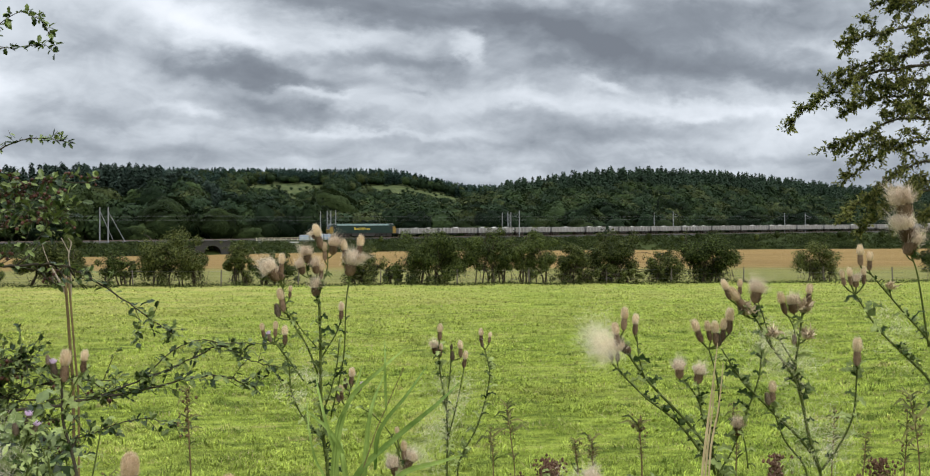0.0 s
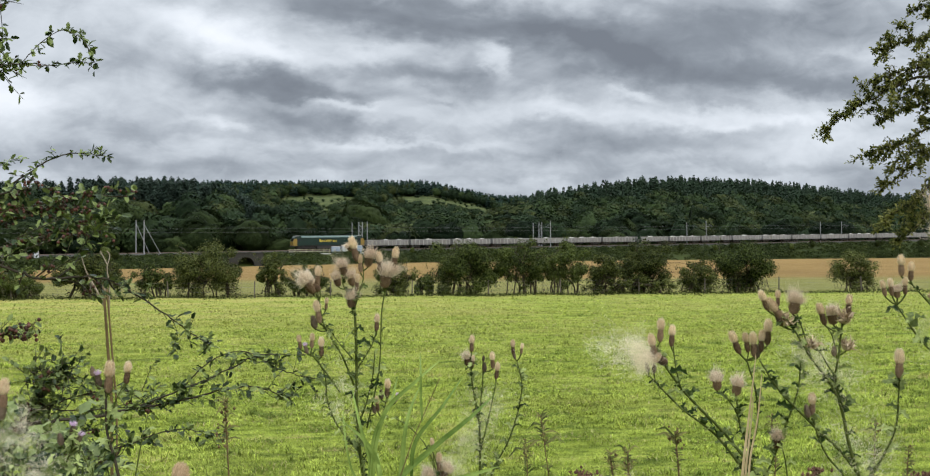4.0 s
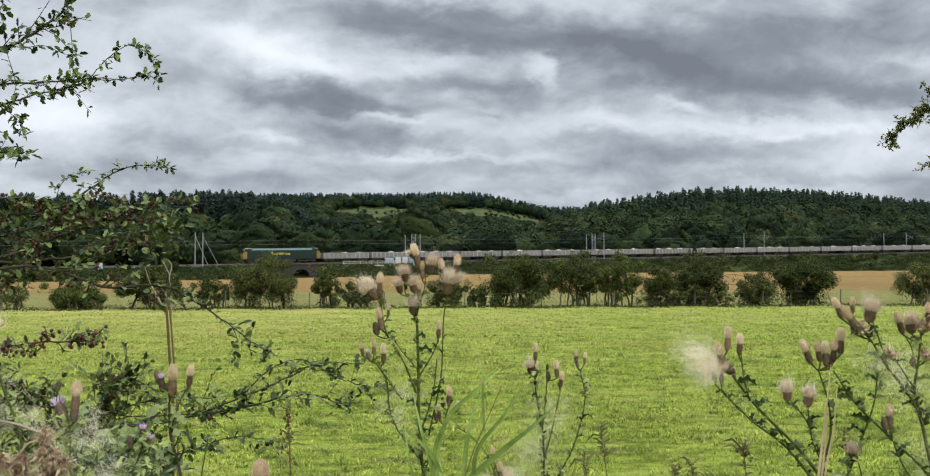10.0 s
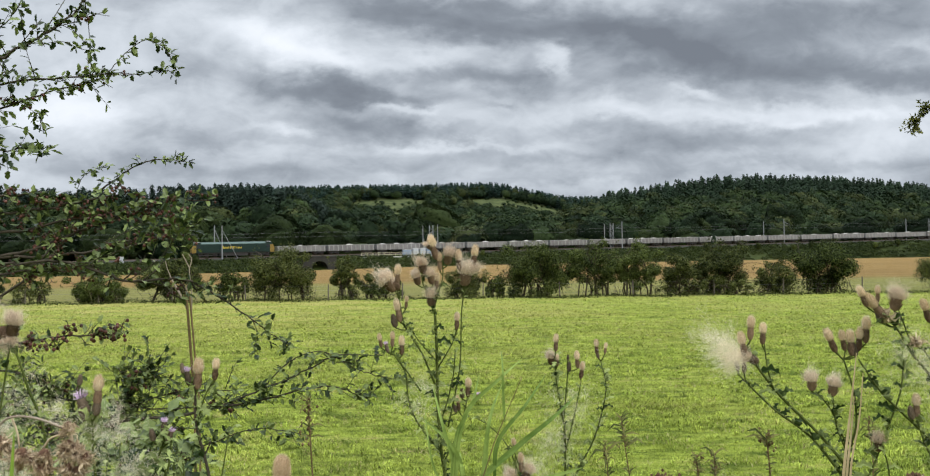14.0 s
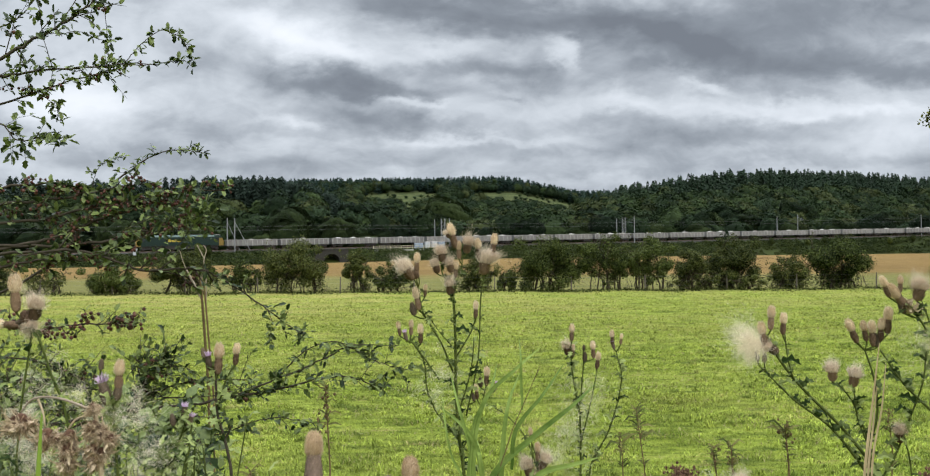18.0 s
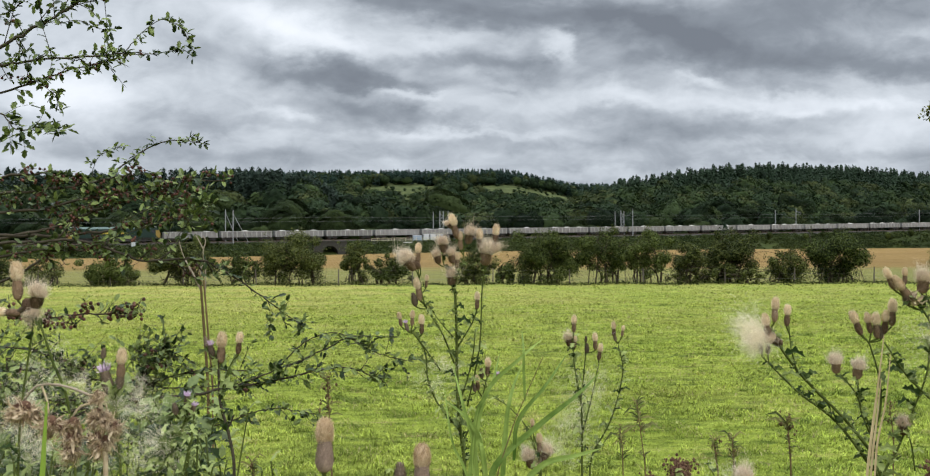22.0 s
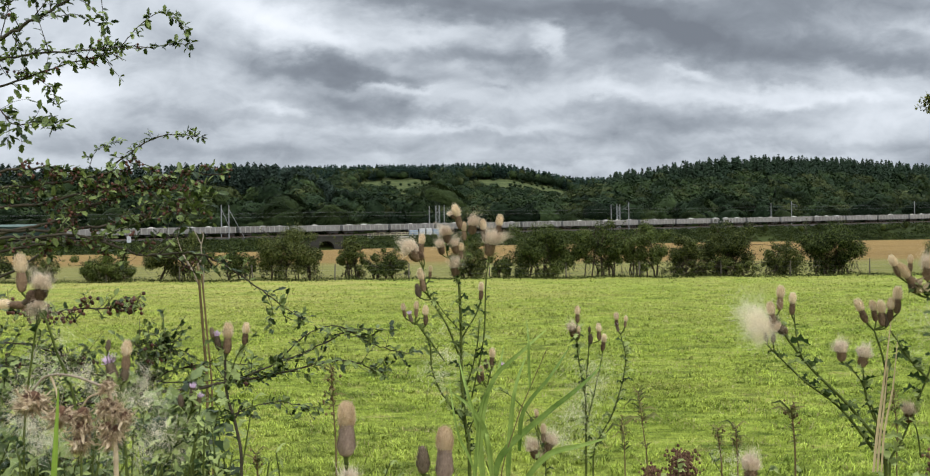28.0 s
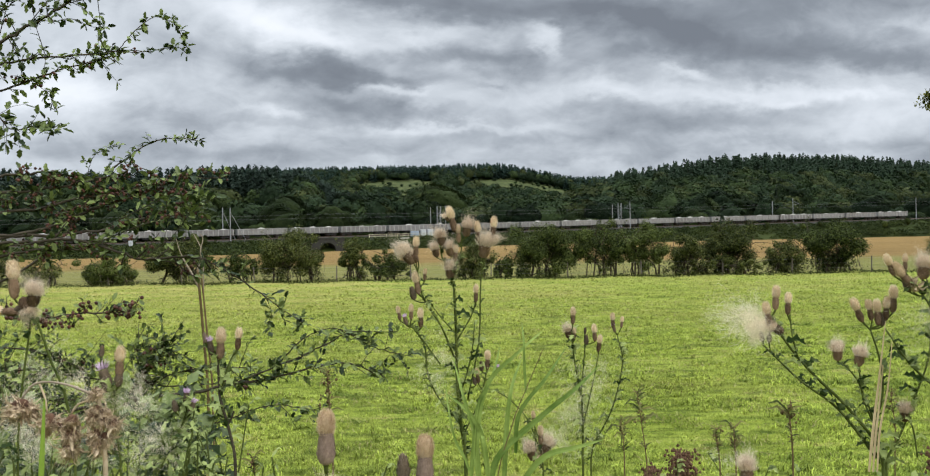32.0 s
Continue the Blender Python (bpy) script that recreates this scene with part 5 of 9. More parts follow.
    for x in (-6.6, 6.6):
        bogie(ob, x, 3, 4.1)
    return ob


def wagon(seed):
    """A bogie box wagon with a ribbed body, heaped with stone."""
    r = np.random.default_rng(seed)
    ob = thing("stone_wagon", "dusty grey ribbed bogie box wagon heaped with pale stone", "wagon", group="wagons of the freight train")
    L, w, z0, z1 = 6.45, 1.32, 0.98, 2.38
    g = Geo()
    t = 0.06
    g.box(-L, L, -w, w, z0, z0 + 0.08)
    g.box(-L, L, -w, -w + t, z0 + 0.08, z1)
    g.box(-L, L, w - t, w, z0 + 0.08, z1)
    g.box(-L, -L + t, -w + t, w - t, z0 + 0.08, z1)
    g.box(L - t, L, -w + t, w - t, z0 + 0.08, z1)
    part("body", g, M_WAGON, ob)
    g = Geo()
    for side in (-1, 1):
        g.box(-L - 0.05, L + 0.05, side * (w + 0.03) - 0.05, side * (w + 0.03) + 0.05, z1 - 0.02, z1 + 0.14)
    for e in (-1, 1):
        g.box(e * (L + 0.03) - 0.05, e * (L + 0.03) + 0.05, -w, w, z1 - 0.02, z1 + 0.14)
    part("top_rail", g, M_RIB, ob)
    rib = Geo()
    rib.box(-0.11, 0.11, -0.15, 0.0, z0 - 0.05, z1 - 0.02)
    rib_me = rib.mesh("rib")
    for k in range(11):
        x = -L + 0.25 + k * (2 * L - 0.5) / 10
        part("rib", rib_me, M_RIB, ob, m=pose(x, -w, 0))
        part("rib", rib_me, M_RIB, ob, m=pose(x, w, 0, 0, 0, 180))
    g = Geo()
    heaps = [(x, r.uniform(0.28, 0.52)) for x in (-4.2, -0.1, 4.1)]
    nx, ny = 25, 7
    for i in range(nx):
        for j in range(ny):
            x, yy = -L + t + (2 * L - 2 * t) * i / (nx - 1), -w + t + (2 * w - 2 * t) * j / (ny - 1)
            h = z1 - 0.12 + sum(a * math.exp(-((x - c) / 1.3) ** 2) for c, a in heaps) * (1 - 0.8 * abs(yy / w) ** 2) + r.normal(0, 0.03)
            g.v.append((x, yy, h))
    g.f += [(i * ny + j, (i + 1) * ny + j, (i + 1) * ny + j + 1, i * ny + j + 1) for i in range(nx - 1) for j in range(ny - 1)]
    part("stone_load", g, M_STONE, ob, "heaped pale crushed stone")
    g = Geo()
    g.box(-L + 0.1, L - 0.1, -0.5, 0.5, 0.78, z0)
    g.box(-1.6, -0.4, -0.9, 0.9, 0.45, 0.8)
    for e in (-1, 1):
        g.bar((e * L, -0.86, 1.0), (e * (L + 0.35), -0.86, 1.0), 0.14, 8)
        g.bar((e * L, 0.86, 1.0), (e * (L + 0.35), 0.86, 1.0), 0.14, 8)
    part("underframe", g, M_DARK, ob)
    for x in (-4.7, 4.7):
        bogie(ob, x, 2, 1.8)
    return ob


ENGINE = locomotive()
first = [wagon(11), wagon(12), wagon(13)]
WAGONS = first + [copy_thing(first[k % 3], Matrix()) for k in range(18)]


# ---------------------------------------------------------------- plants near the camera: kit
def hair_fan(n, z0, r0, length, spread, width, drift=(0, 0, 0), bend=0.3, seed=1, curl=0.16, locks=0, dome=0.0):
    """Silky hairs rising from a disc; spread 0 is a tight brush, 1 a full hemisphere."""
    r = np.random.default_rng(seed)
    a, q = r.uniform(0, 6.283, n), np.sqrt(r.uniform(0, 1, n))
    base = np.stack([np.cos(a) * q * r0, np.sin(a) * q * r0, np.full(n, z0)], 1)
    th = q * spread * 1.5 + r.normal(0, 0.12 + 0.2 * spread, n)
    if locks:
        which = r.integers(0, locks, n)
        stray = r.uniform(0.3, 1.0, locks)[which]
        a = r.uniform(0, 6.283, locks)[which] + r.normal(0, 0.22, n) * stray
        th = np.sqrt(r.uniform(0, 1, locks))[which] * spread * 1.5 + r.normal(0, 0.16, n) * stray
    d = np.stack([np.sin(th) * np.cos(a), np.sin(th) * np.sin(a), np.cos(th)], 1)
    ln = length * r.uniform(0.55, 1.15, n)[:, None]
    ln = ln * (1 - dome * np.clip(th / (spread * 1.5 + 0.01), 0, 1.3) ** 2)[:, None]
    wind = np.array([drift]) * ln
    turn = np.cross(d, r.normal(0, 1, (n, 3)))
    turn = turn * ln * r.normal(0, curl * (0.5 if locks else 1.0), (n, 1))
    if locks:
        turn = turn + r.normal(0, curl * 0.8, (locks, 3))[which] * ln
        ln = ln * r.uniform(0.6, 1.2, locks)[which][:, None]
    mid = base + d * ln * 0.55 + wind * 0.2 - turn
    tip = base + d * ln * (1 - 0.1 * bend) + wind + turn * 1.6 + r.normal(0, 0.06, (n, 3)) * ln
    s = np.cross(d, r.normal(0, 1, (n, 3)))
    s = s / np.linalg.norm(s, axis=1, keepdims=True) * width
    v = np.stack([base - s, base + s, mid + s * 0.8, tip, mid - s * 0.8], 1).reshape(-1, 3)
    k = np.arange(n)[:, None] * 5
    f = np.concatenate([k + np.array([[0, 1, 2]]), k + np.array([[0, 2, 4]]), k + np.array([[4, 2, 3]])], 1).reshape(-1, 3)
    return v, f


def fuzz(n, rings, length, width, seed, lift=0.7):
    """Short silky hairs all over a turned form, combed upwards."""
    r = np.random.default_rng(seed)
    hs, rs = np.array([h for h, _ in rings]), np.array([q for _, q in rings])
    t, a = r.uniform(0, 1, n) ** 0.8, r.uniform(0, 6.283, n)
    h = hs[0] + (hs[-1] - hs[0]) * t
    q = np.interp(h, hs, rs)
    base = np.stack([np.cos(a) * q, np.sin(a) * q, h], 1)
    d = np.stack([np.cos(a), np.sin(a), lift + 2.2 * t ** 3], 1) + r.normal(0, 0.30, (n, 3))
    d = d / np.linalg.norm(d, axis=1, keepdims=True)
    ln = length * r.uniform(0.5, 1.2, (n, 1))
    s = np.cross(d, r.normal(0, 1, (n, 3)))
    s = s / np.linalg.norm(s, axis=1, keepdims=True) * width
    mid, tip = base + d * ln * 0.5 + r.normal(0, 0.08, (n, 3)) * ln, base + d * ln + r.normal(0, 0.18, (n, 3)) * ln
    v = np.stack([base - s, base + s, mid + s * 0.8, tip, mid - s * 0.8], 1).reshape(-1, 3)
    k = np.arange(n)[:, None] * 5
    return v, np.concatenate([k + np.array([[0, 1, 2]]), k + np.array([[0, 2, 4]]), k + np.array([[4, 2, 3]])], 1).reshape(-1, 3)


def bract_cup(rings, seed, open_=0.0, rows=6, ring=11):
    """A thistle's cup: a rounded body covered with rows of small pointed scales."""
    g = Geo()
    g.lathe(rings, 12)
    r = random.Random(seed)
    top = rings[-1][0]
    for row in range(rows):
        z = top * (0.12 + 0.84 * row / rows)
        rad = np.interp(z, [h for h, _ in rings], [q for _, q in rings])
        for k in range(ring):
            a = 2 * math.pi * (k + 0.5 * (row % 2)) / ring + r.uniform(-0.1, 0.1)
            c, s = math.cos(a), math.sin(a)
            out = rad * 1.03
            tip = rad * (1.16 + open_) + 0.0002
            h = top * 1.32 / rows
            w = rad * 2.97 / ring
            g.add([(c * out - s * w, s * out + c * w, z), (c * out + s * w, s * out - c * w, z), (c * tip, s * tip, z + h)], [(0, 1, 2)])
    return g.mesh("bract_cup", True)


def make_heads():
    """The kinds of flower heads: lists of (name, mesh, material) with the head standing on the origin along z."""
    kinds = {}
    slim = [(0, 0.0014), (0.0012, 0.0034), (0.0045, 0.0048), (0.009, 0.0043), (0.0122, 0.0036), (0.0138, 0.0036)]
    for v in range(4):
        cup = bract_cup(slim, v)
        core = Geo()
        dome = [(0.0126, 0.0036), (0.0150, 0.0045), (0.0182, 0.0048), (0.0208, 0.0041), (0.0226, 0.0026), (0.0233, 0.0006)]
        core.lathe(dome, 12)
        brush = mesh_of("pappus", *fuzz(1000, dome, 0.0034, 0.00012, v))
        kinds[("tuft", v)] = [("bract_cup", cup, M_HEAD), ("pappus_core", core.mesh("pappus_core", True), M_PAPPUS), ("pappus", brush, M_PAPPUS)]
        flask = bract_cup([(0, 0.0016), (0.001, 0.0040), (0.004, 0.0056), (0.008, 0.0050), (0.0130, 0.0042), (0.0150, 0.0042)], v + 80, -0.07, 11, 19)
        soft = mesh_of("pappus", *fuzz(2600, dome, 0.0021, 0.00006, v + 80))
        bare = Geo()
        bare.lathe(dome, 12)
        kinds[("plug", v)] = [("bract_cup", flask, M_HEADPALE), ("pappus_core", bare.mesh("pappus_core", True), M_PLUG), ("pappus", soft, M_PLUG)]
        wide = bract_cup([(0, 0.0014), (0.001, 0.0036), (0.004, 0.0048), (0.0085, 0.0046), (0.0105, 0.0048)], v + 10, 0.25)
        core = Geo()
        core.lathe([(0.0098, 0.0046), (0.0118, 0.0050), (0.0136, 0.0042), (0.0148, 0.0026), (0.0154, 0.0008)], 10)
        down = mesh_of("pappus", *hair_fan(900, 0.0095, 0.0056, 0.0128, (0.28, 0.46, 0.36, 0.56)[v], 0.00012, (-0.5 + 0.28 * v, 0, -0.05), seed=v + 20, curl=0.26, locks=30))
        kinds[("fluff", v)] = [("bract_cup", wide, M_HEAD), ("pappus_core", core.mesh("pappus_core", True), M_PAPPUS), ("pappus", down, M_SILK)]
        bud = bract_cup([(0, 0.0014), (0.001, 0.0038), (0.004, 0.0052), (0.009, 0.0043), (0.013, 0.0026), (0.0145, 0.0010)], v + 30)
        kinds[("bud", v)] = [("bract_cup", bud, M_BUD)]
        tip = mesh_of("floret_tuft", *hair_fan(70, 0.0142, 0.0038, 0.0062, 0.5, 0.00042, seed=v + 40))
        kinds[("flower", v)] = [("bract_cup", bract_cup(slim, v + 40), M_BUD), ("floret_tuft", tip, M_FLORET)]
        rays = mesh_of("open_bract", *hair_fan(34, 0.004, 0.003, 0.011, 0.95, 0.0011, seed=v + 50))
        base = bract_cup([(0, 0.0014), (0.001, 0.0036), (0.003, 0.0046), (0.005, 0.0044)], v + 50, 0.3)
        kinds[("spent", v)] = [("bract_cup", base, M_DRIED), ("open_bract", rays, M_DRIED)]
        rag = mesh_of("withered_wool", *hair_fan(150, 0.003, 0.0040, 0.016, (0.26, 0.42, 0.32, 0.54)[v], 0.00022, (-0.1, 0, 0.1), bend=0.6, seed=v + 60, curl=0.26, locks=16))
        inner = mesh_of("withered_core", *hair_fan(170, 0.003, 0.0038, 0.012, 0.6, 0.0004, bend=0.6, seed=v + 70, curl=0.3, locks=12))
        curled = Geo()
        r = random.Random(v + 90)
        for k in range(34):
            a, th = r.uniform(0, 6.283), r.uniform(0.02, 0.8)
            ln, turn = r.uniform(0.007, 0.018), r.uniform(-1.6, 1.8)
            c, q = math.cos(a), math.sin(a)
            pts = []
            for i in range(6):
                t = i / 5
                out = 0.0032 + ln * t * math.sin(th + turn * t * 0.8)
                pts.append((c * out + r.gauss(0, 0.0008), q * out + r.gauss(0, 0.0008), 0.003 + ln * t * math.cos(th + turn * t * 0.8)))
            w = r.uniform(0.0008, 0.0019)
            curled.strip(pts, [w * 0.7, w, w * 1.15, w, w * 0.8, w * 0.15], (c, q, 0.2), r.uniform(-0.9, 0.9))
        curled = curled.mesh("curled_bract")
        kinds[("dried", v)] = [("bract_cup", bract_cup([(0, 0.0016), (0.001, 0.0036), (0.004, 0.0048), (0.0065, 0.0046)], v + 60, 0.3), M_DOCK), ("curled_bract", curled, M_DRIED), ("withered_core", inner, M_DRIED), ("withered_wool", rag, M_RAGS)]
    return kinds


HEADS = make_heads()
HALF = {"tuft": 0.0125, "plug": 0.0125, "fluff": 0.013, "bud": 0.007, "flower": 0.010, "spent": 0.006, "dried": 0.014}
HEAD_NAMES = {"tuft": "cream-tufted seed head", "plug": "tightly packed cream-topped seed head", "fluff": "bursting downy seed head", "bud": "closed brown-mauve bud", "flower": "mauve flower head",
              "spent": "empty brown opened head", "dried": "withered brown head"}
count_heads = [0]


def plant(name, label, category, x, y, group=""):
    return thing(name, label, category, pose(x, y, float(land(x, y))), group)


ROUTES = {}


def local(ob, p):
    return Vector(p) - ob.matrix_basis.translation


def stem(ob, pts, r0, r1, leaves=0, size=0.016, material=None, leaf_material=None, name="stem", slim=0.68):
    """A stem through the points, with small spiny wavy leaves up its length."""
    line = curve_through([local(ob, p) for p in pts], 5)
    ROUTES.setdefault(ob.name, []).extend(line)
    g = Geo()
    g.tube(line, list(np.linspace(r0 * slim, r1 * slim, len(line))), 6)
    made = part(name, g, material or M_STEM, ob, smooth=True)
    if leaves:
        h = Geo()
        for k in range(int(leaves * 2.3)):
            q = random.uniform(0.02, 0.97) * (len(line) - 1)
            i = min(int(q), len(line) - 2)
            if i < 1 and len(line) > 6 and line[0].z < 0.2:
                continue
            p = line[i].lerp(line[i + 1], q - i)
            a = random.uniform(0, 6.283)
            out = Vector((math.cos(a), 0.8 * math.sin(a), random.uniform(0.1, 0.9))).normalized()
            ln = size * (random.uniform(0.25, 0.65) if random.random() < 0.75 else random.uniform(0.7, 1.25))
            ln = min(ln, 0.0165)
            mid = p + out * ln * 0.5 + Vector((0, 0, ln * 0.12))
            end = p + out * ln + Vector((0, 0, -ln * random.uniform(0.0, 0.45)))
            w = ln * 0.15
            rib = [p, p.lerp(mid, 0.4), p.lerp(mid, 0.7), mid, mid.lerp(end, 0.3), mid.lerp(end, 0.55), mid.lerp(end, 0.75), end]
            h.strip(rib, [w * 0.5, w * 1.5, w * 0.6, w * 1.5, w * 0.55, w * 1.2, w * 0.4, 0.0002], (random.uniform(-0.4, 0.4), random.uniform(-1, 0), 0.7), random.uniform(-0.2, 0.9))
        if h.v:
            part("foliage", h, leaf_material or M_TLEAF, made)
    return made


def head(ob, p, kind, size=1.0, lean=0.0, deep=0.0):
    """A flower head centred on p, leaning by degrees to the right and away."""
    v = count_heads[0] % 4
    count_heads[0] += 1
    turn = pose(0, 0, 0, -deep, lean, 0) @ pose(0, 0, 0, 0, 0, 37 * count_heads[0])
    size *= 0.80 if kind in ("tuft", "bud", "flower", "plug") else 0.88
    at = local(ob, p) - (turn @ Vector((0, 0, HALF[kind] * size)))
    pieces = HEADS[(kind, v)]
    below = [q for q in ROUTES.get(ob.name, ()) if q.z < at.z - 0.002]
    if below and kind != "dried":
        foot = min(below, key=lambda q: (q - at).length + 0.35 * abs(q.x - at.x))
        way_down = turn @ Vector((0, 0, -1))
        g = Geo()
        g.tube([foot, foot.lerp(at, 0.55) + way_down * (foot - at).length * 0.12, at + way_down * 0.0005, at - way_down * 0.001], [0.0007, 0.00065, 0.0007, 0.0012], 5)
        part("pedicel", g, M_STEM, ob, smooth=True)
    girth = size * (0.72 if kind == "plug" else 0.66 if kind in ("tuft", "bud", "flower") else 0.85)
    top = part("flower_head", pieces[0][1], pieces[0][2], ob, HEAD_NAMES[kind], Matrix.Translation(at) @ turn @ Matrix.Diagonal((girth, girth, size, 1)))
    for name, me, material in pieces[1:]:
        part(name, me, material, top)
    return top


def down(ob, p, reach, n, drift=(0, 0, 0), width=0.000032, name="thistle_down"):
    """A tangle of loose white down caught on the plant."""
    n, reach = int(n * 2.8), reach * 0.8
    c = np.array(local(ob, p))
    locks = max(4, n // 22)
    which = RNG.integers(0, locks, n)
    r = (RNG.normal(0, 0.45, (locks, 3))[which] + RNG.normal(0, 0.10, (n, 3))) * reach + c
    d = ball_points(locks)[which] + 0.55 * ball_points(n) + np.array(drift)
    ln = reach * RNG.uniform(0.25, 0.8, (n, 1))
    s = np.cross(d, RNG.normal(0, 1, (n, 3)))
    s = s / np.linalg.norm(s, axis=1, keepdims=True) * width
    bow = np.cross(d, RNG.normal(0, 1, (n, 3))) * ln * 0.35
    rows = [r + d * ln * q + bow * (4 * q * (1 - q)) + np.cross(bow, d) * (q * q) for q in (0.0, 0.25, 0.5, 0.75, 1.0)]
    v = np.stack([p for row in rows for p in (row - s, row + s)], 1).reshape(-1, 3)
    k = np.arange(n)[:, None] * 10
    f = np.concatenate([k + np.array([[2 * i, 2 * i + 1, 2 * i + 3, 2 * i + 2]]) for i in range(4)], 1).reshape(-1, 4)
    return part(name, mesh_of(name, v, f), M_DOWN, ob, "loose white down")


def blade(ob, pts, width, material=None, label=""):
    """A long grass blade, widest at a third of its length, folded along its rib."""
    line = curve_through([local(ob, p) for p in pts], 6)
    n = len(line)
    w = [0.90 * width * min(1.0, 0.55 + 2.2 * i / n) * (1 - (i / (n - 1)) ** 2.2) + 0.0003 for i in range(n)]
    g = Geo()
    g.strip(line, w, (random.uniform(-0.3, 0.3), -1, 0.35), 0.22)
    return part("blade", g, material or M_BLADE, ob, label)


def may_leaf(g, p, out, up, ln):
    """A lobed hawthorn leaf: deep notches, wedge base, bent along the rib."""
    out, up = out.normalized(), up.normalized()
    s = out.cross(up)
    s = s.normalized() if s.length > 1e-4 else out.orthogonal().normalized()
    n = s.cross(out)
    bend = random.uniform(-0.1, 0.3)
    rib = [p + out * (ln * q) - n * (ln * bend * q * q) for q in (0.0, 0.38, 0.68, 1.0)]
    k = len(g.v)
    g.v += [tuple(q) for q in rib]
    for side in (-1, 1):
        lobes = [p + (out * q + s * (side * w) + n * (abs(w) * 0.35 - bend * q * q)) * ln for q, w in ((0.32, 0.30), (0.45, 0.20), (0.68, 0.27), (0.84, 0.15))]
        j = len(g.v)
        g.v += [tuple(q) for q in lobes]
        fs = [(k, k + 1, j), (k + 1, j + 1, j), (k + 1, k + 2, j + 1), (k + 2, j + 2, j + 1), (k + 2, j + 3, j + 2), (k + 2, k + 3, j + 3)]
        g.f += fs if side > 0 else [f[::-1] for f in fs]


def bough(ob, pts, r0, r1, twigs=10, reach=0.10, leaves=6, size=0.026, berries=0, leaf_material=None, along_leaves=10, skip=0.0):
    """A hawthorn bough: crooked wood with side twigs, clusters of lobed leaves and haws."""
    line = curve_through([local(ob, p) for p in pts], 6)
    line = [p + Vector((RNG.normal(0, 1), RNG.normal(0, 1), RNG.normal(0, 1))) * r0 * 0.22 if 0 < i < len(line) - 1 else p for i, p in enumerate(line)]
    wood, leaf, fruit = Geo(), Geo(), Geo()
    size, reach = size * 0.86, reach * 1.2
    r0, r1 = r0 * 0.62, r1 * 0.75
    wood.tube(line, list(np.linspace(r0, r1, len(line))), 6)

    def cluster(p, way, n):
        for _ in range(n):
            o = way * random.uniform(-0.2, 0.8) + Vector((random.gauss(0, 0.6), random.gauss(0, 0.6), random.gauss(0.05, 0.6)))
            may_leaf(leaf, p + o * size * 0.12, o, Vector((random.gauss(0, 0.5), random.gauss(-0.3, 0.5), 1)), size * random.uniform(0.55, 1.25))

    n = len(line)
    for k in range(along_leaves):
        q = (skip + (1 - skip) * random.random()) * (n - 1)
        i = min(int(q), n - 2)
        cluster(line[i].lerp(line[i + 1], q - i), (line[i + 1] - line[i]).normalized(), 2)
    cluster(line[-1], (line[-1] - line[-2]).normalized(), 3)
    for k in range(twigs):
        q = (skip + (1 - skip) * (k + random.random()) / twigs) * (n - 1)
        i = min(int(q), n - 2)
        p, d = line[i].lerp(line[i + 1], q - i), (line[i + 1] - line[i]).normalized()
        o = (d * random.uniform(0.2, 0.9) + Vector((random.gauss(0, 0.5), random.gauss(0, 0.5), random.gauss(0.15, 0.6)))).normalized()
        ln = reach * random.uniform(0.35, 1.2)
        mid, end = p + o * ln * 0.5 + Vector((0, 0, random.gauss(0, 0.06) * ln)), p + o * ln + Vector((0, 0, random.gauss(0, 0.12) * ln))
        rr = max(r1 * 0.9, 0.0006)
        wood.tube([p, mid, end], [rr, rr * 0.8, rr * 0.5], 4)
        for j in range(leaves):
            at = p.lerp(mid, j / leaves * 2) if j < leaves / 2 else mid.lerp(end, j / leaves * 2 - 1)
            cluster(at, o, 1 if j < leaves - 1 else 2)
        if random.random() * 16 < berries:
            for _ in range(random.randint(4, 9) if berries > 6 else random.randint(2, 5)):
                c = mid + Vector((random.gauss(0, 0.007), random.gauss(0, 0.007), random.gauss(-0.003, 0.006)))
                rad = random.uniform(0.0024, 0.0035)
                fruit.lathe([(-rad, rad * 0.25), (-rad * 0.6, rad * 0.8), (0, rad), (rad * 0.6, rad * 0.8), (rad, rad * 0.35)], 7, c)
                fruit.tube([c + Vector((0, 0, rad)), mid], [0.0005, 0.0005], 3)
    made = part("bough", wood, M_TWIG, ob, smooth=True)
    tagged(part("foliage", leaf, leaf_material or M_MAYLEAF, made), kind="stuff")
    if fruit.v:
        tagged(part("fruit", fruit, M_BERRY, made, smooth=True), kind="stuff")
    return made


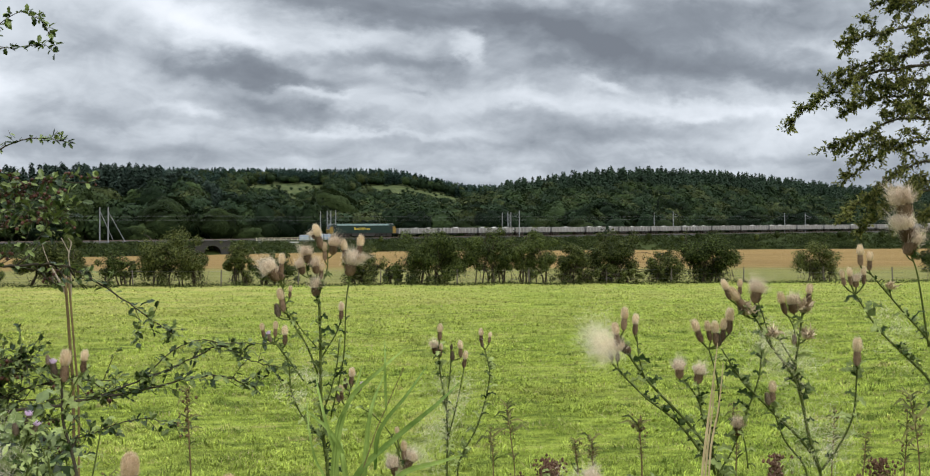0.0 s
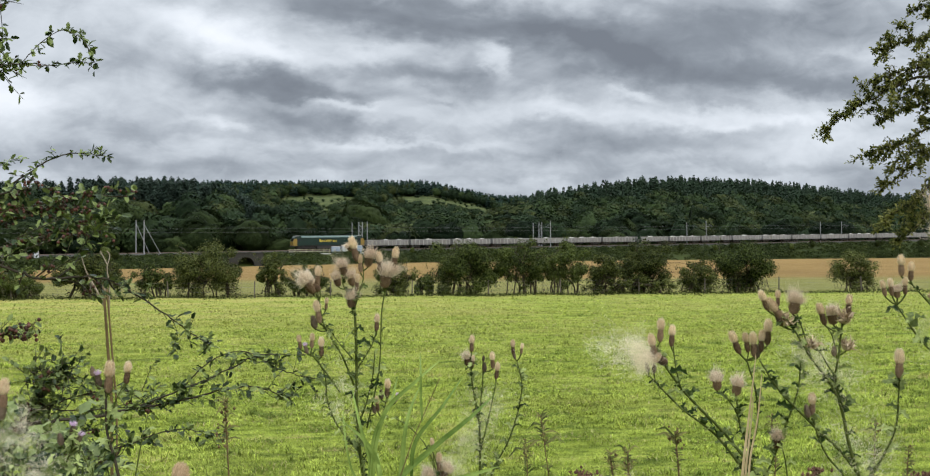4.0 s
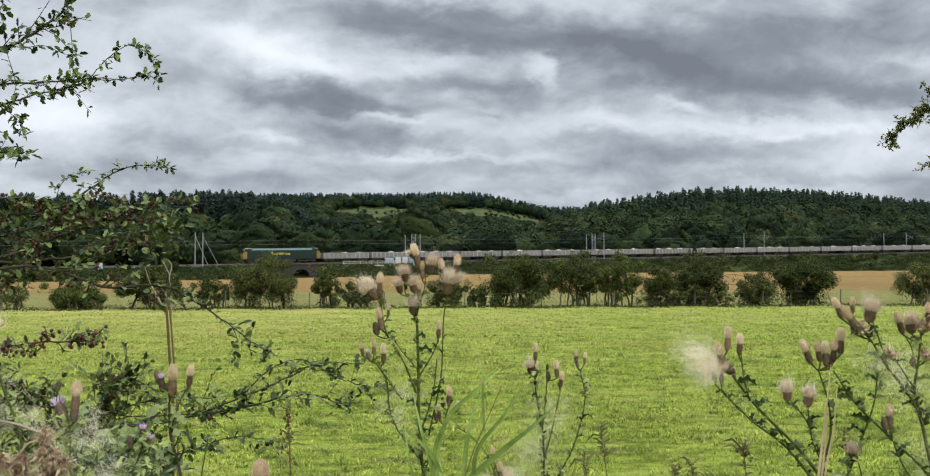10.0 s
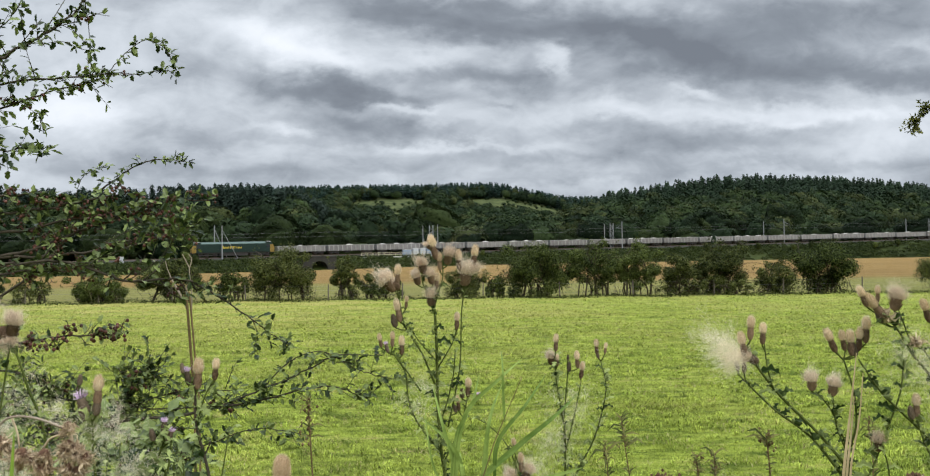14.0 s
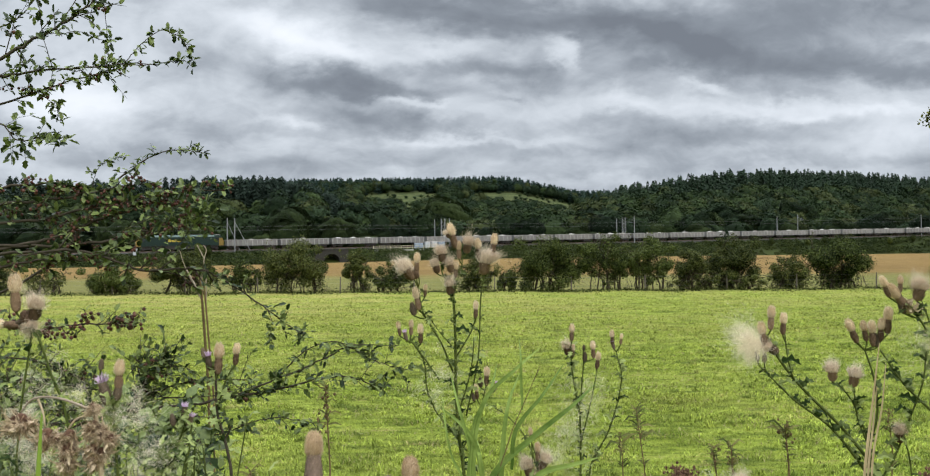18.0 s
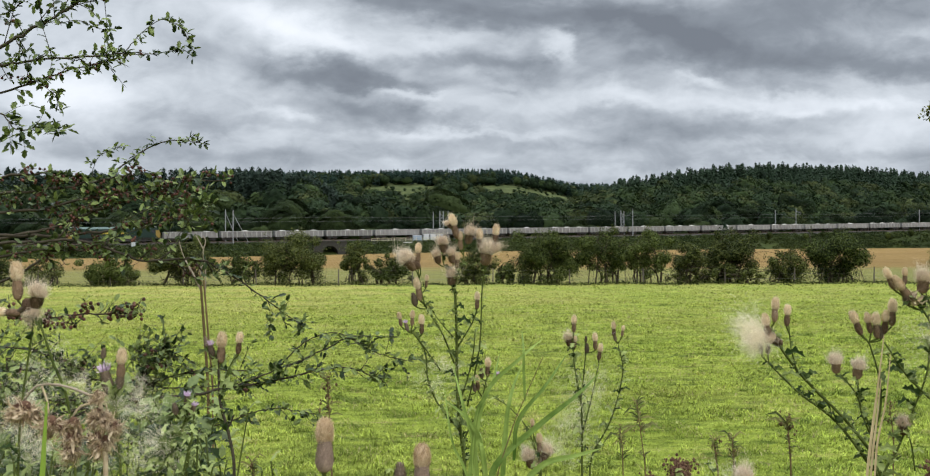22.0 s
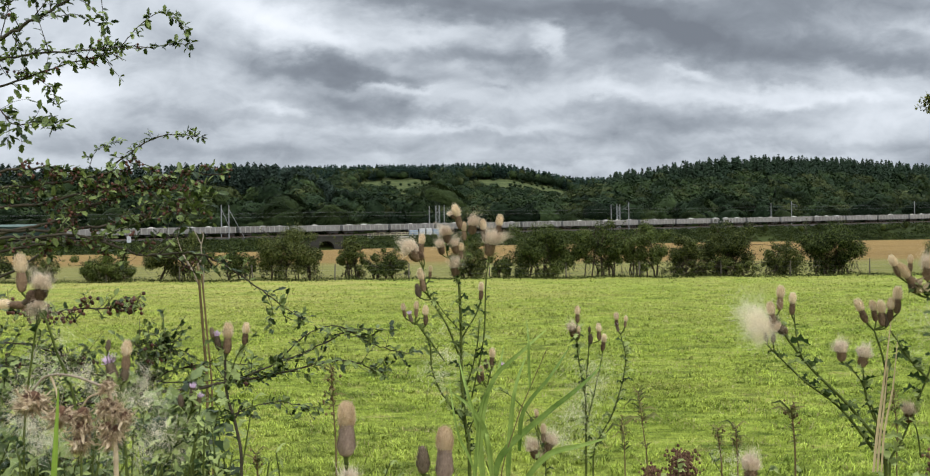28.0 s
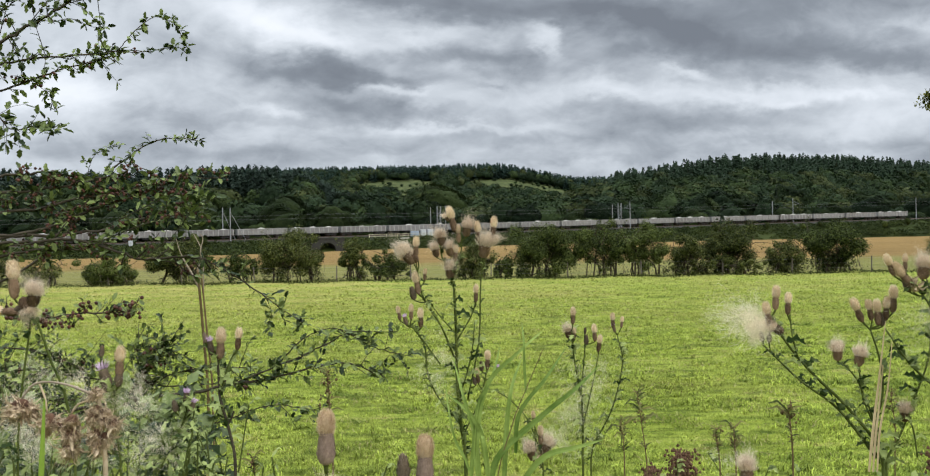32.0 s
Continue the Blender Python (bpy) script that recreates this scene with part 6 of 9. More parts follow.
def seed_stalk(label, pts, whorls, r=0.0016, reach=0.022, material=None, leaf_material=None):
    """A square-stemmed dead weed: rings of curled leaves and knotted seed clusters up a thin stalk."""
    ob = plant("seed_stalk", label, "weed", pts[0][0], pts[0][1], "dead weed stalks")
    stem(ob, pts, r, r * 0.55, 0, material=material or M_STALK)
    path = curve_through([local(ob, p) for p in pts], 8)
    h, knots = Geo(), Geo()
    for q, w in whorls:
        i = q * (len(path) - 1)
        p = path[int(i)].lerp(path[min(int(i) + 1, len(path) - 1)], i % 1)
        for k in range(4):
            a = k * 1.57 + random.uniform(-0.5, 0.5)
            o = Vector((math.cos(a), math.sin(a) * 0.7, random.uniform(0.0, 0.8)))
            ln = reach * w * random.uniform(0.3, 0.8)
            mid = p + o * ln * 0.55 + Vector((0, 0, ln * 0.1))
            end = p + o * ln + Vector((0, 0, -ln * random.uniform(0.0, 0.6)))
            h.strip([p, p.lerp(mid, 0.6), mid, end], [0.0005, ln * 0.08, ln * 0.09, 0.0003], (0, -0.6, 0.8), random.uniform(0, 0.8))
        for k in range(6):
            c = p + Vector((random.gauss(0, 0.003), random.gauss(0, 0.003), random.gauss(0, 0.003))) * w
            rad = random.uniform(0.0007, 0.0014) * w
            knots.lathe([(-rad, rad * 0.3), (0, rad), (rad, rad * 0.3)], 5, c)
    for k in range(34):
        i = random.uniform(0.45, 0.99) * (len(path) - 1)
        p = path[int(i)].lerp(path[min(int(i) + 1, len(path) - 1)], i % 1)
        a = random.uniform(0, 6.283)
        o = Vector((math.cos(a), math.sin(a), random.uniform(0.0, 0.9)))
        ln = reach * random.uniform(0.15, 0.45)
        h.strip([p, p + o * ln * 0.5 + Vector((0, 0, ln * 0.1)), p + o * ln], [0.0006, ln * 0.13, 0.0003], (0, -0.6, 0.8), random.uniform(0, 0.8))
    part("foliage", h, leaf_material or M_STALKLEAF, ob)
    tagged(part("seed_knot", knots, M_STALK, ob), kind="stuff")
    return ob


def dock(x, y, z, tall, wide):
    """A dock's rusty spike of crowded seeds."""
    ob = plant("dock_spike", "rust-brown dock seed spike low in the verge", "weed", x, y, "dock spikes")
    top = local(ob, (x, y, z))
    g = Geo()
    g.tube([(0, 0, -0.02), (0.004, 0, top.z * 0.5), top], [0.004, 0.003, 0.0012], 6)
    part("stem", g, M_STALK, ob)
    s = Geo()
    for k in range(260):
        q = random.random()
        c = top + Vector((random.gauss(0, wide * 0.45), random.gauss(0, wide * 0.45), -tall * q)) + Vector((0, 0, wide * 0.4))
        r = random.uniform(0.0016, 0.0032)
        s.lathe([(-r, r * 0.2), (-r * 0.2, r), (r, r * 0.2)], 4, c)
    part("seed_spike", s, M_DOCK, ob)


def leafy_clump(x, y, z, wide, n, size, label, material=None, broad=1.0):
    """A low clump of spiny lobed leaves."""
    ob = plant("leafy_clump", label, "weed", x, y, "leafy clumps of the verge")
    top = local(ob, (x, y, z))
    h = Geo()
    size *= 0.40
    for k in range(max(8, n // 3)):
        wood = Geo()
        e = top + Vector((random.gauss(0, wide * 0.5), random.gauss(0, wide * 0.4), random.uniform(-0.16, 0.0)))
        foot = Vector((e.x * 0.3 + random.gauss(0, wide * 0.3), e.y * 0.4, max(-0.02, e.z - 0.24)))
        knee = foot.lerp(e, 0.55) + Vector((random.gauss(0, 0.02), 0, 0))
        wood.tube([(foot.x, foot.y, -0.02), foot, knee, e], [0.0013, 0.0012, 0.001, 0.0006], 5)
        part("stem", wood, M_STEM, ob)
        for j in range(26):
            p = (foot.lerp(knee, random.random()) if random.random() < 0.35 else knee.lerp(e, random.random())) if j else e
            a = random.uniform(0, 6.283)
            o = Vector((math.cos(a), math.sin(a), random.uniform(-0.1, 0.8)))
            ln = size * random.uniform(0.5, 1.4)
            mid = p + o * ln * 0.5 + Vector((0, 0, ln * 0.15))
            end = p + o * ln - Vector((0, 0, ln * random.uniform(0, 0.5)))
            w = ln * 0.11 * broad
            h.strip([p, p.lerp(mid, 0.5), mid, mid.lerp(end, 0.35), mid.lerp(end, 0.65), end], [w * 0.3, w * 1.5, w * 0.6, w * 1.3, w * 0.4, 0.0003], (random.uniform(-0.4, 0.4), -0.5, 0.8), random.uniform(-0.2, 0.6))
    part("foliage", h, material or M_TLEAF, ob)
    return ob


random.seed(21)


# ---------------------------------------------------------------- plants near the camera: the thistles
tall_thistle = plant("creeping_thistle", "tall creeping thistle gone to seed with many cream tufts", "thistle", -0.008, 0.833, "thistles of the verge")
stem(tall_thistle, [(-0.007, 0.853, 1.13), (-0.007, 0.833, 2.286), (-0.012, 0.832, 2.330), (-0.014, 0.831, 2.378), (-0.014, 0.830, 2.410), (-0.016, 0.829, 2.467), (-0.018, 0.829, 2.473)], 0.0030, 0.0016, 62, 0.014)
stem(tall_thistle, [(-0.013, 0.830, 2.402), (0.001, 0.830, 2.425), (0.006, 0.829, 2.439)], 0.0012, 0.0009, 6, 0.010)
head(tall_thistle, (0.006, 0.829, 2.447), "tuft", 0.85, 2, 0)
stem(tall_thistle, [(-0.004, 0.831, 2.344), (0.008, 0.830, 2.401), (0.011, 0.829, 2.459), (0.016, 0.828, 2.487)], 0.0012, 0.0009, 8, 0.010)
head(tall_thistle, (0.016, 0.828, 2.496), "fluff", 1.35, 10, 0)
head(tall_thistle, (0.009, 0.828, 2.506), "tuft", 1.05, -5, 0)
head(tall_thistle, (0.024, 0.828, 2.510), "tuft", 1.10, 8, 0)
head(tall_thistle, (0.020, 0.828, 2.499), "fluff", 1.20, 35, 0)
stem(tall_thistle, [(-0.016, 0.829, 2.460), (-0.011, 0.829, 2.477), (-0.007, 0.828, 2.491), (-0.008, 0.828, 2.509)], 0.0011, 0.0008, 5, 0.010)
head(tall_thistle, (-0.016, 0.828, 2.519), "tuft", 1.25, -14, 0)
head(tall_thistle, (-0.001, 0.828, 2.513), "fluff", 1.00, 8, 0)
head(tall_thistle, (-0.010, 0.828, 2.505), "tuft", 0.90, -3, 0)
head(tall_thistle, (-0.022, 0.828, 2.522), "fluff", 0.50, -30, 0)
stem(tall_thistle, [(-0.017, 0.829, 2.471), (-0.026, 0.829, 2.482), (-0.028, 0.828, 2.497)], 0.0010, 0.0008, 3, 0.010)
head(tall_thistle, (-0.027, 0.828, 2.504), "fluff", 0.95, -6, 0)
head(tall_thistle, (-0.033, 0.828, 2.492), "fluff", 0.85, -12, 0)
head(tall_thistle, (-0.020, 0.828, 2.493), "fluff", 0.90, -16, 0)
head(tall_thistle, (-0.013, 0.828, 2.486), "tuft", 0.80, 4, 0)
head(tall_thistle, (-0.019, 0.829, 2.473), "fluff", 1.05, -4, 0)
stem(tall_thistle, [(-0.016, 0.830, 2.385), (-0.028, 0.830, 2.415), (-0.045, 0.829, 2.444), (-0.050, 0.829, 2.469)], 0.0016, 0.0010, 10, 0.012)
head(tall_thistle, (-0.063, 0.828, 2.489), "fluff", 1.35, -38, 0)
head(tall_thistle, (-0.051, 0.828, 2.493), "tuft", 1.00, 3, 0)
head(tall_thistle, (-0.058, 0.828, 2.486), "fluff", 1.00, -50, 0)
stem(tall_thistle, [(-0.037, 0.830, 2.431), (-0.046, 0.829, 2.444), (-0.053, 0.829, 2.453)], 0.0011, 0.0009, 5, 0.010)
head(tall_thistle, (-0.051, 0.829, 2.458), "tuft", 1.15, -10, 0)
head(tall_thistle, (-0.055, 0.829, 2.448), "bud", 1.15, -12, 0)
head(tall_thistle, (-0.043, 0.829, 2.466), "tuft", 0.60, 4, 0)
stem(tall_thistle, [(-0.012, 0.832, 2.321), (-0.032, 0.831, 2.346), (-0.042, 0.831, 2.370), (-0.045, 0.830, 2.398), (-0.055, 0.830, 2.414)], 0.0015, 0.0009, 24, 0.014)
stem(tall_thistle, [(-0.030, 0.831, 2.379), (-0.043, 0.830, 2.398), (-0.055, 0.830, 2.414), (-0.061, 0.830, 2.418)], 0.0012, 0.0008, 8, 0.011)
head(tall_thistle, (-0.069, 0.830, 2.429), "tuft", 0.70, -10, 0)
head(tall_thistle, (-0.057, 0.830, 2.430), "tuft", 0.75, 2, 0)
head(tall_thistle, (-0.063, 0.830, 2.423), "flower", 0.75, -16, 0)
head(tall_thistle, (-0.048, 0.830, 2.424), "tuft", 0.95, 0, 0)
stem(tall_thistle, [(-0.011, 0.831, 2.350), (-0.004, 0.831, 2.370), (0.002, 0.830, 2.396), (0.004, 0.830, 2.419)], 0.0012, 0.0007, 12, 0.014)
stem(tall_thistle, [(-0.015, 0.830, 2.409), (-0.029, 0.830, 2.425), (-0.041, 0.829, 2.442)], 0.0010, 0.0006, 6, 0.011)
down(tall_thistle, (-0.030, 0.831, 2.384), 0.021, 78, (0, 0, 0))
down(tall_thistle, (-0.028, 0.831, 2.373), 0.026, 90, (0, 0, -0.5))
stem(tall_thistle, [(-0.009, 0.832, 2.309), (0.008, 0.831, 2.344), (0.014, 0.831, 2.367), (0.016, 0.831, 2.375)], 0.0012, 0.0008, 8, 0.014)
head(tall_thistle, (0.016, 0.831, 2.382), "tuft", 0.95, 3, 0)
head(tall_thistle, (0.010, 0.831, 2.376), "bud", 0.85, -4, 0)
head(tall_thistle, (0.006, 0.831, 2.367), "tuft", 0.75, -6, 0)
head(tall_thistle, (0.003, 0.831, 2.362), "bud", 0.75, -14, 0)
head(tall_thistle, (0.025, 0.831, 2.373), "flower", 0.65, 16, 0)
slender_thistle = plant("creeping_thistle", "slender creeping thistle with pale seed heads", "thistle", 0.124, 0.950, "thistles of the verge")
stem(slender_thistle, [(0.123, 0.970, 1.13), (0.123, 0.950, 2.256), (0.123, 0.949, 2.316), (0.115, 0.950, 2.370), (0.114, 0.949, 2.403)], 0.0022, 0.0009, 64, 0.014)
stem(slender_thistle, [(0.122, 0.949, 2.325), (0.127, 0.948, 2.374), (0.127, 0.948, 2.392)], 0.0011, 0.0007, 8, 0.010)
stem(slender_thistle, [(0.124, 0.949, 2.292), (0.134, 0.948, 2.332), (0.142, 0.946, 2.370)], 0.0011, 0.0008, 8, 0.010)
head(slender_thistle, (0.115, 0.949, 2.413), "tuft", 0.95, 2, 0)
head(slender_thistle, (0.109, 0.950, 2.398), "fluff", 0.90, -6, 0)
head(slender_thistle, (0.116, 0.949, 2.393), "tuft", 0.70, 2, 0)
head(slender_thistle, (0.129, 0.948, 2.386), "bud", 0.95, 0, 0)
head(slender_thistle, (0.138, 0.946, 2.394), "tuft", 0.95, -2, 0)
head(slender_thistle, (0.143, 0.946, 2.382), "tuft", 0.95, 8, 0)
head(slender_thistle, (0.128, 0.948, 2.396), "bud", 0.60, 4, 0)
stem(slender_thistle, [(0.151, 1.100, 1.13), (0.151, 1.080, 2.221), (0.177, 1.076, 2.281), (0.192, 1.073, 2.342), (0.186, 1.073, 2.377)], 0.0018, 0.0009, 50, 0.014)
head(slender_thistle, (0.181, 1.074, 2.395), "tuft", 0.95, -2, 0)
head(slender_thistle, (0.182, 1.074, 2.386), "flower", 0.80, -14, 0)
head(slender_thistle, (0.192, 1.072, 2.393), "tuft", 0.70, 8, 0)
down(slender_thistle, (0.127, 0.948, 2.352), 0.033, 120, (0, 0, -0.4))
down(slender_thistle, (0.121, 0.950, 2.315), 0.036, 150, (0, 0, -0.4))
spreading_thistle = plant("creeping_thistle", "spreading creeping thistle shedding white down", "thistle", 0.340, 0.721, "thistles of the verge")
stem(spreading_thistle, [(0.343, 0.741, 1.13), (0.343, 0.721, 2.304), (0.320, 0.723, 2.345), (0.282, 0.728, 2.386), (0.259, 0.730, 2.418), (0.256, 0.731, 2.429)], 0.0024, 0.0011, 30, 0.013)
stem(spreading_thistle, [(0.337, 0.721, 2.309), (0.320, 0.723, 2.334), (0.303, 0.725, 2.354), (0.277, 0.728, 2.374), (0.248, 0.732, 2.404)], 0.0020, 0.0009, 26, 0.014)
stem(spreading_thistle, [(0.276, 0.728, 2.393), (0.272, 0.729, 2.411), (0.270, 0.729, 2.432)], 0.0010, 0.0007, 6, 0.009)
head(spreading_thistle, (0.259, 0.730, 2.444), "tuft", 1.05, 4, 0)
head(spreading_thistle, (0.269, 0.729, 2.439), "tuft", 0.95, 4, 0)
head(spreading_thistle, (0.252, 0.731, 2.430), "tuft", 1.10, -10, 0)
head(spreading_thistle, (0.247, 0.732, 2.411), "bud", 0.75, -12, 0)
head(spreading_thistle, (0.253, 0.731, 2.410), "bud", 0.75, 2, 0)
head(spreading_thistle, (0.255, 0.731, 2.420), "fluff", 1.00, -60, 0)
stem(spreading_thistle, [(0.338, 0.721, 2.325), (0.334, 0.721, 2.346), (0.323, 0.722, 2.374), (0.312, 0.724, 2.389)], 0.0013, 0.0008, 10, 0.012)
stem(spreading_thistle, [(0.334, 0.721, 2.341), (0.327, 0.722, 2.362), (0.325, 0.722, 2.386)], 0.0011, 0.0008, 8, 0.012)
head(spreading_thistle, (0.308, 0.724, 2.401), "fluff", 0.95, 0, 0)
head(spreading_thistle, (0.326, 0.722, 2.397), "fluff", 1.00, 8, 0)
stem(spreading_thistle, [(0.340, 0.721, 2.304), (0.335, 0.721, 2.330), (0.343, 0.720, 2.360), (0.342, 0.720, 2.389), (0.334, 0.720, 2.417)], 0.0018, 0.0010, 16, 0.013)
head(spreading_thistle, (0.324, 0.721, 2.433), "tuft", 1.10, -22, 0)
head(spreading_thistle, (0.334, 0.720, 2.433), "tuft", 0.90, -10, 0)
head(spreading_thistle, (0.340, 0.719, 2.431), "tuft", 1.10, -3, 0)
head(spreading_thistle, (0.347, 0.718, 2.434), "tuft", 1.00, 6, 0)
head(spreading_thistle, (0.353, 0.718, 2.442), "tuft", 1.15, 4, 0)
head(spreading_thistle, (0.343, 0.719, 2.425), "bud", 1.00, -6, 0)
stem(spreading_thistle, [(0.334, 0.720, 2.416), (0.328, 0.721, 2.424)], 0.0009, 0.0008)
down(spreading_thistle, (0.244, 0.732, 2.413), 0.017, 420, (-0.2, 0, 0.1))
down(spreading_thistle, (0.241, 0.732, 2.426), 0.018, 420, (-0.4, 0, 0.3))
down(spreading_thistle, (0.247, 0.732, 2.420), 0.012, 260, (-0.3, 0, 0.0))
FAR_WISP = down(spreading_thistle, (0.241, 0.733, 2.426), 0.020, 46, (-0.9, 0, 0.3), 0.00005, "drifting_down")
MID_WISP = down(spreading_thistle, (0.241, 0.733, 2.426), 0.020, 64, (-0.9, 0, 0.2), 0.00005, "drifting_down")
branching_thistle = plant("creeping_thistle", "branching creeping thistle with tufted and empty heads", "thistle", 0.424, 0.692, "thistles of the verge")
stem(branching_thistle, [(0.424, 0.712, 1.13), (0.424, 0.692, 2.308), (0.411, 0.693, 2.334), (0.389, 0.696, 2.357), (0.369, 0.698, 2.377), (0.355, 0.700, 2.392), (0.338, 0.702, 2.419)], 0.0022, 0.0010, 26, 0.014)
stem(branching_thistle, [(0.424, 0.692, 2.311), (0.414, 0.693, 2.343), (0.406, 0.693, 2.380), (0.397, 0.694, 2.400), (0.380, 0.696, 2.423), (0.369, 0.697, 2.443), (0.361, 0.698, 2.453)], 0.0024, 0.0010, 30, 0.014)
stem(branching_thistle, [(0.381, 0.696, 2.423), (0.375, 0.696, 2.444), (0.369, 0.697, 2.462)], 0.0010, 0.0007, 4, 0.010)
head(branching_thistle, (0.342, 0.700, 2.471), "tuft", 0.95, -22, 0)
head(branching_thistle, (0.354, 0.699, 2.473), "tuft", 0.70, 2, 0)
head(branching_thistle, (0.369, 0.697, 2.472), "fluff", 1.15, 10, 0)
head(branching_thistle, (0.352, 0.699, 2.462), "tuft", 1.35, -38, 0)
head(branching_thistle, (0.361, 0.698, 2.455), "spent", 1.20, 8, 0)
head(branching_thistle, (0.355, 0.699, 2.454), "bud", 1.00, -25, 0)
stem(branching_thistle, [(0.407, 0.693, 2.379), (0.402, 0.693, 2.405), (0.405, 0.693, 2.423), (0.408, 0.692, 2.448), (0.410, 0.692, 2.456)], 0.0018, 0.0010, 14, 0.015)
stem(branching_thistle, [(0.401, 0.694, 2.406), (0.391, 0.695, 2.423), (0.384, 0.695, 2.433)], 0.0010, 0.0007, 3, 0.010)
head(branching_thistle, (0.391, 0.694, 2.459), "tuft", 1.00, -16, 0)
head(branching_thistle, (0.399, 0.693, 2.461), "fluff", 1.00, -10, 0)
head(branching_thistle, (0.410, 0.692, 2.458), "spent", 1.45, 0, 0)
head(branching_thistle, (0.414, 0.691, 2.467), "tuft", 0.90, 6, 0)
head(branching_thistle, (0.383, 0.695, 2.435), "spent", 1.15, -14, 0)
head(branching_thistle, (0.413, 0.692, 2.433), "spent", 1.15, 20, 0)
head(branching_thistle, (0.401, 0.693, 2.427), "bud", 0.80, 0, 0)
stem(branching_thistle, [(0.404, 0.693, 2.418), (0.400, 0.693, 2.439), (0.392, 0.694, 2.453)], 0.0009, 0.0007, 2, 0.010)
stem(branching_thistle, [(0.425, 0.691, 2.313), (0.440, 0.689, 2.334), (0.452, 0.687, 2.360), (0.455, 0.686, 2.392), (0.456, 0.686, 2.406)], 0.0016, 0.0009, 16, 0.015)
head(branching_thistle, (0.456, 0.686, 2.416), "tuft", 1.25, 2, 0)
stem(branching_thistle, [(0.412, 0.713, 1.13), (0.412, 0.693, 2.308), (0.392, 0.695, 2.340), (0.383, 0.696, 2.366), (0.382, 0.696, 2.375)], 0.0014, 0.0009, 12, 0.013)
head(branching_thistle, (0.382, 0.696, 2.381), "tuft", 1.00, 0, 0)
head(branching_thistle, (0.378, 0.697, 2.375), "bud", 1.00, -10, 0)
stem(branching_thistle, [(0.337, 0.723, 1.13), (0.337, 0.703, 2.309), (0.347, 0.702, 2.329), (0.359, 0.700, 2.361), (0.370, 0.698, 2.392), (0.373, 0.697, 2.418)], 0.0016, 0.0009, 18, 0.022)
head(branching_thistle, (0.352, 0.701, 2.353), "fluff", 0.90, 0, 0)
stem(branching_thistle, [(0.361, 0.700, 2.314), (0.358, 0.700, 2.337), (0.353, 0.701, 2.349)], 0.0010, 0.0008, 4, 0.012)
down(branching_thistle, (0.376, 0.697, 2.413), 0.029, 150, (0, 0, 0))
down(branching_thistle, (0.407, 0.693, 2.402), 0.026, 120, (0.4,0,-0.2))
down(branching_thistle, (0.420, 0.692, 2.342), 0.039, 180, (0, 0, 0))
down(branching_thistle, (0.390, 0.695, 2.420), 0.026, 120)
leaning_thistle = plant("creeping_thistle", "leaning creeping thistle with small brown heads", "thistle", 0.519, 0.655, "thistles of the verge")
stem(leaning_thistle, [(0.539, 0.672, 1.13), (0.539, 0.652, 2.320), (0.502, 0.656, 2.395), (0.486, 0.658, 2.412), (0.459, 0.661, 2.439), (0.440, 0.663, 2.468)], 0.0022, 0.0009, 30, 0.016)
stem(leaning_thistle, [(0.534, 0.652, 2.365), (0.502, 0.656, 2.428), (0.483, 0.658, 2.450), (0.453, 0.661, 2.485)], 0.0016, 0.0008, 22, 0.014)
head(leaning_thistle, (0.430, 0.665, 2.482), "tuft", 0.70, -12, 0)
head(leaning_thistle, (0.436, 0.664, 2.483), "tuft", 0.75, -7, 0)
head(leaning_thistle, (0.440, 0.663, 2.481), "fluff", 0.65, -5, 0)
head(leaning_thistle, (0.447, 0.662, 2.484), "tuft", 0.75, 0, 0)
head(leaning_thistle, (0.444, 0.662, 2.501), "tuft", 0.90, -2, 0)
head(leaning_thistle, (0.452, 0.661, 2.496), "tuft", 0.80, 3, 0)
head(leaning_thistle, (0.470, 0.659, 2.476), "spent", 0.80, 15, 0)
stem(leaning_thistle, [(0.502, 0.656, 2.423), (0.492, 0.656, 2.486), (0.484, 0.657, 2.511), (0.481, 0.657, 2.546)], 0.0013, 0.0008, 6, 0.012)
head(leaning_thistle, (0.480, 0.657, 2.549), "fluff", 1.55, -10, 0)
head(leaning_thistle, (0.481, 0.657, 2.528), "fluff", 1.60, -20, 0)
head(leaning_thistle, (0.488, 0.656, 2.515), "fluff", 1.30, 20, 0)
down(leaning_thistle, (0.469, 0.660, 2.436), 0.026, 90, (0, 0, 0))
low_thistle = plant("creeping_thistle", "low creeping thistle with ragged seed heads", "thistle", 0.072, 0.882, "thistles of the verge")
stem(low_thistle, [(0.072, 0.901, 1.13), (0.072, 0.881, 2.254), (0.071, 0.881, 2.279), (0.070, 0.880, 2.290)], 0.0014, 0.0010, 6, 0.014)
head(low_thistle, (0.070, 0.880, 2.297), "tuft", 1.00, 0, 0)
head(low_thistle, (0.063, 0.880, 2.315), "tuft", 0.70, -4, 0)
stem(low_thistle, [(0.065, 0.881, 2.279), (0.064, 0.880, 2.306)], 0.0010, 0.0008)
head(low_thistle, (0.059, 0.881, 2.284), "fluff", 1.20, -15, 0)
head(low_thistle, (0.078, 0.880, 2.290), "fluff", 1.10, 25, 0)
head(low_thistle, (0.068, 0.881, 2.277), "spent", 1.30, 0, 0)
down(low_thistle, (0.084, 0.880, 2.288), 0.026, 150, (0, 0, 0))
stem(low_thistle, [(0.072, 0.881, 2.273), (0.057, 0.880, 2.313), (0.039, 0.880, 2.334), (0.024, 0.879, 2.344)], 0.0010, 0.0007, 9, 0.010)
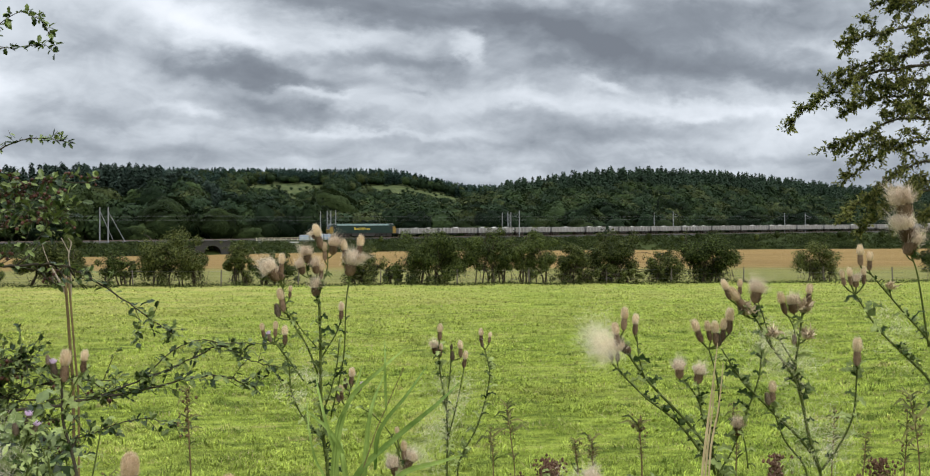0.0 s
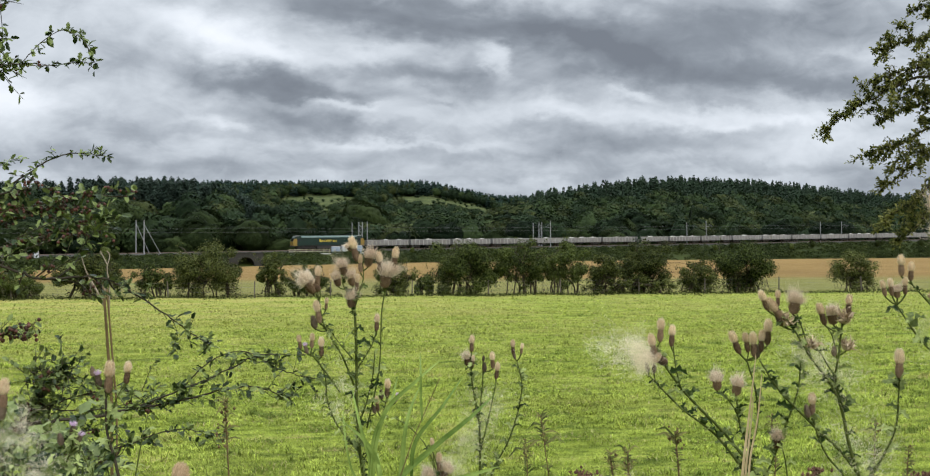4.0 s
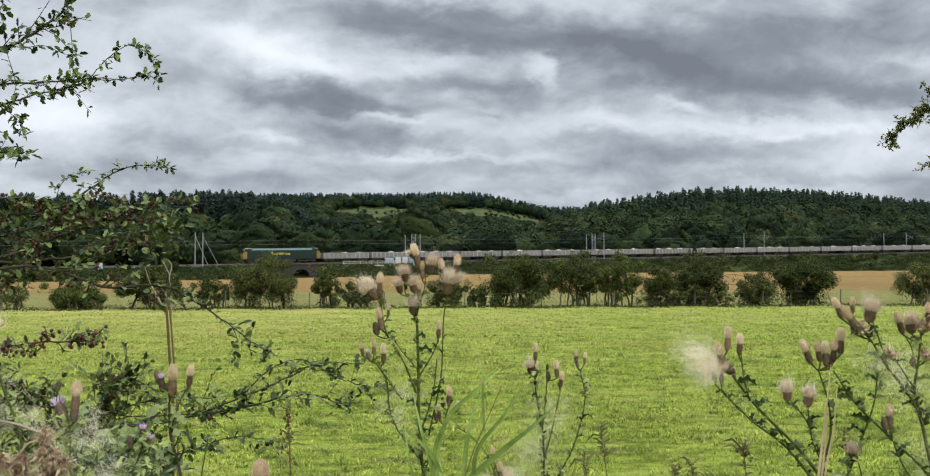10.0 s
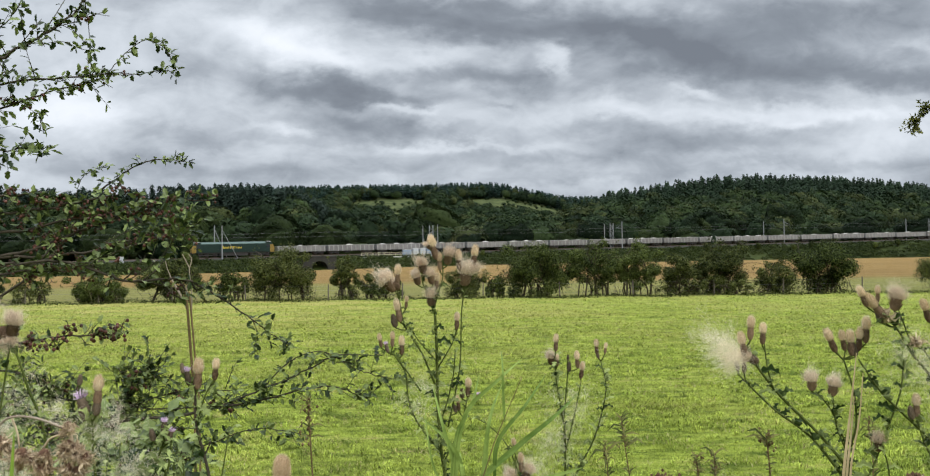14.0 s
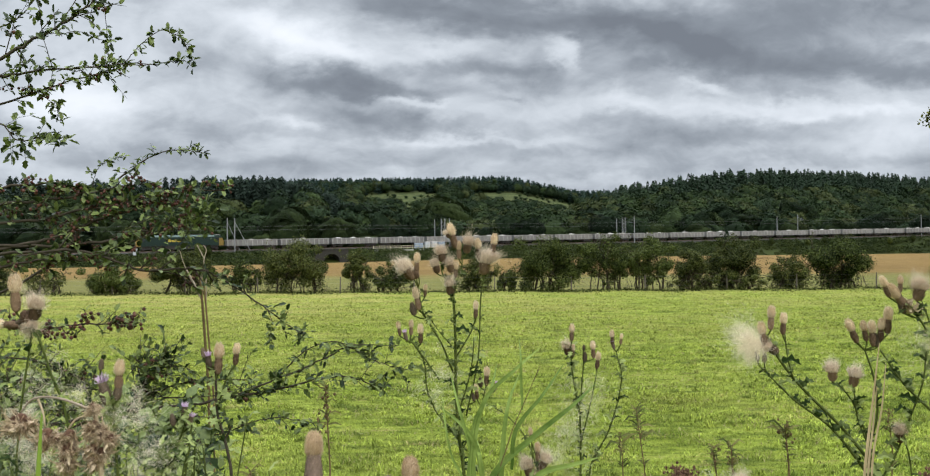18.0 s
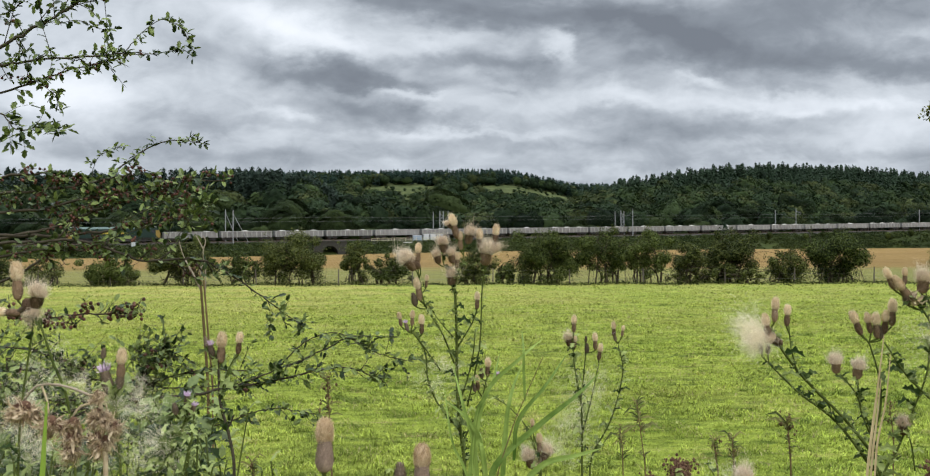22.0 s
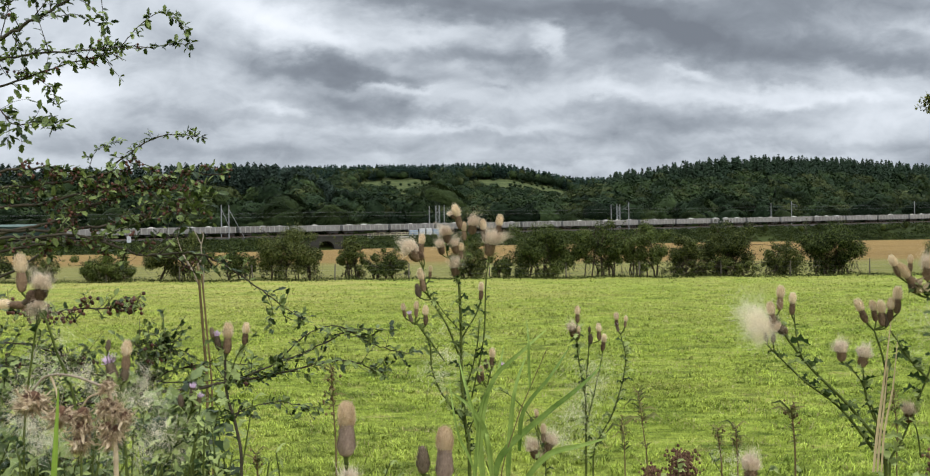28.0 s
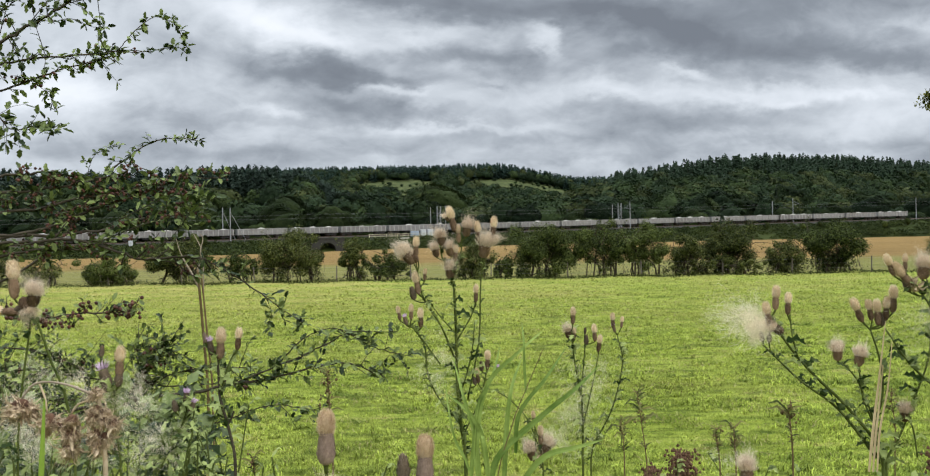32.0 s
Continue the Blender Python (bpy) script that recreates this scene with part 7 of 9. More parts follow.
mauve_thistle = plant("creeping_thistle", "creeping thistle with mauve flowers and brown tufts", "thistle", -0.161, 0.574, "thistles of the verge")
stem(mauve_thistle, [(-0.160, 0.593, 1.13), (-0.160, 0.573, 2.353), (-0.164, 0.573, 2.376), (-0.169, 0.572, 2.396), (-0.170, 0.572, 2.418), (-0.171, 0.572, 2.426)], 0.0019, 0.0011, 12, 0.014, material=M_TWIG)
stem(mauve_thistle, [(-0.165, 0.573, 2.377), (-0.162, 0.573, 2.382), (-0.160, 0.572, 2.387)], 0.0011, 0.0008, material=M_TWIG)
stem(mauve_thistle, [(-0.169, 0.572, 2.398), (-0.163, 0.572, 2.418), (-0.157, 0.572, 2.429)], 0.0009, 0.0007, 4, 0.012)
head(mauve_thistle, (-0.175, 0.572, 2.431), "flower", 0.85, -10, 0)
head(mauve_thistle, (-0.168, 0.572, 2.432), "tuft", 1.05, 3, 0)
head(mauve_thistle, (-0.156, 0.571, 2.435), "tuft", 0.75, 6, 0)
head(mauve_thistle, (-0.178, 0.571, 2.436), "bud", 0.60, -10, 0)
hedge_thistle = plant("creeping_thistle", "creeping thistle with mauve flowers beside the hawthorn", "thistle", -0.261, 0.628, "thistles of the verge")
stem(hedge_thistle, [(-0.258, 0.647, 1.13), (-0.258, 0.627, 2.337), (-0.261, 0.627, 2.367), (-0.261, 0.626, 2.388), (-0.262, 0.626, 2.398)], 0.0016, 0.0010, 14, 0.022)
head(hedge_thistle, (-0.268, 0.626, 2.404), "flower", 1.55, -14, 0)
head(hedge_thistle, (-0.257, 0.626, 2.414), "tuft", 1.15, 4, 0)
head(hedge_thistle, (-0.258, 0.626, 2.402), "bud", 1.10, 6, 0)
head(hedge_thistle, (-0.270, 0.626, 2.422), "bud", 0.70, 6, 0)
stem(hedge_thistle, [(-0.265, 0.626, 2.385), (-0.270, 0.626, 2.402), (-0.271, 0.626, 2.417)], 0.0009, 0.0007, 3, 0.012)
stem(hedge_thistle, [(-0.229, 0.627, 2.336), (-0.217, 0.627, 2.358), (-0.210, 0.627, 2.375), (-0.208, 0.626, 2.384)], 0.0014, 0.0009, 14, 0.024)
head(hedge_thistle, (-0.209, 0.626, 2.388), "flower", 0.85, 4, 0)
head(hedge_thistle, (-0.205, 0.627, 2.381), "flower", 0.80, 20, 0)
head(hedge_thistle, (-0.218, 0.627, 2.381), "bud", 0.80, -10, 0)
down(hedge_thistle, (-0.258, 0.626, 2.389), 0.016, 130)
down(hedge_thistle, (-0.239, 0.626, 2.387), 0.018, 140)
down(hedge_thistle, (-0.317, 0.627, 2.352), 0.020, 170)
down(hedge_thistle, (-0.330, 0.626, 2.385), 0.010, 168, (0, 0, 0))
down(hedge_thistle, (-0.229, 0.627, 2.358), 0.018, 110)
down(hedge_thistle, (-0.318, 0.627, 2.408), 0.028, 110)
down(hedge_thistle, (-0.287, 0.627, 2.398), 0.024, 90)
down(hedge_thistle, (-0.330, 0.627, 2.362), 0.028, 120)
down(hedge_thistle, (-0.262, 0.627, 2.372), 0.024, 80)
down(hedge_thistle, (-0.214, 0.627, 2.352), 0.020, 60)
down(hedge_thistle, (-0.245, 0.627, 2.345), 0.024, 70)
arching_thistle = plant("creeping_thistle", "arching creeping thistle with bent seed heads", "thistle", -0.285, 0.604, "thistles of the verge")
stem(arching_thistle, [(-0.280, 0.623, 1.13), (-0.280, 0.603, 2.347), (-0.286, 0.602, 2.396), (-0.295, 0.602, 2.418), (-0.304, 0.601, 2.446), (-0.311, 0.601, 2.455)], 0.0016, 0.0011, 8, 0.014)
stem(arching_thistle, [(-0.320, 0.623, 1.13), (-0.320, 0.603, 2.348), (-0.317, 0.602, 2.390), (-0.313, 0.602, 2.419), (-0.309, 0.601, 2.443), (-0.308, 0.601, 2.457)], 0.0013, 0.0009, 6, 0.014)
head(arching_thistle, (-0.320, 0.601, 2.476), "tuft", 1.35, -3, 0)
head(arching_thistle, (-0.305, 0.601, 2.468), "fluff", 1.05, 12, 0)
head(arching_thistle, (-0.327, 0.601, 2.454), "tuft", 1.10, -85, 0)
head(arching_thistle, (-0.310, 0.601, 2.453), "fluff", 1.00, 160, 0)
head(arching_thistle, (-0.315, 0.601, 2.456), "bud", 0.90, 70, 0)
down(arching_thistle, (-0.318, 0.603, 2.373), 0.020, 40, (0, 0, 0))
dried_thistle = plant("dried_thistle", "withered brown thistle with hanging ragged heads", "thistle", -0.179, 0.411)
stem(dried_thistle, [(-0.177, 0.430, 1.13), (-0.177, 0.410, 2.395), (-0.179, 0.410, 2.412), (-0.180, 0.410, 2.426), (-0.182, 0.410, 2.429)], 0.0019, 0.0014, material=M_DRIED)
stem(dried_thistle, [(-0.179, 0.410, 2.425), (-0.184, 0.410, 2.428), (-0.197, 0.409, 2.433), (-0.209, 0.409, 2.433), (-0.216, 0.410, 2.426)], 0.0012, 0.0007, material=M_DEADSTEM)
stem(dried_thistle, [(-0.207, 0.409, 2.433), (-0.205, 0.410, 2.426), (-0.204, 0.410, 2.419)], 0.0008, 0.0006, material=M_DRIED)
stem(dried_thistle, [(-0.181, 0.410, 2.425), (-0.189, 0.410, 2.423), (-0.193, 0.410, 2.418)], 0.0008, 0.0006, material=M_DRIED)
stem(dried_thistle, [(-0.193, 0.410, 2.418), (-0.194, 0.410, 2.412), (-0.193, 0.410, 2.404)], 0.0008, 0.0006, material=M_DRIED)
head(dried_thistle, (-0.221, 0.410, 2.417), "dried", 0.78, 215, 0)
head(dried_thistle, (-0.216, 0.410, 2.417), "dried", 0.72, 185, 0)
head(dried_thistle, (-0.211, 0.410, 2.417), "dried", 0.66, 150, 0)
head(dried_thistle, (-0.204, 0.410, 2.410), "dried", 0.72, 190, 0)
head(dried_thistle, (-0.206, 0.410, 2.412), "dried", 0.54, 230, 0)
head(dried_thistle, (-0.194, 0.410, 2.411), "dried", 0.60, 200, 0)
head(dried_thistle, (-0.193, 0.410, 2.404), "dried", 0.66, 180, 0)
head(dried_thistle, (-0.195, 0.410, 2.409), "dried", 0.54, 150, 0)
head(dried_thistle, (-0.183, 0.410, 2.425), "dried", 0.42, -130, 0)
head(dried_thistle, (-0.179, 0.410, 2.426), "dried", 0.42, 150, 0)
head(dried_thistle, (-0.182, 0.410, 2.418), "dried", 0.42, -150, 0)
head(dried_thistle, (-0.182, 0.410, 2.413), "dried", 0.48, 190, 0)
head(dried_thistle, (-0.174, 0.410, 2.412), "dried", 0.54, 140, 0)
head(dried_thistle, (-0.172, 0.410, 2.409), "dried", 0.60, 165, 0)
head(dried_thistle, (-0.182, 0.410, 2.405), "dried", 0.54, 200, 0)
head(dried_thistle, (-0.181, 0.410, 2.399), "dried", 0.60, 195, 0)
head(dried_thistle, (-0.175, 0.410, 2.417), "dried", 0.42, 120, 0)
head(dried_thistle, (-0.185, 0.410, 2.415), "dried", 0.42, -140, 0)
head(dried_thistle, (-0.180, 0.410, 2.429), "dried", 0.36, 20, 0)
head(dried_thistle, (-0.176, 0.410, 2.403), "dried", 0.54, 170, 0)
head(dried_thistle, (-0.194, 0.410, 2.397), "dried", 0.66, 180, 0)
near_thistle = plant("creeping_thistle", "creeping thistle with tightly closed brown heads", "thistle", -0.036, 0.242, "thistles of the verge")
stem(near_thistle, [(-0.044, 0.262, 1.13), (-0.044, 0.242, 2.420), (-0.045, 0.242, 2.430), (-0.045, 0.242, 2.435)], 0.0007, 0.0006)
stem(near_thistle, [(-0.019, 0.242, 2.414), (-0.018, 0.242, 2.425), (-0.018, 0.242, 2.429)], 0.0007, 0.0006)
head(near_thistle, (-0.045, 0.242, 2.443), "plug", 0.78, 1, 0)
head(near_thistle, (-0.018, 0.242, 2.436), "plug", 0.76, 1, 0)
head(near_thistle, (-0.024, 0.242, 2.434), "bud", 0.66, -2, 0)
head(near_thistle, (-0.044, 0.242, 2.429), "fluff", 0.42, 0, 0)
stem(near_thistle, [(-0.024, 0.242, 2.420), (-0.024, 0.242, 2.430)], 0.0006, 0.0005)
open_thistle = plant("creeping_thistle", "creeping thistle with a wide open downy head", "thistle", 0.211, 0.668, "thistles of the verge")
stem(open_thistle, [(0.212, 0.688, 1.13), (0.212, 0.668, 2.283), (0.212, 0.668, 2.311)], 0.0011, 0.0009, 4, 0.014)
head(open_thistle, (0.211, 0.668, 2.319), "fluff", 1.25, 0, 0)
down(open_thistle, (0.197, 0.668, 2.325), 0.020, 40, (0, 0, 0))

# tall grass clump, straws and dead weeds
reed_grass = plant("reed_grass", "fresh green broad-bladed reed grass clump", "grass", 0.012, 0.761)
blade(reed_grass, [(0.006, 0.761, 2.273), (0.002, 0.760, 2.313), (0.013, 0.759, 2.370), (0.043, 0.758, 2.400), (0.066, 0.794, 2.413)], 0.0025)
blade(reed_grass, [(0.026, 0.761, 2.272), (0.029, 0.760, 2.326), (0.034, 0.759, 2.365), (0.047, 0.794, 2.390)], 0.0024)
blade(reed_grass, [(0.014, 0.761, 2.273), (0.021, 0.760, 2.305), (0.060, 0.759, 2.341), (0.092, 0.759, 2.366), (0.118, 0.795, 2.380)], 0.0030)
blade(reed_grass, [(0.037, 0.760, 2.309), (0.041, 0.759, 2.344), (0.065, 0.759, 2.375), (0.088, 0.794, 2.398)], 0.0019)
blade(reed_grass, [(0.047, 0.759, 2.362), (0.046, 0.758, 2.389), (0.046, 0.758, 2.406), (0.047, 0.794, 2.421)], 0.0011)
blade(reed_grass, [(0.014, 0.761, 2.278), (0.007, 0.760, 2.326), (-0.003, 0.759, 2.345), (-0.027, 0.795, 2.359)], 0.0025)
blade(reed_grass, [(0.001, 0.761, 2.278), (-0.008, 0.760, 2.305), (-0.016, 0.760, 2.321), (-0.021, 0.759, 2.345), (-0.025, 0.795, 2.368)], 0.0011)
blade(reed_grass, [(-0.004, 0.761, 2.278), (-0.000, 0.760, 2.313), (0.005, 0.759, 2.352), (0.018, 0.759, 2.378), (0.026, 0.794, 2.399)], 0.0022)
blade(reed_grass, [(0.038, 0.761, 2.278), (0.062, 0.760, 2.305), (0.091, 0.760, 2.313), (0.121, 0.796, 2.311)], 0.0028)
blade(reed_grass, [(0.006, 0.761, 2.278), (0.001, 0.760, 2.325), (-0.009, 0.759, 2.363), (-0.017, 0.794, 2.389)], 0.0018)
blade(reed_grass, [(0.013, 0.761, 2.278), (0.011, 0.760, 2.304), (0.008, 0.760, 2.325), (0.007, 0.796, 2.327)], 0.0022)
stem(reed_grass, [(0.020, 0.781, 1.13), (0.020, 0.761, 2.278), (0.036, 0.759, 2.339), (0.047, 0.759, 2.365), (0.063, 0.758, 2.401)], 0.0009, 0.0004, material=M_STALK)
straw = plant("dry_straw", "pair of dry straw-coloured grass stems", "grass", 0.291, 0.628)
blade(straw, [(0.287, 0.628, 2.323), (0.290, 0.627, 2.353), (0.295, 0.626, 2.392), (0.300, 0.625, 2.433)], 0.0010, M_STRAW)
blade(straw, [(0.293, 0.628, 2.323), (0.295, 0.627, 2.353), (0.301, 0.626, 2.384), (0.305, 0.626, 2.418)], 0.0008, M_STRAW)
blade(straw, [(0.290, 0.628, 2.323), (0.292, 0.627, 2.349), (0.295, 0.627, 2.371), (0.298, 0.626, 2.401)], 0.0006, M_STRAW)
near_blade = plant("grass_blade", "single bright green grass blade", "grass", -0.176, 0.345)
blade(near_blade, [(-0.177, 0.345, 2.380), (-0.175, 0.345, 2.403), (-0.174, 0.345, 2.420), (-0.173, 0.345, 2.437)], 0.0011, M_FRESH)
seed_stalk("brown dead weed stalk with curled whorls", [(-0.136, 0.832, 1.13), (-0.136, 0.832, 2.287), (-0.138, 0.832, 2.332), (-0.140, 0.831, 2.373)], ((0.7, 1.5), (0.78, 1.4), (0.87, 1.3), (0.94, 1.3), (1.0, 1.0)), 0.0016, 0.015)
seed_stalk("brown dead weed stalk with curled whorls", [(0.315, 0.845, 1.13), (0.315, 0.845, 2.280), (0.313, 0.844, 2.309), (0.311, 0.844, 2.329)], ((0.8, 1.4), (0.9, 1.3), (1.0, 0.9)), 0.0016, 0.020)
seed_stalk("thin dead weed stalk with drooping leaves", [(0.274, 1.331, 1.13), (0.274, 1.331, 2.146), (0.268, 1.331, 2.203), (0.261, 1.331, 2.257)], ((0.72, 1.5), (0.84, 1.5), (0.92, 1.0), (1.0, 0.9)), 0.0016, 0.030)
seed_stalk("thin dead weed stalk with drooping leaves", [(0.240, 1.335, 1.13), (0.240, 1.335, 2.146), (0.239, 1.335, 2.184), (0.236, 1.335, 2.214)], ((0.75, 1.3), (0.88, 1.3), (1.0, 1.2)), 0.0016, 0.028)
seed_stalk("thin dead weed stalk with drooping leaves", [(0.733, 0.991, 1.13), (0.733, 0.991, 2.218), (0.729, 0.991, 2.271), (0.720, 0.991, 2.318)], ((0.68, 1.5), (0.78, 1.5), (0.88, 1.3), (1.0, 1.2)), 0.0016, 0.028)
seed_stalk("thin dead weed stalk with drooping leaves", [(0.752, 1.049, 1.13), (0.752, 1.049, 2.202), (0.754, 1.048, 2.234), (0.756, 1.047, 2.290)], ((0.7, 1.2), (0.85, 1.4), (1.0, 1.0)), 0.0016, 0.026)
seed_stalk("thin dead weed stalk with drooping leaves", [(0.622, 1.006, 1.13), (0.622, 1.006, 2.218), (0.623, 1.005, 2.249), (0.625, 1.004, 2.292)], ((0.75, 1.0), (0.9, 1.0), (1.0, 1.2)), 0.0016, 0.022)
seed_stalk("thin dead weed stalk with drooping leaves", [(0.447, 0.907, 1.13), (0.447, 0.907, 2.251), (0.448, 0.907, 2.291), (0.444, 0.907, 2.328)], ((0.7, 1.0), (0.85, 1.1), (0.93, 1.0), (1.0, 1.0)), 0.0012, 0.020)
seed_stalk("brown dead weed stalk with curled whorls", [(0.286, 0.989, 1.13), (0.286, 0.989, 2.235), (0.284, 0.989, 2.253), (0.281, 0.989, 2.274)], ((0.85, 1.2), (1.0, 1.0)), 0.0016, 0.020)
seed_stalk("thin dead weed stalk with drooping leaves", [(0.304, 0.987, 1.13), (0.304, 0.987, 2.235), (0.303, 0.987, 2.257), (0.302, 0.987, 2.277)], ((0.8, 1.3), (1.0, 1.0)), 0.0016, 0.022)
seed_stalk("thin dead weed stalk with drooping leaves", [(-0.231, 0.910, 1.13), (-0.231, 0.910, 2.250), (-0.232, 0.910, 2.260), (-0.233, 0.910, 2.272)], ((0.85, 1.3), (1.0, 1.1)), 0.0016, 0.018)
seed_stalk("thin dead weed stalk with drooping leaves", [(0.661, 1.000, 1.13), (0.661, 1.000, 2.218), (0.663, 1.000, 2.233), (0.665, 0.999, 2.267)], ((0.8, 1.0), (1.0, 1.0)), 0.0016, 0.020)
dock(0.361, 1.465, 2.124, 0.05, 0.026)
dock(0.831, 1.220, 2.171, 0.06, 0.022)
dock(0.582, 1.071, 2.225, 0.10, 0.012)
dock(0.359, 1.448, 2.118, 0.06, 0.020)
dock(0.308, 1.448, 2.102, 0.05, 0.020)
leafy_clump(0.457, 0.906, 2.271, 0.072, 50, 0.030, "low clump of grey-green spiny thistle leaves", None, 1.8)
leafy_clump(0.476, 0.843, 2.273, 0.072, 40, 0.030, "low clump of grey-green spiny thistle leaves", None, 1.8)
leafy_clump(0.665, 1.000, 2.226, 0.084, 40, 0.028, "low clump of mixed dull green weeds", None, 1.8)
leafy_clump(0.354, 1.162, 2.194, 0.120, 40, 0.030, "low clump of mixed dull green weeds", None, 1.8)
leafy_clump(-0.259, 0.782, 2.352, 0.072, 80, 0.030, "clump of grey-green spiny thistle leaves under the hawthorn")
leafy_clump(-0.234, 0.663, 2.341, 0.072, 90, 0.022, "clump of grey-green spiny thistle leaves under the hawthorn")
leafy_clump(-0.305, 0.603, 2.352, 0.072, 90, 0.022, "clump of grey-green spiny thistle leaves under the hawthorn")
leafy_clump(-0.255, 0.663, 2.357, 0.060, 60, 0.030, "clump of grey-green spiny thistle leaves under the hawthorn")
leafy_clump(-0.303, 0.663, 2.360, 0.060, 60, 0.030, "clump of grey-green spiny thistle leaves under the hawthorn")
leafy_clump(-0.354, 0.663, 2.351, 0.060, 50, 0.030, "clump of grey-green spiny thistle leaves under the hawthorn")
leafy_clump(-0.202, 0.603, 2.355, 0.036, 60, 0.026, "clump of grey-green spiny thistle leaves under the hawthorn")
leafy_clump(-0.192, 0.603, 2.380, 0.030, 50, 0.022, "clump of grey-green spiny thistle leaves under the hawthorn")
leafy_clump(-0.118, 0.905, 2.268, 0.060, 26, 0.030, "low clump of mixed dull green weeds")
leafy_clump(-0.004, 0.845, 2.281, 0.036, 40, 0.022, "low clump of grey-green spiny thistle leaves")
leafy_clump(0.359, 0.724, 2.325, 0.060, 40, 0.030, "low clump of grey-green spiny thistle leaves")
for x, y, z, wide in ((-0.355, 0.80, 2.372, 0.09), (-0.440, 0.83, 2.380, 0.09), (-0.300, 0.84, 2.352, 0.06)):
    leafy_clump(x, y, z, wide, 110, 0.036, "shaded clump of dark green leaves low under the hawthorn", M_MAYLEAF, 2.3)
dead_stalk = plant("dead_hogweed_stalk", "broken bleached dead stalk with forked top", "weed", -0.855, 2.777)
stem(dead_stalk, [(-0.842, 2.770, 1.10), (-0.842, 2.770, 2.025), (-0.854, 2.766, 2.238), (-0.862, 2.763, 2.363), (-0.866, 2.762, 2.427)], 0.0100, 0.0085, material=M_STALK, slim=0.52)
stem(dead_stalk, [(-0.816, 2.734, 1.10), (-0.816, 2.734, 2.031), (-0.828, 2.731, 2.203), (-0.838, 2.728, 2.336), (-0.845, 2.726, 2.422)], 0.0071, 0.0060, material=M_STALK, slim=0.52)
stem(dead_stalk, [(-0.862, 2.763, 2.363), (-0.889, 2.762, 2.421), (-0.914, 2.761, 2.466)], 0.0070, 0.0045, material=M_DEADSTEM, slim=0.52)
stem(dead_stalk, [(-0.885, 2.762, 2.412), (-0.900, 2.762, 2.435), (-0.923, 2.761, 2.489), (-0.934, 2.760, 2.528)], 0.0040, 0.0020, material=M_DEADSTEM, slim=0.52)
stem(dead_stalk, [(-0.862, 2.762, 2.415), (-0.866, 2.762, 2.431), (-0.856, 2.762, 2.446)], 0.0080, 0.0060, material=M_DEADSTEM, slim=0.52)
stem(dead_stalk, [(-0.842, 2.740, 2.335), (-0.841, 2.738, 2.431), (-0.848, 2.737, 2.489), (-0.840, 2.736, 2.527), (-0.849, 2.736, 2.542)], 0.0040, 0.0030, material=M_DEADSTEM, slim=0.52)
stem(dead_stalk, [(-0.869, 2.736, 2.542), (-0.857, 2.736, 2.519), (-0.846, 2.737, 2.496)], 0.0030, 0.0030, material=M_DEADSTEM, slim=0.52)

# the hawthorns on both sides of the view
hawthorn = plant("hawthorn_bush", "hawthorn with lobed green leaves and dark red berries", "bush", -1.775, 2.114, "hawthorns of the verge")
stem(hawthorn, [(-1.775, 2.114, 1.05), (-1.712, 2.071, 2.198), (-1.589, 2.040, 2.529), (-1.397, 1.910, 3.010)], 0.045, 0.014, material=M_BARK, name="trunk", slim=1.0)
bough(hawthorn, [(-1.362, 1.795, 2.752), (-1.173, 1.793, 2.863), (-0.983, 1.792, 2.927), (-0.916, 1.791, 2.968), (-0.844, 1.790, 3.005), (-0.787, 1.789, 3.048), (-0.758, 1.788, 3.092)], 0.0080, 0.0018, 21, 0.075, 5, 0.022, 1, along_leaves=22, skip=0.35)
bough(hawthorn, [(-1.335, 1.759, 2.759), (-1.149, 1.758, 2.844), (-0.964, 1.757, 2.880), (-0.890, 1.757, 2.892), (-0.763, 1.756, 2.899), (-0.711, 1.756, 2.905)], 0.0060, 0.0016, 17, 0.055, 5, 0.020, 3, along_leaves=15, skip=0.35)
bough(hawthorn, [(-0.717, 1.756, 2.904), (-0.655, 1.756, 2.902), (-0.612, 1.756, 2.909), (-0.584, 1.756, 2.910), (-0.566, 1.756, 2.896)], 0.0016, 0.0008, 4, 0.022, 4, 0.018, 2, along_leaves=12, skip=0.00)
bough(hawthorn, [(-0.711, 1.756, 2.905), (-0.694, 1.756, 2.923), (-0.673, 1.755, 2.946), (-0.632, 1.755, 2.974), (-0.611, 1.755, 2.968), (-0.593, 1.755, 2.959), (-0.578, 1.756, 2.937), (-0.566, 1.756, 2.910)], 0.0016, 0.0008, 6, 0.018, 4, 0.019, 0, along_leaves=16, skip=0.10)
bough(hawthorn, [(-1.300, 1.796, 2.726), (-1.173, 1.795, 2.794), (-0.984, 1.794, 2.830), (-0.907, 1.793, 2.857), (-0.845, 1.793, 2.876), (-0.778, 1.793, 2.891), (-0.742, 1.792, 2.902)], 0.0050, 0.0012, 17, 0.050, 5, 0.020, 3, along_leaves=12, skip=0.35)
bough(hawthorn, [(-1.236, 1.794, 2.801), (-1.060, 1.794, 2.812), (-0.984, 1.795, 2.788), (-0.953, 1.795, 2.754), (-0.907, 1.795, 2.757), (-0.865, 1.795, 2.747)], 0.0040, 0.0010, 12, 0.045, 7, 0.024, 1, along_leaves=11, skip=0.40)
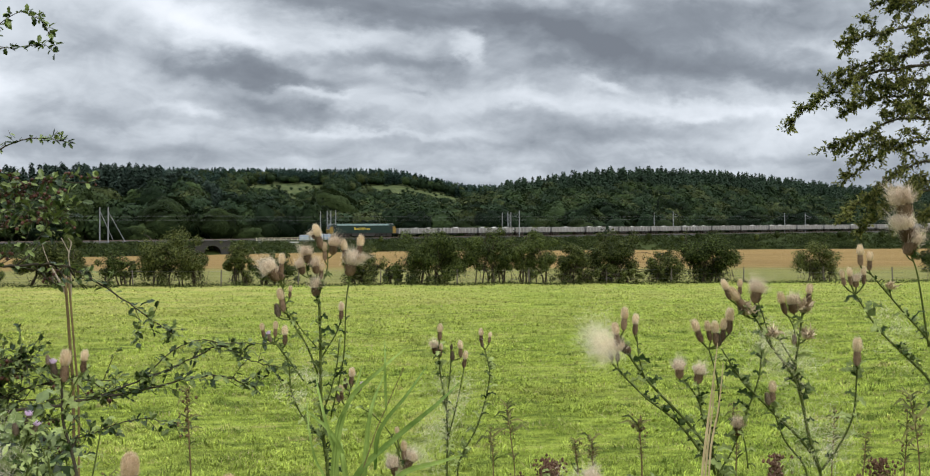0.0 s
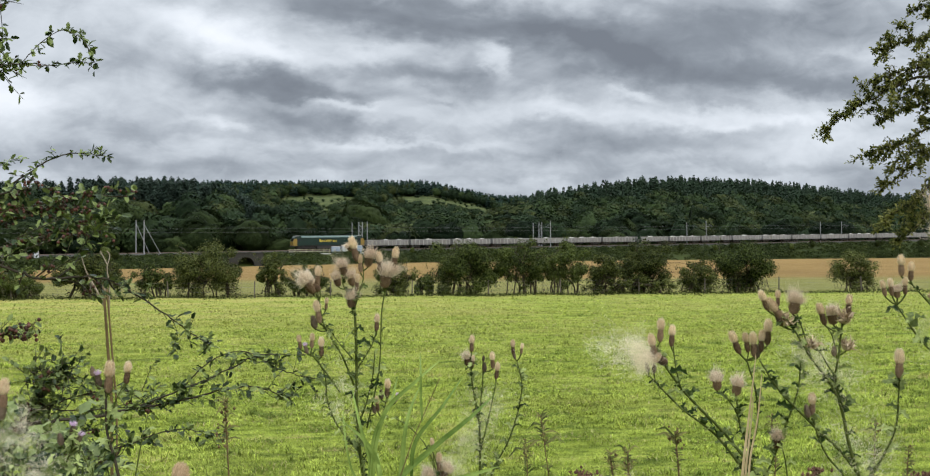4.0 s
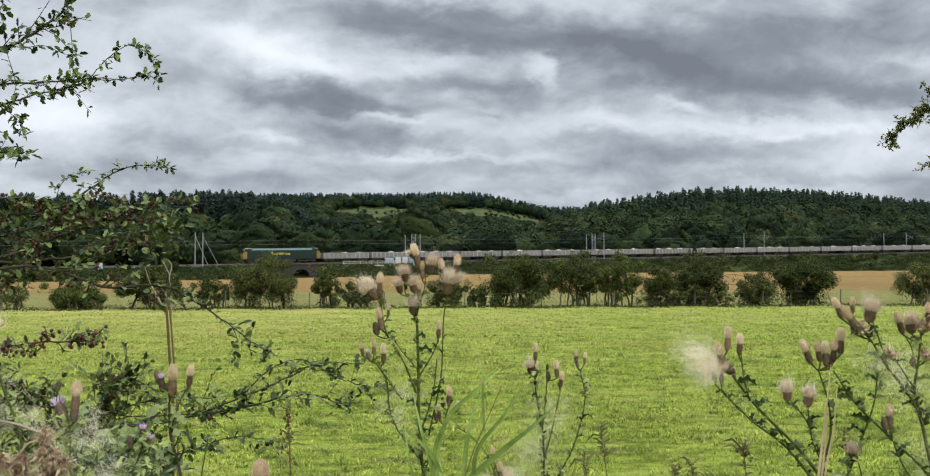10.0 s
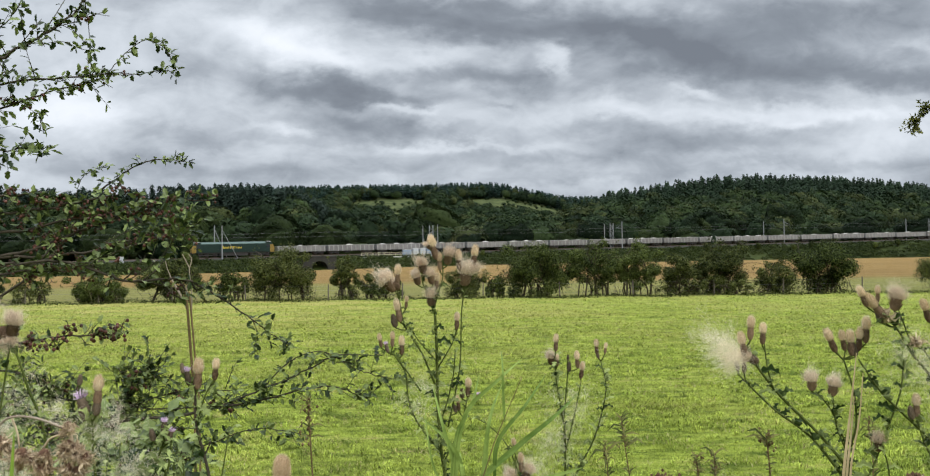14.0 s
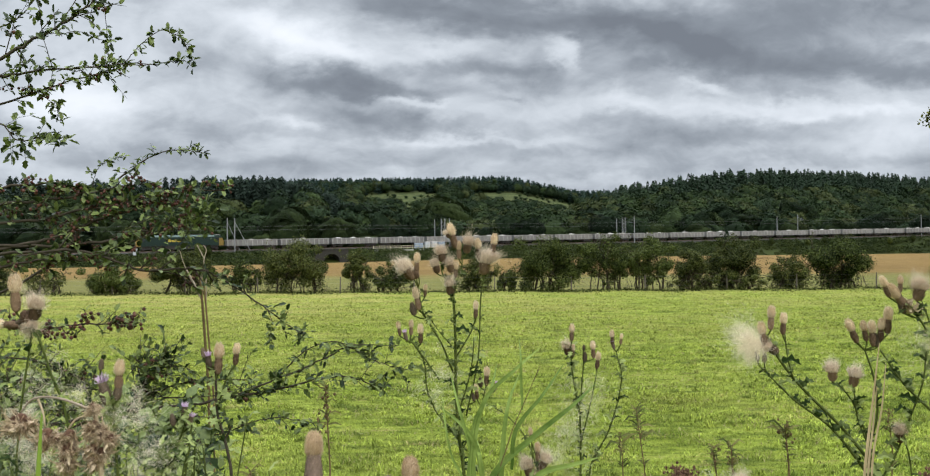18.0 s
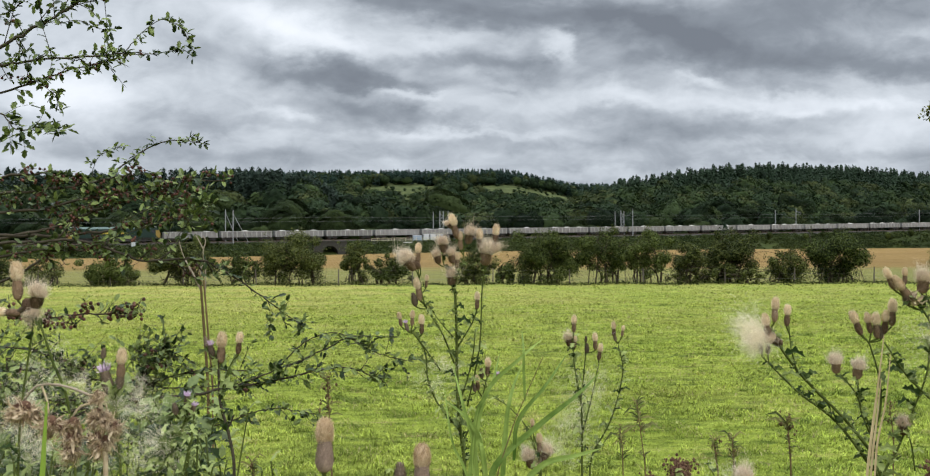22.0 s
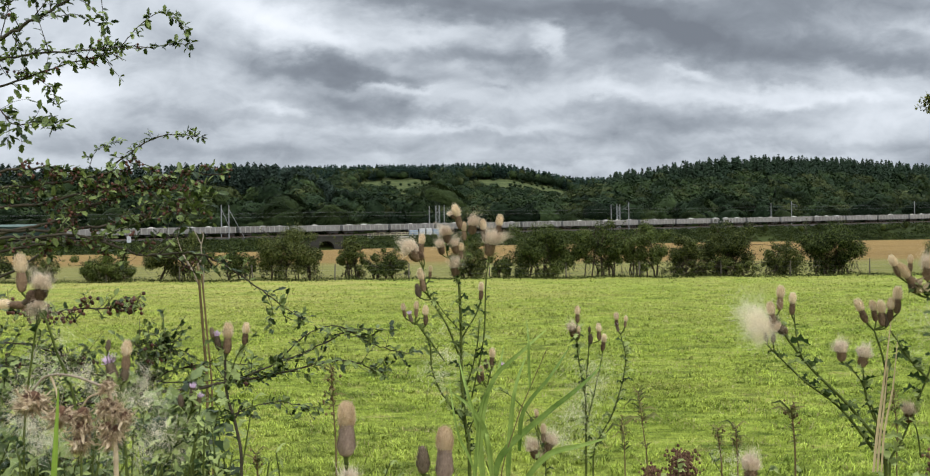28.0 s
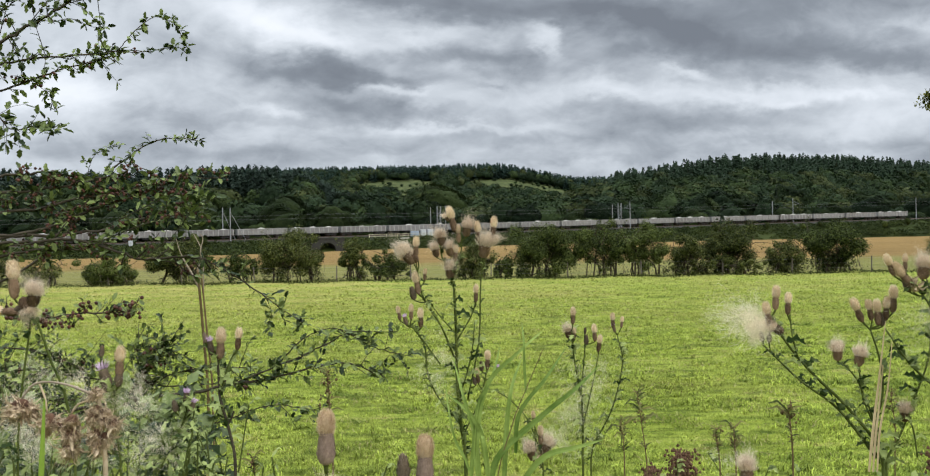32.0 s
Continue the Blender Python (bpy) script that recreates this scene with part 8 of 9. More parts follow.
bough(hawthorn, [(-0.908, 1.793, 2.854), (-0.890, 1.794, 2.842), (-0.868, 1.794, 2.823), (-0.859, 1.795, 2.791)], 0.0014, 0.0008, 4, 0.025, 5, 0.022, 0, along_leaves=5, skip=0.10)
bough(hawthorn, [(-1.058, 1.791, 2.975), (-0.970, 1.790, 3.000), (-0.932, 1.790, 3.027), (-0.906, 1.789, 3.062)], 0.0030, 0.0010, 8, 0.050, 5, 0.021, 1, along_leaves=7, skip=0.10)
bough(hawthorn, [(-0.869, 1.791, 2.974), (-0.819, 1.791, 2.983), (-0.775, 1.791, 2.965), (-0.749, 1.791, 2.965)], 0.0012, 0.0007, 3, 0.020, 4, 0.020, 0, along_leaves=5, skip=0.20)
bough(hawthorn, [(-1.444, 2.212, 2.313), (-1.119, 2.209, 2.464), (-1.009, 2.207, 2.571), (-0.947, 2.205, 2.671), (-0.861, 2.204, 2.739), (-0.791, 2.203, 2.776), (-0.730, 2.203, 2.781), (-0.683, 2.203, 2.772)], 0.0060, 0.0010, 10, 0.035, 5, 0.020, 0, along_leaves=30, skip=0.35)
bough(hawthorn, [(-0.975, 2.206, 2.632), (-0.970, 2.204, 2.702), (-0.954, 2.204, 2.740), (-0.923, 2.203, 2.759), (-0.896, 2.203, 2.768)], 0.0016, 0.0008, 4, 0.030, 5, 0.018, 0, along_leaves=11, skip=0.20)
bough(hawthorn, [(-1.259, 1.741, 2.463), (-1.027, 1.740, 2.507), (-0.905, 1.740, 2.533), (-0.832, 1.739, 2.550), (-0.759, 1.739, 2.580), (-0.686, 1.738, 2.601), (-0.625, 1.738, 2.621), (-0.576, 1.738, 2.637), (-0.500, 1.738, 2.638)], 0.0070, 0.0014, 19, 0.036, 6, 0.021, 16, along_leaves=20, skip=0.30)
bough(hawthorn, [(-1.258, 1.739, 2.548), (-1.027, 1.739, 2.573), (-0.880, 1.739, 2.581), (-0.783, 1.738, 2.602), (-0.710, 1.738, 2.610), (-0.643, 1.738, 2.628)], 0.0070, 0.0014, 16, 0.036, 6, 0.021, 19, along_leaves=20, skip=0.30)
bough(hawthorn, [(-1.258, 1.739, 2.585), (-1.026, 1.738, 2.607), (-0.904, 1.738, 2.618), (-0.807, 1.738, 2.629), (-0.734, 1.738, 2.643), (-0.642, 1.737, 2.654)], 0.0070, 0.0014, 15, 0.036, 6, 0.021, 14, along_leaves=20, skip=0.30)
bough(hawthorn, [(-1.258, 1.740, 2.524), (-1.027, 1.740, 2.531), (-0.857, 1.740, 2.526), (-0.735, 1.740, 2.537), (-0.662, 1.739, 2.555), (-0.601, 1.739, 2.581), (-0.534, 1.739, 2.583)], 0.0070, 0.0014, 16, 0.036, 6, 0.021, 14, along_leaves=20, skip=0.30)
bough(hawthorn, [(-1.196, 1.738, 2.633), (-1.026, 1.737, 2.646), (-0.916, 1.737, 2.652), (-0.843, 1.737, 2.654), (-0.783, 1.738, 2.643)], 0.0070, 0.0014, 9, 0.036, 6, 0.021, 14, along_leaves=20, skip=0.30)
bough(hawthorn, [(-1.198, 1.741, 2.450), (-1.003, 1.741, 2.479), (-0.881, 1.741, 2.496), (-0.808, 1.740, 2.498), (-0.711, 1.741, 2.488)], 0.0070, 0.0014, 12, 0.036, 6, 0.021, 16, along_leaves=20, skip=0.30)
bough(hawthorn, [(-0.630, 1.657, 2.477), (-0.572, 1.656, 2.517), (-0.539, 1.655, 2.557), (-0.525, 1.655, 2.583), (-0.508, 1.654, 2.595)], 0.0014, 0.0008, 9, 0.036, 5, 0.020, 0, along_leaves=12, skip=0.10)
bough(hawthorn, [(-0.733, 1.680, 2.507), (-0.662, 1.680, 2.535), (-0.598, 1.679, 2.555), (-0.545, 1.679, 2.566), (-0.507, 1.679, 2.573)], 0.0016, 0.0008, 10, 0.034, 5, 0.018, 5, along_leaves=12, skip=0.10)
bough(hawthorn, [(-0.709, 1.680, 2.542), (-0.639, 1.679, 2.574), (-0.580, 1.678, 2.599), (-0.533, 1.678, 2.608)], 0.0014, 0.0008, 8, 0.034, 5, 0.018, 5, along_leaves=10, skip=0.10)
bough(hawthorn, [(-1.224, 1.693, 2.476), (-0.999, 1.693, 2.488), (-0.928, 1.692, 2.511), (-0.857, 1.692, 2.514), (-0.774, 1.692, 2.517), (-0.703, 1.692, 2.497), (-0.644, 1.693, 2.476), (-0.573, 1.693, 2.479), (-0.520, 1.693, 2.475)], 0.0056, 0.0030, 14, 0.060, 7, 0.019, 3, along_leaves=11, skip=0.30)
bough(hawthorn, [(-0.520, 1.693, 2.475), (-0.490, 1.693, 2.457), (-0.432, 1.694, 2.421), (-0.385, 1.695, 2.385), (-0.349, 1.695, 2.359), (-0.324, 1.696, 2.342)], 0.0036, 0.0010, 11, 0.032, 5, 0.018, 0, along_leaves=25, skip=0.00)
bough(hawthorn, [(-0.402, 1.694, 2.401), (-0.388, 1.695, 2.367), (-0.394, 1.696, 2.344), (-0.388, 1.696, 2.326)], 0.0009, 0.0006, 2, 0.015, 4, 0.018, 0, along_leaves=8, skip=0.20)
bough(hawthorn, [(-0.993, 1.443, 2.348), (-0.851, 1.443, 2.377), (-0.791, 1.443, 2.391), (-0.730, 1.443, 2.380), (-0.680, 1.443, 2.387), (-0.609, 1.443, 2.390), (-0.557, 1.443, 2.392)], 0.0050, 0.0012, 26, 0.026, 4, 0.015, 9, along_leaves=14, skip=0.30)
bough(hawthorn, [(-1.038, 1.592, 2.144), (-0.805, 1.591, 2.186), (-0.628, 1.590, 2.218), (-0.506, 1.590, 2.228), (-0.450, 1.590, 2.240), (-0.397, 1.589, 2.246), (-0.339, 1.589, 2.258), (-0.273, 1.589, 2.273), (-0.225, 1.589, 2.275), (-0.185, 1.589, 2.263), (-0.159, 1.589, 2.252)], 0.0060, 0.0010, 20, 0.040, 5, 0.018, 0, along_leaves=36, skip=0.35)
bough(hawthorn, [(-0.450, 1.590, 2.240), (-0.406, 1.589, 2.254), (-0.352, 1.589, 2.276), (-0.305, 1.589, 2.293), (-0.260, 1.588, 2.314), (-0.220, 1.588, 2.331), (-0.185, 1.588, 2.310), (-0.145, 1.588, 2.296), (-0.113, 1.589, 2.289)], 0.0030, 0.0009, 14, 0.032, 5, 0.018, 0, along_leaves=30, skip=0.00)
bough(hawthorn, [(-0.367, 1.589, 2.271), (-0.352, 1.589, 2.279), (-0.322, 1.588, 2.311), (-0.286, 1.588, 2.334), (-0.251, 1.588, 2.342), (-0.220, 1.588, 2.336), (-0.176, 1.588, 2.335), (-0.130, 1.588, 2.333)], 0.0022, 0.0008, 6, 0.025, 4, 0.018, 0, along_leaves=14, skip=0.00)
bough(hawthorn, [(-0.595, 1.592, 2.140), (-0.517, 1.591, 2.156), (-0.451, 1.591, 2.175), (-0.406, 1.591, 2.192), (-0.362, 1.590, 2.201), (-0.318, 1.590, 2.196), (-0.279, 1.591, 2.188)], 0.0026, 0.0008, 9, 0.035, 5, 0.019, 0, along_leaves=19, skip=0.20)
bough(hawthorn, [(-1.109, 1.614, 2.229), (-0.951, 1.613, 2.267), (-0.816, 1.613, 2.271), (-0.682, 1.613, 2.248), (-0.547, 1.614, 2.235), (-0.434, 1.614, 2.243)], 0.0040, 0.0012, 30, 0.060, 7, 0.016, 4, along_leaves=19, skip=0.20)
bough(hawthorn, [(-1.109, 1.613, 2.297), (-0.951, 1.612, 2.318), (-0.839, 1.612, 2.311), (-0.771, 1.613, 2.291), (-0.727, 1.613, 2.268)], 0.0040, 0.0012, 30, 0.060, 7, 0.016, 2, along_leaves=19, skip=0.20)
bough(hawthorn, [(-0.818, 1.616, 2.136), (-0.727, 1.615, 2.192), (-0.660, 1.614, 2.214), (-0.592, 1.613, 2.247), (-0.513, 1.613, 2.269), (-0.412, 1.613, 2.268)], 0.0040, 0.0012, 30, 0.060, 7, 0.016, 4, along_leaves=19, skip=0.20)
bough(hawthorn, [(-1.054, 1.615, 2.161), (-0.885, 1.614, 2.205), (-0.783, 1.614, 2.215), (-0.682, 1.614, 2.203), (-0.592, 1.615, 2.191), (-0.514, 1.614, 2.201)], 0.0040, 0.0012, 30, 0.060, 7, 0.016, 4, along_leaves=19, skip=0.20)
bough(hawthorn, [(-0.682, 1.615, 2.180), (-0.631, 1.614, 2.225), (-0.614, 1.613, 2.269), (-0.631, 1.612, 2.315)], 0.0040, 0.0012, 30, 0.060, 7, 0.016, 3, along_leaves=19, skip=0.20)
bough(hawthorn, [(-0.660, 1.614, 2.202), (-0.603, 1.613, 2.269), (-0.574, 1.612, 2.303), (-0.565, 1.612, 2.310)], 0.0040, 0.0012, 30, 0.060, 7, 0.016, 4, along_leaves=19, skip=0.20)
bough(hawthorn, [(-1.110, 1.615, 2.184), (-0.952, 1.614, 2.228), (-0.862, 1.614, 2.240), (-0.783, 1.613, 2.260), (-0.749, 1.613, 2.271)], 0.0040, 0.0012, 30, 0.060, 7, 0.016, 2, along_leaves=19, skip=0.20)
bough(hawthorn, [(-0.717, 1.616, 2.113), (-0.626, 1.615, 2.152), (-0.548, 1.615, 2.162), (-0.480, 1.616, 2.145)], 0.0040, 0.0012, 30, 0.060, 7, 0.016, 4, along_leaves=19, skip=0.20)
bough(hawthorn, [(-0.807, 1.447, 2.223), (-0.780, 1.446, 2.262), (-0.753, 1.446, 2.282), (-0.730, 1.446, 2.288)], 0.0022, 0.0009, 12, 0.050, 8, 0.016, 0, along_leaves=16, skip=0.00)
bough(hawthorn, [(-0.499, 1.310, 2.178), (-0.480, 1.310, 2.204), (-0.460, 1.310, 2.217), (-0.444, 1.310, 2.221)], 0.0022, 0.0009, 12, 0.050, 8, 0.016, 1, along_leaves=16, skip=0.00)
bough(hawthorn, [(-0.747, 1.323, 2.160), (-0.783, 1.323, 2.164), (-0.820, 1.323, 2.166), (-0.852, 1.323, 2.167)], 0.0022, 0.0009, 12, 0.050, 8, 0.016, 1, along_leaves=16, skip=0.00)
bough(hawthorn, [(-0.684, 1.572, 2.119), (-0.728, 1.571, 2.161), (-0.773, 1.570, 2.182), (-0.811, 1.570, 2.189)], 0.0022, 0.0009, 12, 0.050, 8, 0.016, 0, along_leaves=16, skip=0.00)
bough(hawthorn, [(-0.817, 1.727, 2.158), (-0.782, 1.727, 2.155), (-0.747, 1.727, 2.153), (-0.717, 1.727, 2.152)], 0.0022, 0.0009, 12, 0.050, 8, 0.016, 0, along_leaves=16, skip=0.00)
bough(hawthorn, [(-0.813, 1.513, 2.113), (-0.847, 1.513, 2.115), (-0.880, 1.513, 2.116), (-0.909, 1.513, 2.117)], 0.0022, 0.0009, 12, 0.050, 8, 0.016, 1, along_leaves=16, skip=0.00)
bough(hawthorn, [(-0.547, 1.232, 2.231), (-0.530, 1.232, 2.233), (-0.514, 1.232, 2.235), (-0.500, 1.232, 2.235)], 0.0022, 0.0009, 12, 0.050, 8, 0.016, 1, along_leaves=16, skip=0.00)
bough(hawthorn, [(-0.786, 1.806, 2.127), (-0.747, 1.806, 2.159), (-0.708, 1.805, 2.175), (-0.675, 1.805, 2.180)], 0.0022, 0.0009, 12, 0.050, 8, 0.016, 1, along_leaves=16, skip=0.00)
bough(hawthorn, [(-0.831, 1.655, 2.170), (-0.792, 1.655, 2.198), (-0.753, 1.654, 2.212), (-0.719, 1.654, 2.216)], 0.0022, 0.0009, 12, 0.050, 8, 0.016, 1, along_leaves=16, skip=0.00)
bough(hawthorn, [(-0.761, 1.668, 2.073), (-0.741, 1.667, 2.109), (-0.721, 1.667, 2.127), (-0.704, 1.667, 2.133)], 0.0022, 0.0009, 12, 0.050, 8, 0.016, 0, along_leaves=16, skip=0.00)
bough(hawthorn, [(-0.906, 1.626, 2.160), (-0.883, 1.625, 2.205), (-0.861, 1.624, 2.227), (-0.842, 1.624, 2.234)], 0.0022, 0.0009, 12, 0.050, 8, 0.016, 0, along_leaves=16, skip=0.00)
bough(hawthorn, [(-0.595, 1.789, 2.064), (-0.649, 1.788, 2.100), (-0.704, 1.788, 2.118), (-0.751, 1.788, 2.124)], 0.0022, 0.0009, 12, 0.050, 8, 0.016, 0, along_leaves=16, skip=0.00)
bough(hawthorn, [(-0.665, 1.322, 2.158), (-0.695, 1.322, 2.184), (-0.726, 1.321, 2.197), (-0.752, 1.321, 2.202)], 0.0022, 0.0009, 12, 0.050, 8, 0.016, 1, along_leaves=16, skip=0.00)
bough(hawthorn, [(-0.726, 1.232, 2.237), (-0.687, 1.232, 2.273), (-0.649, 1.231, 2.290), (-0.616, 1.231, 2.296)], 0.0022, 0.0009, 12, 0.050, 8, 0.016, 1, along_leaves=16, skip=0.00)
bough(hawthorn, [(-0.564, 1.461, 2.188), (-0.540, 1.461, 2.183), (-0.517, 1.461, 2.180), (-0.497, 1.461, 2.179)], 0.0022, 0.0009, 12, 0.050, 8, 0.016, 1, along_leaves=16, skip=0.00)
bough(hawthorn, [(-0.754, 1.229, 2.270), (-0.737, 1.229, 2.300), (-0.720, 1.229, 2.315), (-0.706, 1.228, 2.320)], 0.0022, 0.0009, 12, 0.050, 8, 0.016, 1, along_leaves=16, skip=0.00)
bough(hawthorn, [(-0.804, 1.454, 2.119), (-0.786, 1.454, 2.123), (-0.768, 1.454, 2.126), (-0.753, 1.454, 2.126)], 0.0022, 0.0009, 12, 0.050, 8, 0.016, 0, along_leaves=16, skip=0.00)
right_hawthorn = plant("hawthorn_tree", "old hawthorn tree with small olive and russet leaves", "tree", 3.244, 2.971, "hawthorns of the verge")
stem(right_hawthorn, [(3.244, 2.971, 0.8), (3.198, 2.966, 2.075), (3.058, 2.974, 2.898), (2.942, 2.978, 3.838)], 0.11, 0.05, material=M_BARK, name="trunk", slim=1.0)


def spray(pts):
    """A leafy limb of the old hawthorn: crooked side branches of uneven length, each with its own lump of small leaves."""
    bough(right_hawthorn, pts, 0.0120, 0.0016, 40, 0.032, 10, 0.016, 0, leaf_material=M_TREELEAF, along_leaves=100, skip=0.25)
    line = curve_through(pts, 6)
    n = len(line)
    for k in range(9):
        q = 0.25 + 0.68 * (k + random.random()) / 9
        p = line[min(int(q * (n - 1)), n - 2)]
        ln = random.choice((0.10, 0.15, 0.22, 0.30)) * random.uniform(0.7, 1.2) * (1.05 - 0.85 * q)
        o = Vector((-random.uniform(0.3, 1.0), random.gauss(0, 0.5), random.gauss(-0.05, 0.55))).normalized()
        mid = p + o * ln * 0.5 + Vector((0, 0, random.uniform(0.0, 0.12) * ln))
        end = p + o * ln - Vector((0, 0, random.uniform(0.05, 0.45) * ln))
        m = int(5 + 34 * ln)
        bough(right_hawthorn, [p, mid, end], 0.0035, 0.0012, int(m * 1.5), 0.030 + 0.05 * ln, 8, 0.017, 0, leaf_material=M_TREELEAF, along_leaves=int(10 + 90 * ln), skip=0.08)


spray([(2.965, 2.979, 3.532), (2.593, 3.029, 3.439), (2.285, 3.070, 3.402), (2.134, 3.091, 3.365), (2.003, 3.109, 3.337), (1.926, 3.119, 3.314)])
spray([(3.012, 2.975, 3.344), (2.593, 3.031, 3.322), (2.285, 3.072, 3.290), (2.134, 3.092, 3.252), (2.013, 3.109, 3.229), (1.908, 3.123, 3.192)])
spray([(3.012, 2.976, 3.274), (2.593, 3.031, 3.263), (2.285, 3.073, 3.233), (2.050, 3.104, 3.196), (1.985, 3.113, 3.161), (1.894, 3.126, 3.114), (1.819, 3.136, 3.077), (1.754, 3.146, 3.020), (1.735, 3.149, 2.978)])
spray([(3.035, 2.974, 3.133), (2.592, 3.033, 3.134), (2.285, 3.074, 3.113), (2.134, 3.094, 3.104), (2.012, 3.111, 3.076), (1.924, 3.123, 3.027)])
spray([(3.035, 2.976, 3.015), (2.592, 3.034, 3.028), (2.285, 3.075, 3.019), (2.134, 3.095, 3.010), (2.031, 3.110, 2.954), (1.957, 3.120, 2.935), (1.847, 3.135, 2.889)])
spray([(3.058, 2.974, 2.945), (2.592, 3.035, 2.951), (2.285, 3.076, 2.935), (2.171, 3.092, 2.907), (2.096, 3.102, 2.879), (2.022, 3.112, 2.832), (1.935, 3.125, 2.757)])
spray([(3.058, 2.975, 2.874), (2.592, 3.036, 2.880), (2.285, 3.077, 2.850), (2.171, 3.093, 2.813), (2.078, 3.106, 2.738), (1.984, 3.119, 2.672), (1.917, 3.129, 2.609)])
spray([(2.942, 2.979, 3.720), (2.546, 3.034, 3.580), (2.285, 3.069, 3.487), (2.171, 3.085, 3.480), (2.122, 3.092, 3.447)])
spray([(3.058, 2.976, 2.780), (2.592, 3.038, 2.758), (2.285, 3.079, 2.735), (2.150, 3.097, 2.677), (2.057, 3.111, 2.613), (1.998, 3.119, 2.559)])
spray([(3.035, 2.975, 3.062), (2.639, 3.028, 3.068), (2.360, 3.065, 3.059), (2.220, 3.084, 3.050), (2.103, 3.099, 3.036)])
spray([(3.035, 2.979, 2.780), (2.639, 3.031, 2.805), (2.359, 3.068, 2.782), (2.220, 3.087, 2.759), (2.126, 3.100, 2.712)])
spray([(2.965, 2.980, 3.415), (2.639, 3.024, 3.369), (2.360, 3.061, 3.332), (2.220, 3.080, 3.318)])
spray([(3.058, 2.977, 2.686), (2.639, 3.033, 2.664), (2.359, 3.070, 2.653), (2.220, 3.089, 2.629), (2.126, 3.102, 2.571)])
spray([(3.035, 2.974, 3.180), (2.639, 3.026, 3.192), (2.360, 3.063, 3.177), (2.197, 3.085, 3.163), (2.080, 3.101, 3.135)])


def fly():
    ob = thing("fly", "small dark fly passing close by", "insect")
    g = Geo()
    g.lathe([(-0.0042, 0.0004), (-0.003, 0.0016), (-0.001, 0.0019), (0.001, 0.0013), (0.0014, 0.0017), (0.003, 0.0016), (0.0036, 0.0006)], 8)
    part("body", g, M_DARK, ob, m=pose(0, 0, 0, 0, 90, 0), smooth=True)
    for side in (-1, 1):
        g = Geo()
        g.strip([(0, side * 0.0012, 0.001), (-0.002, side * 0.004, 0.003), (-0.004, side * 0.006, 0.003)], [0.0004, 0.0014, 0.0003], (0.2, 0, 1), 0.1)
        part("wing", g, M_DOWN, ob)
    return ob


FLY = fly()


# ---------------------------------------------------------------- what moves
def along(s):
    x, y, z, a = rail(s)
    return pose(x, y, z, 0, -math.degrees(math.atan(RAIL_GRADE)), math.degrees(a))


def sway(ob, rows):
    """Rock a plant about its root: seconds and degrees to the right."""
    at = ob.matrix_basis.copy()
    walk(ob, [(t, at @ pose(0, 0, 0, 0, a, 0)) for t, a in rows])


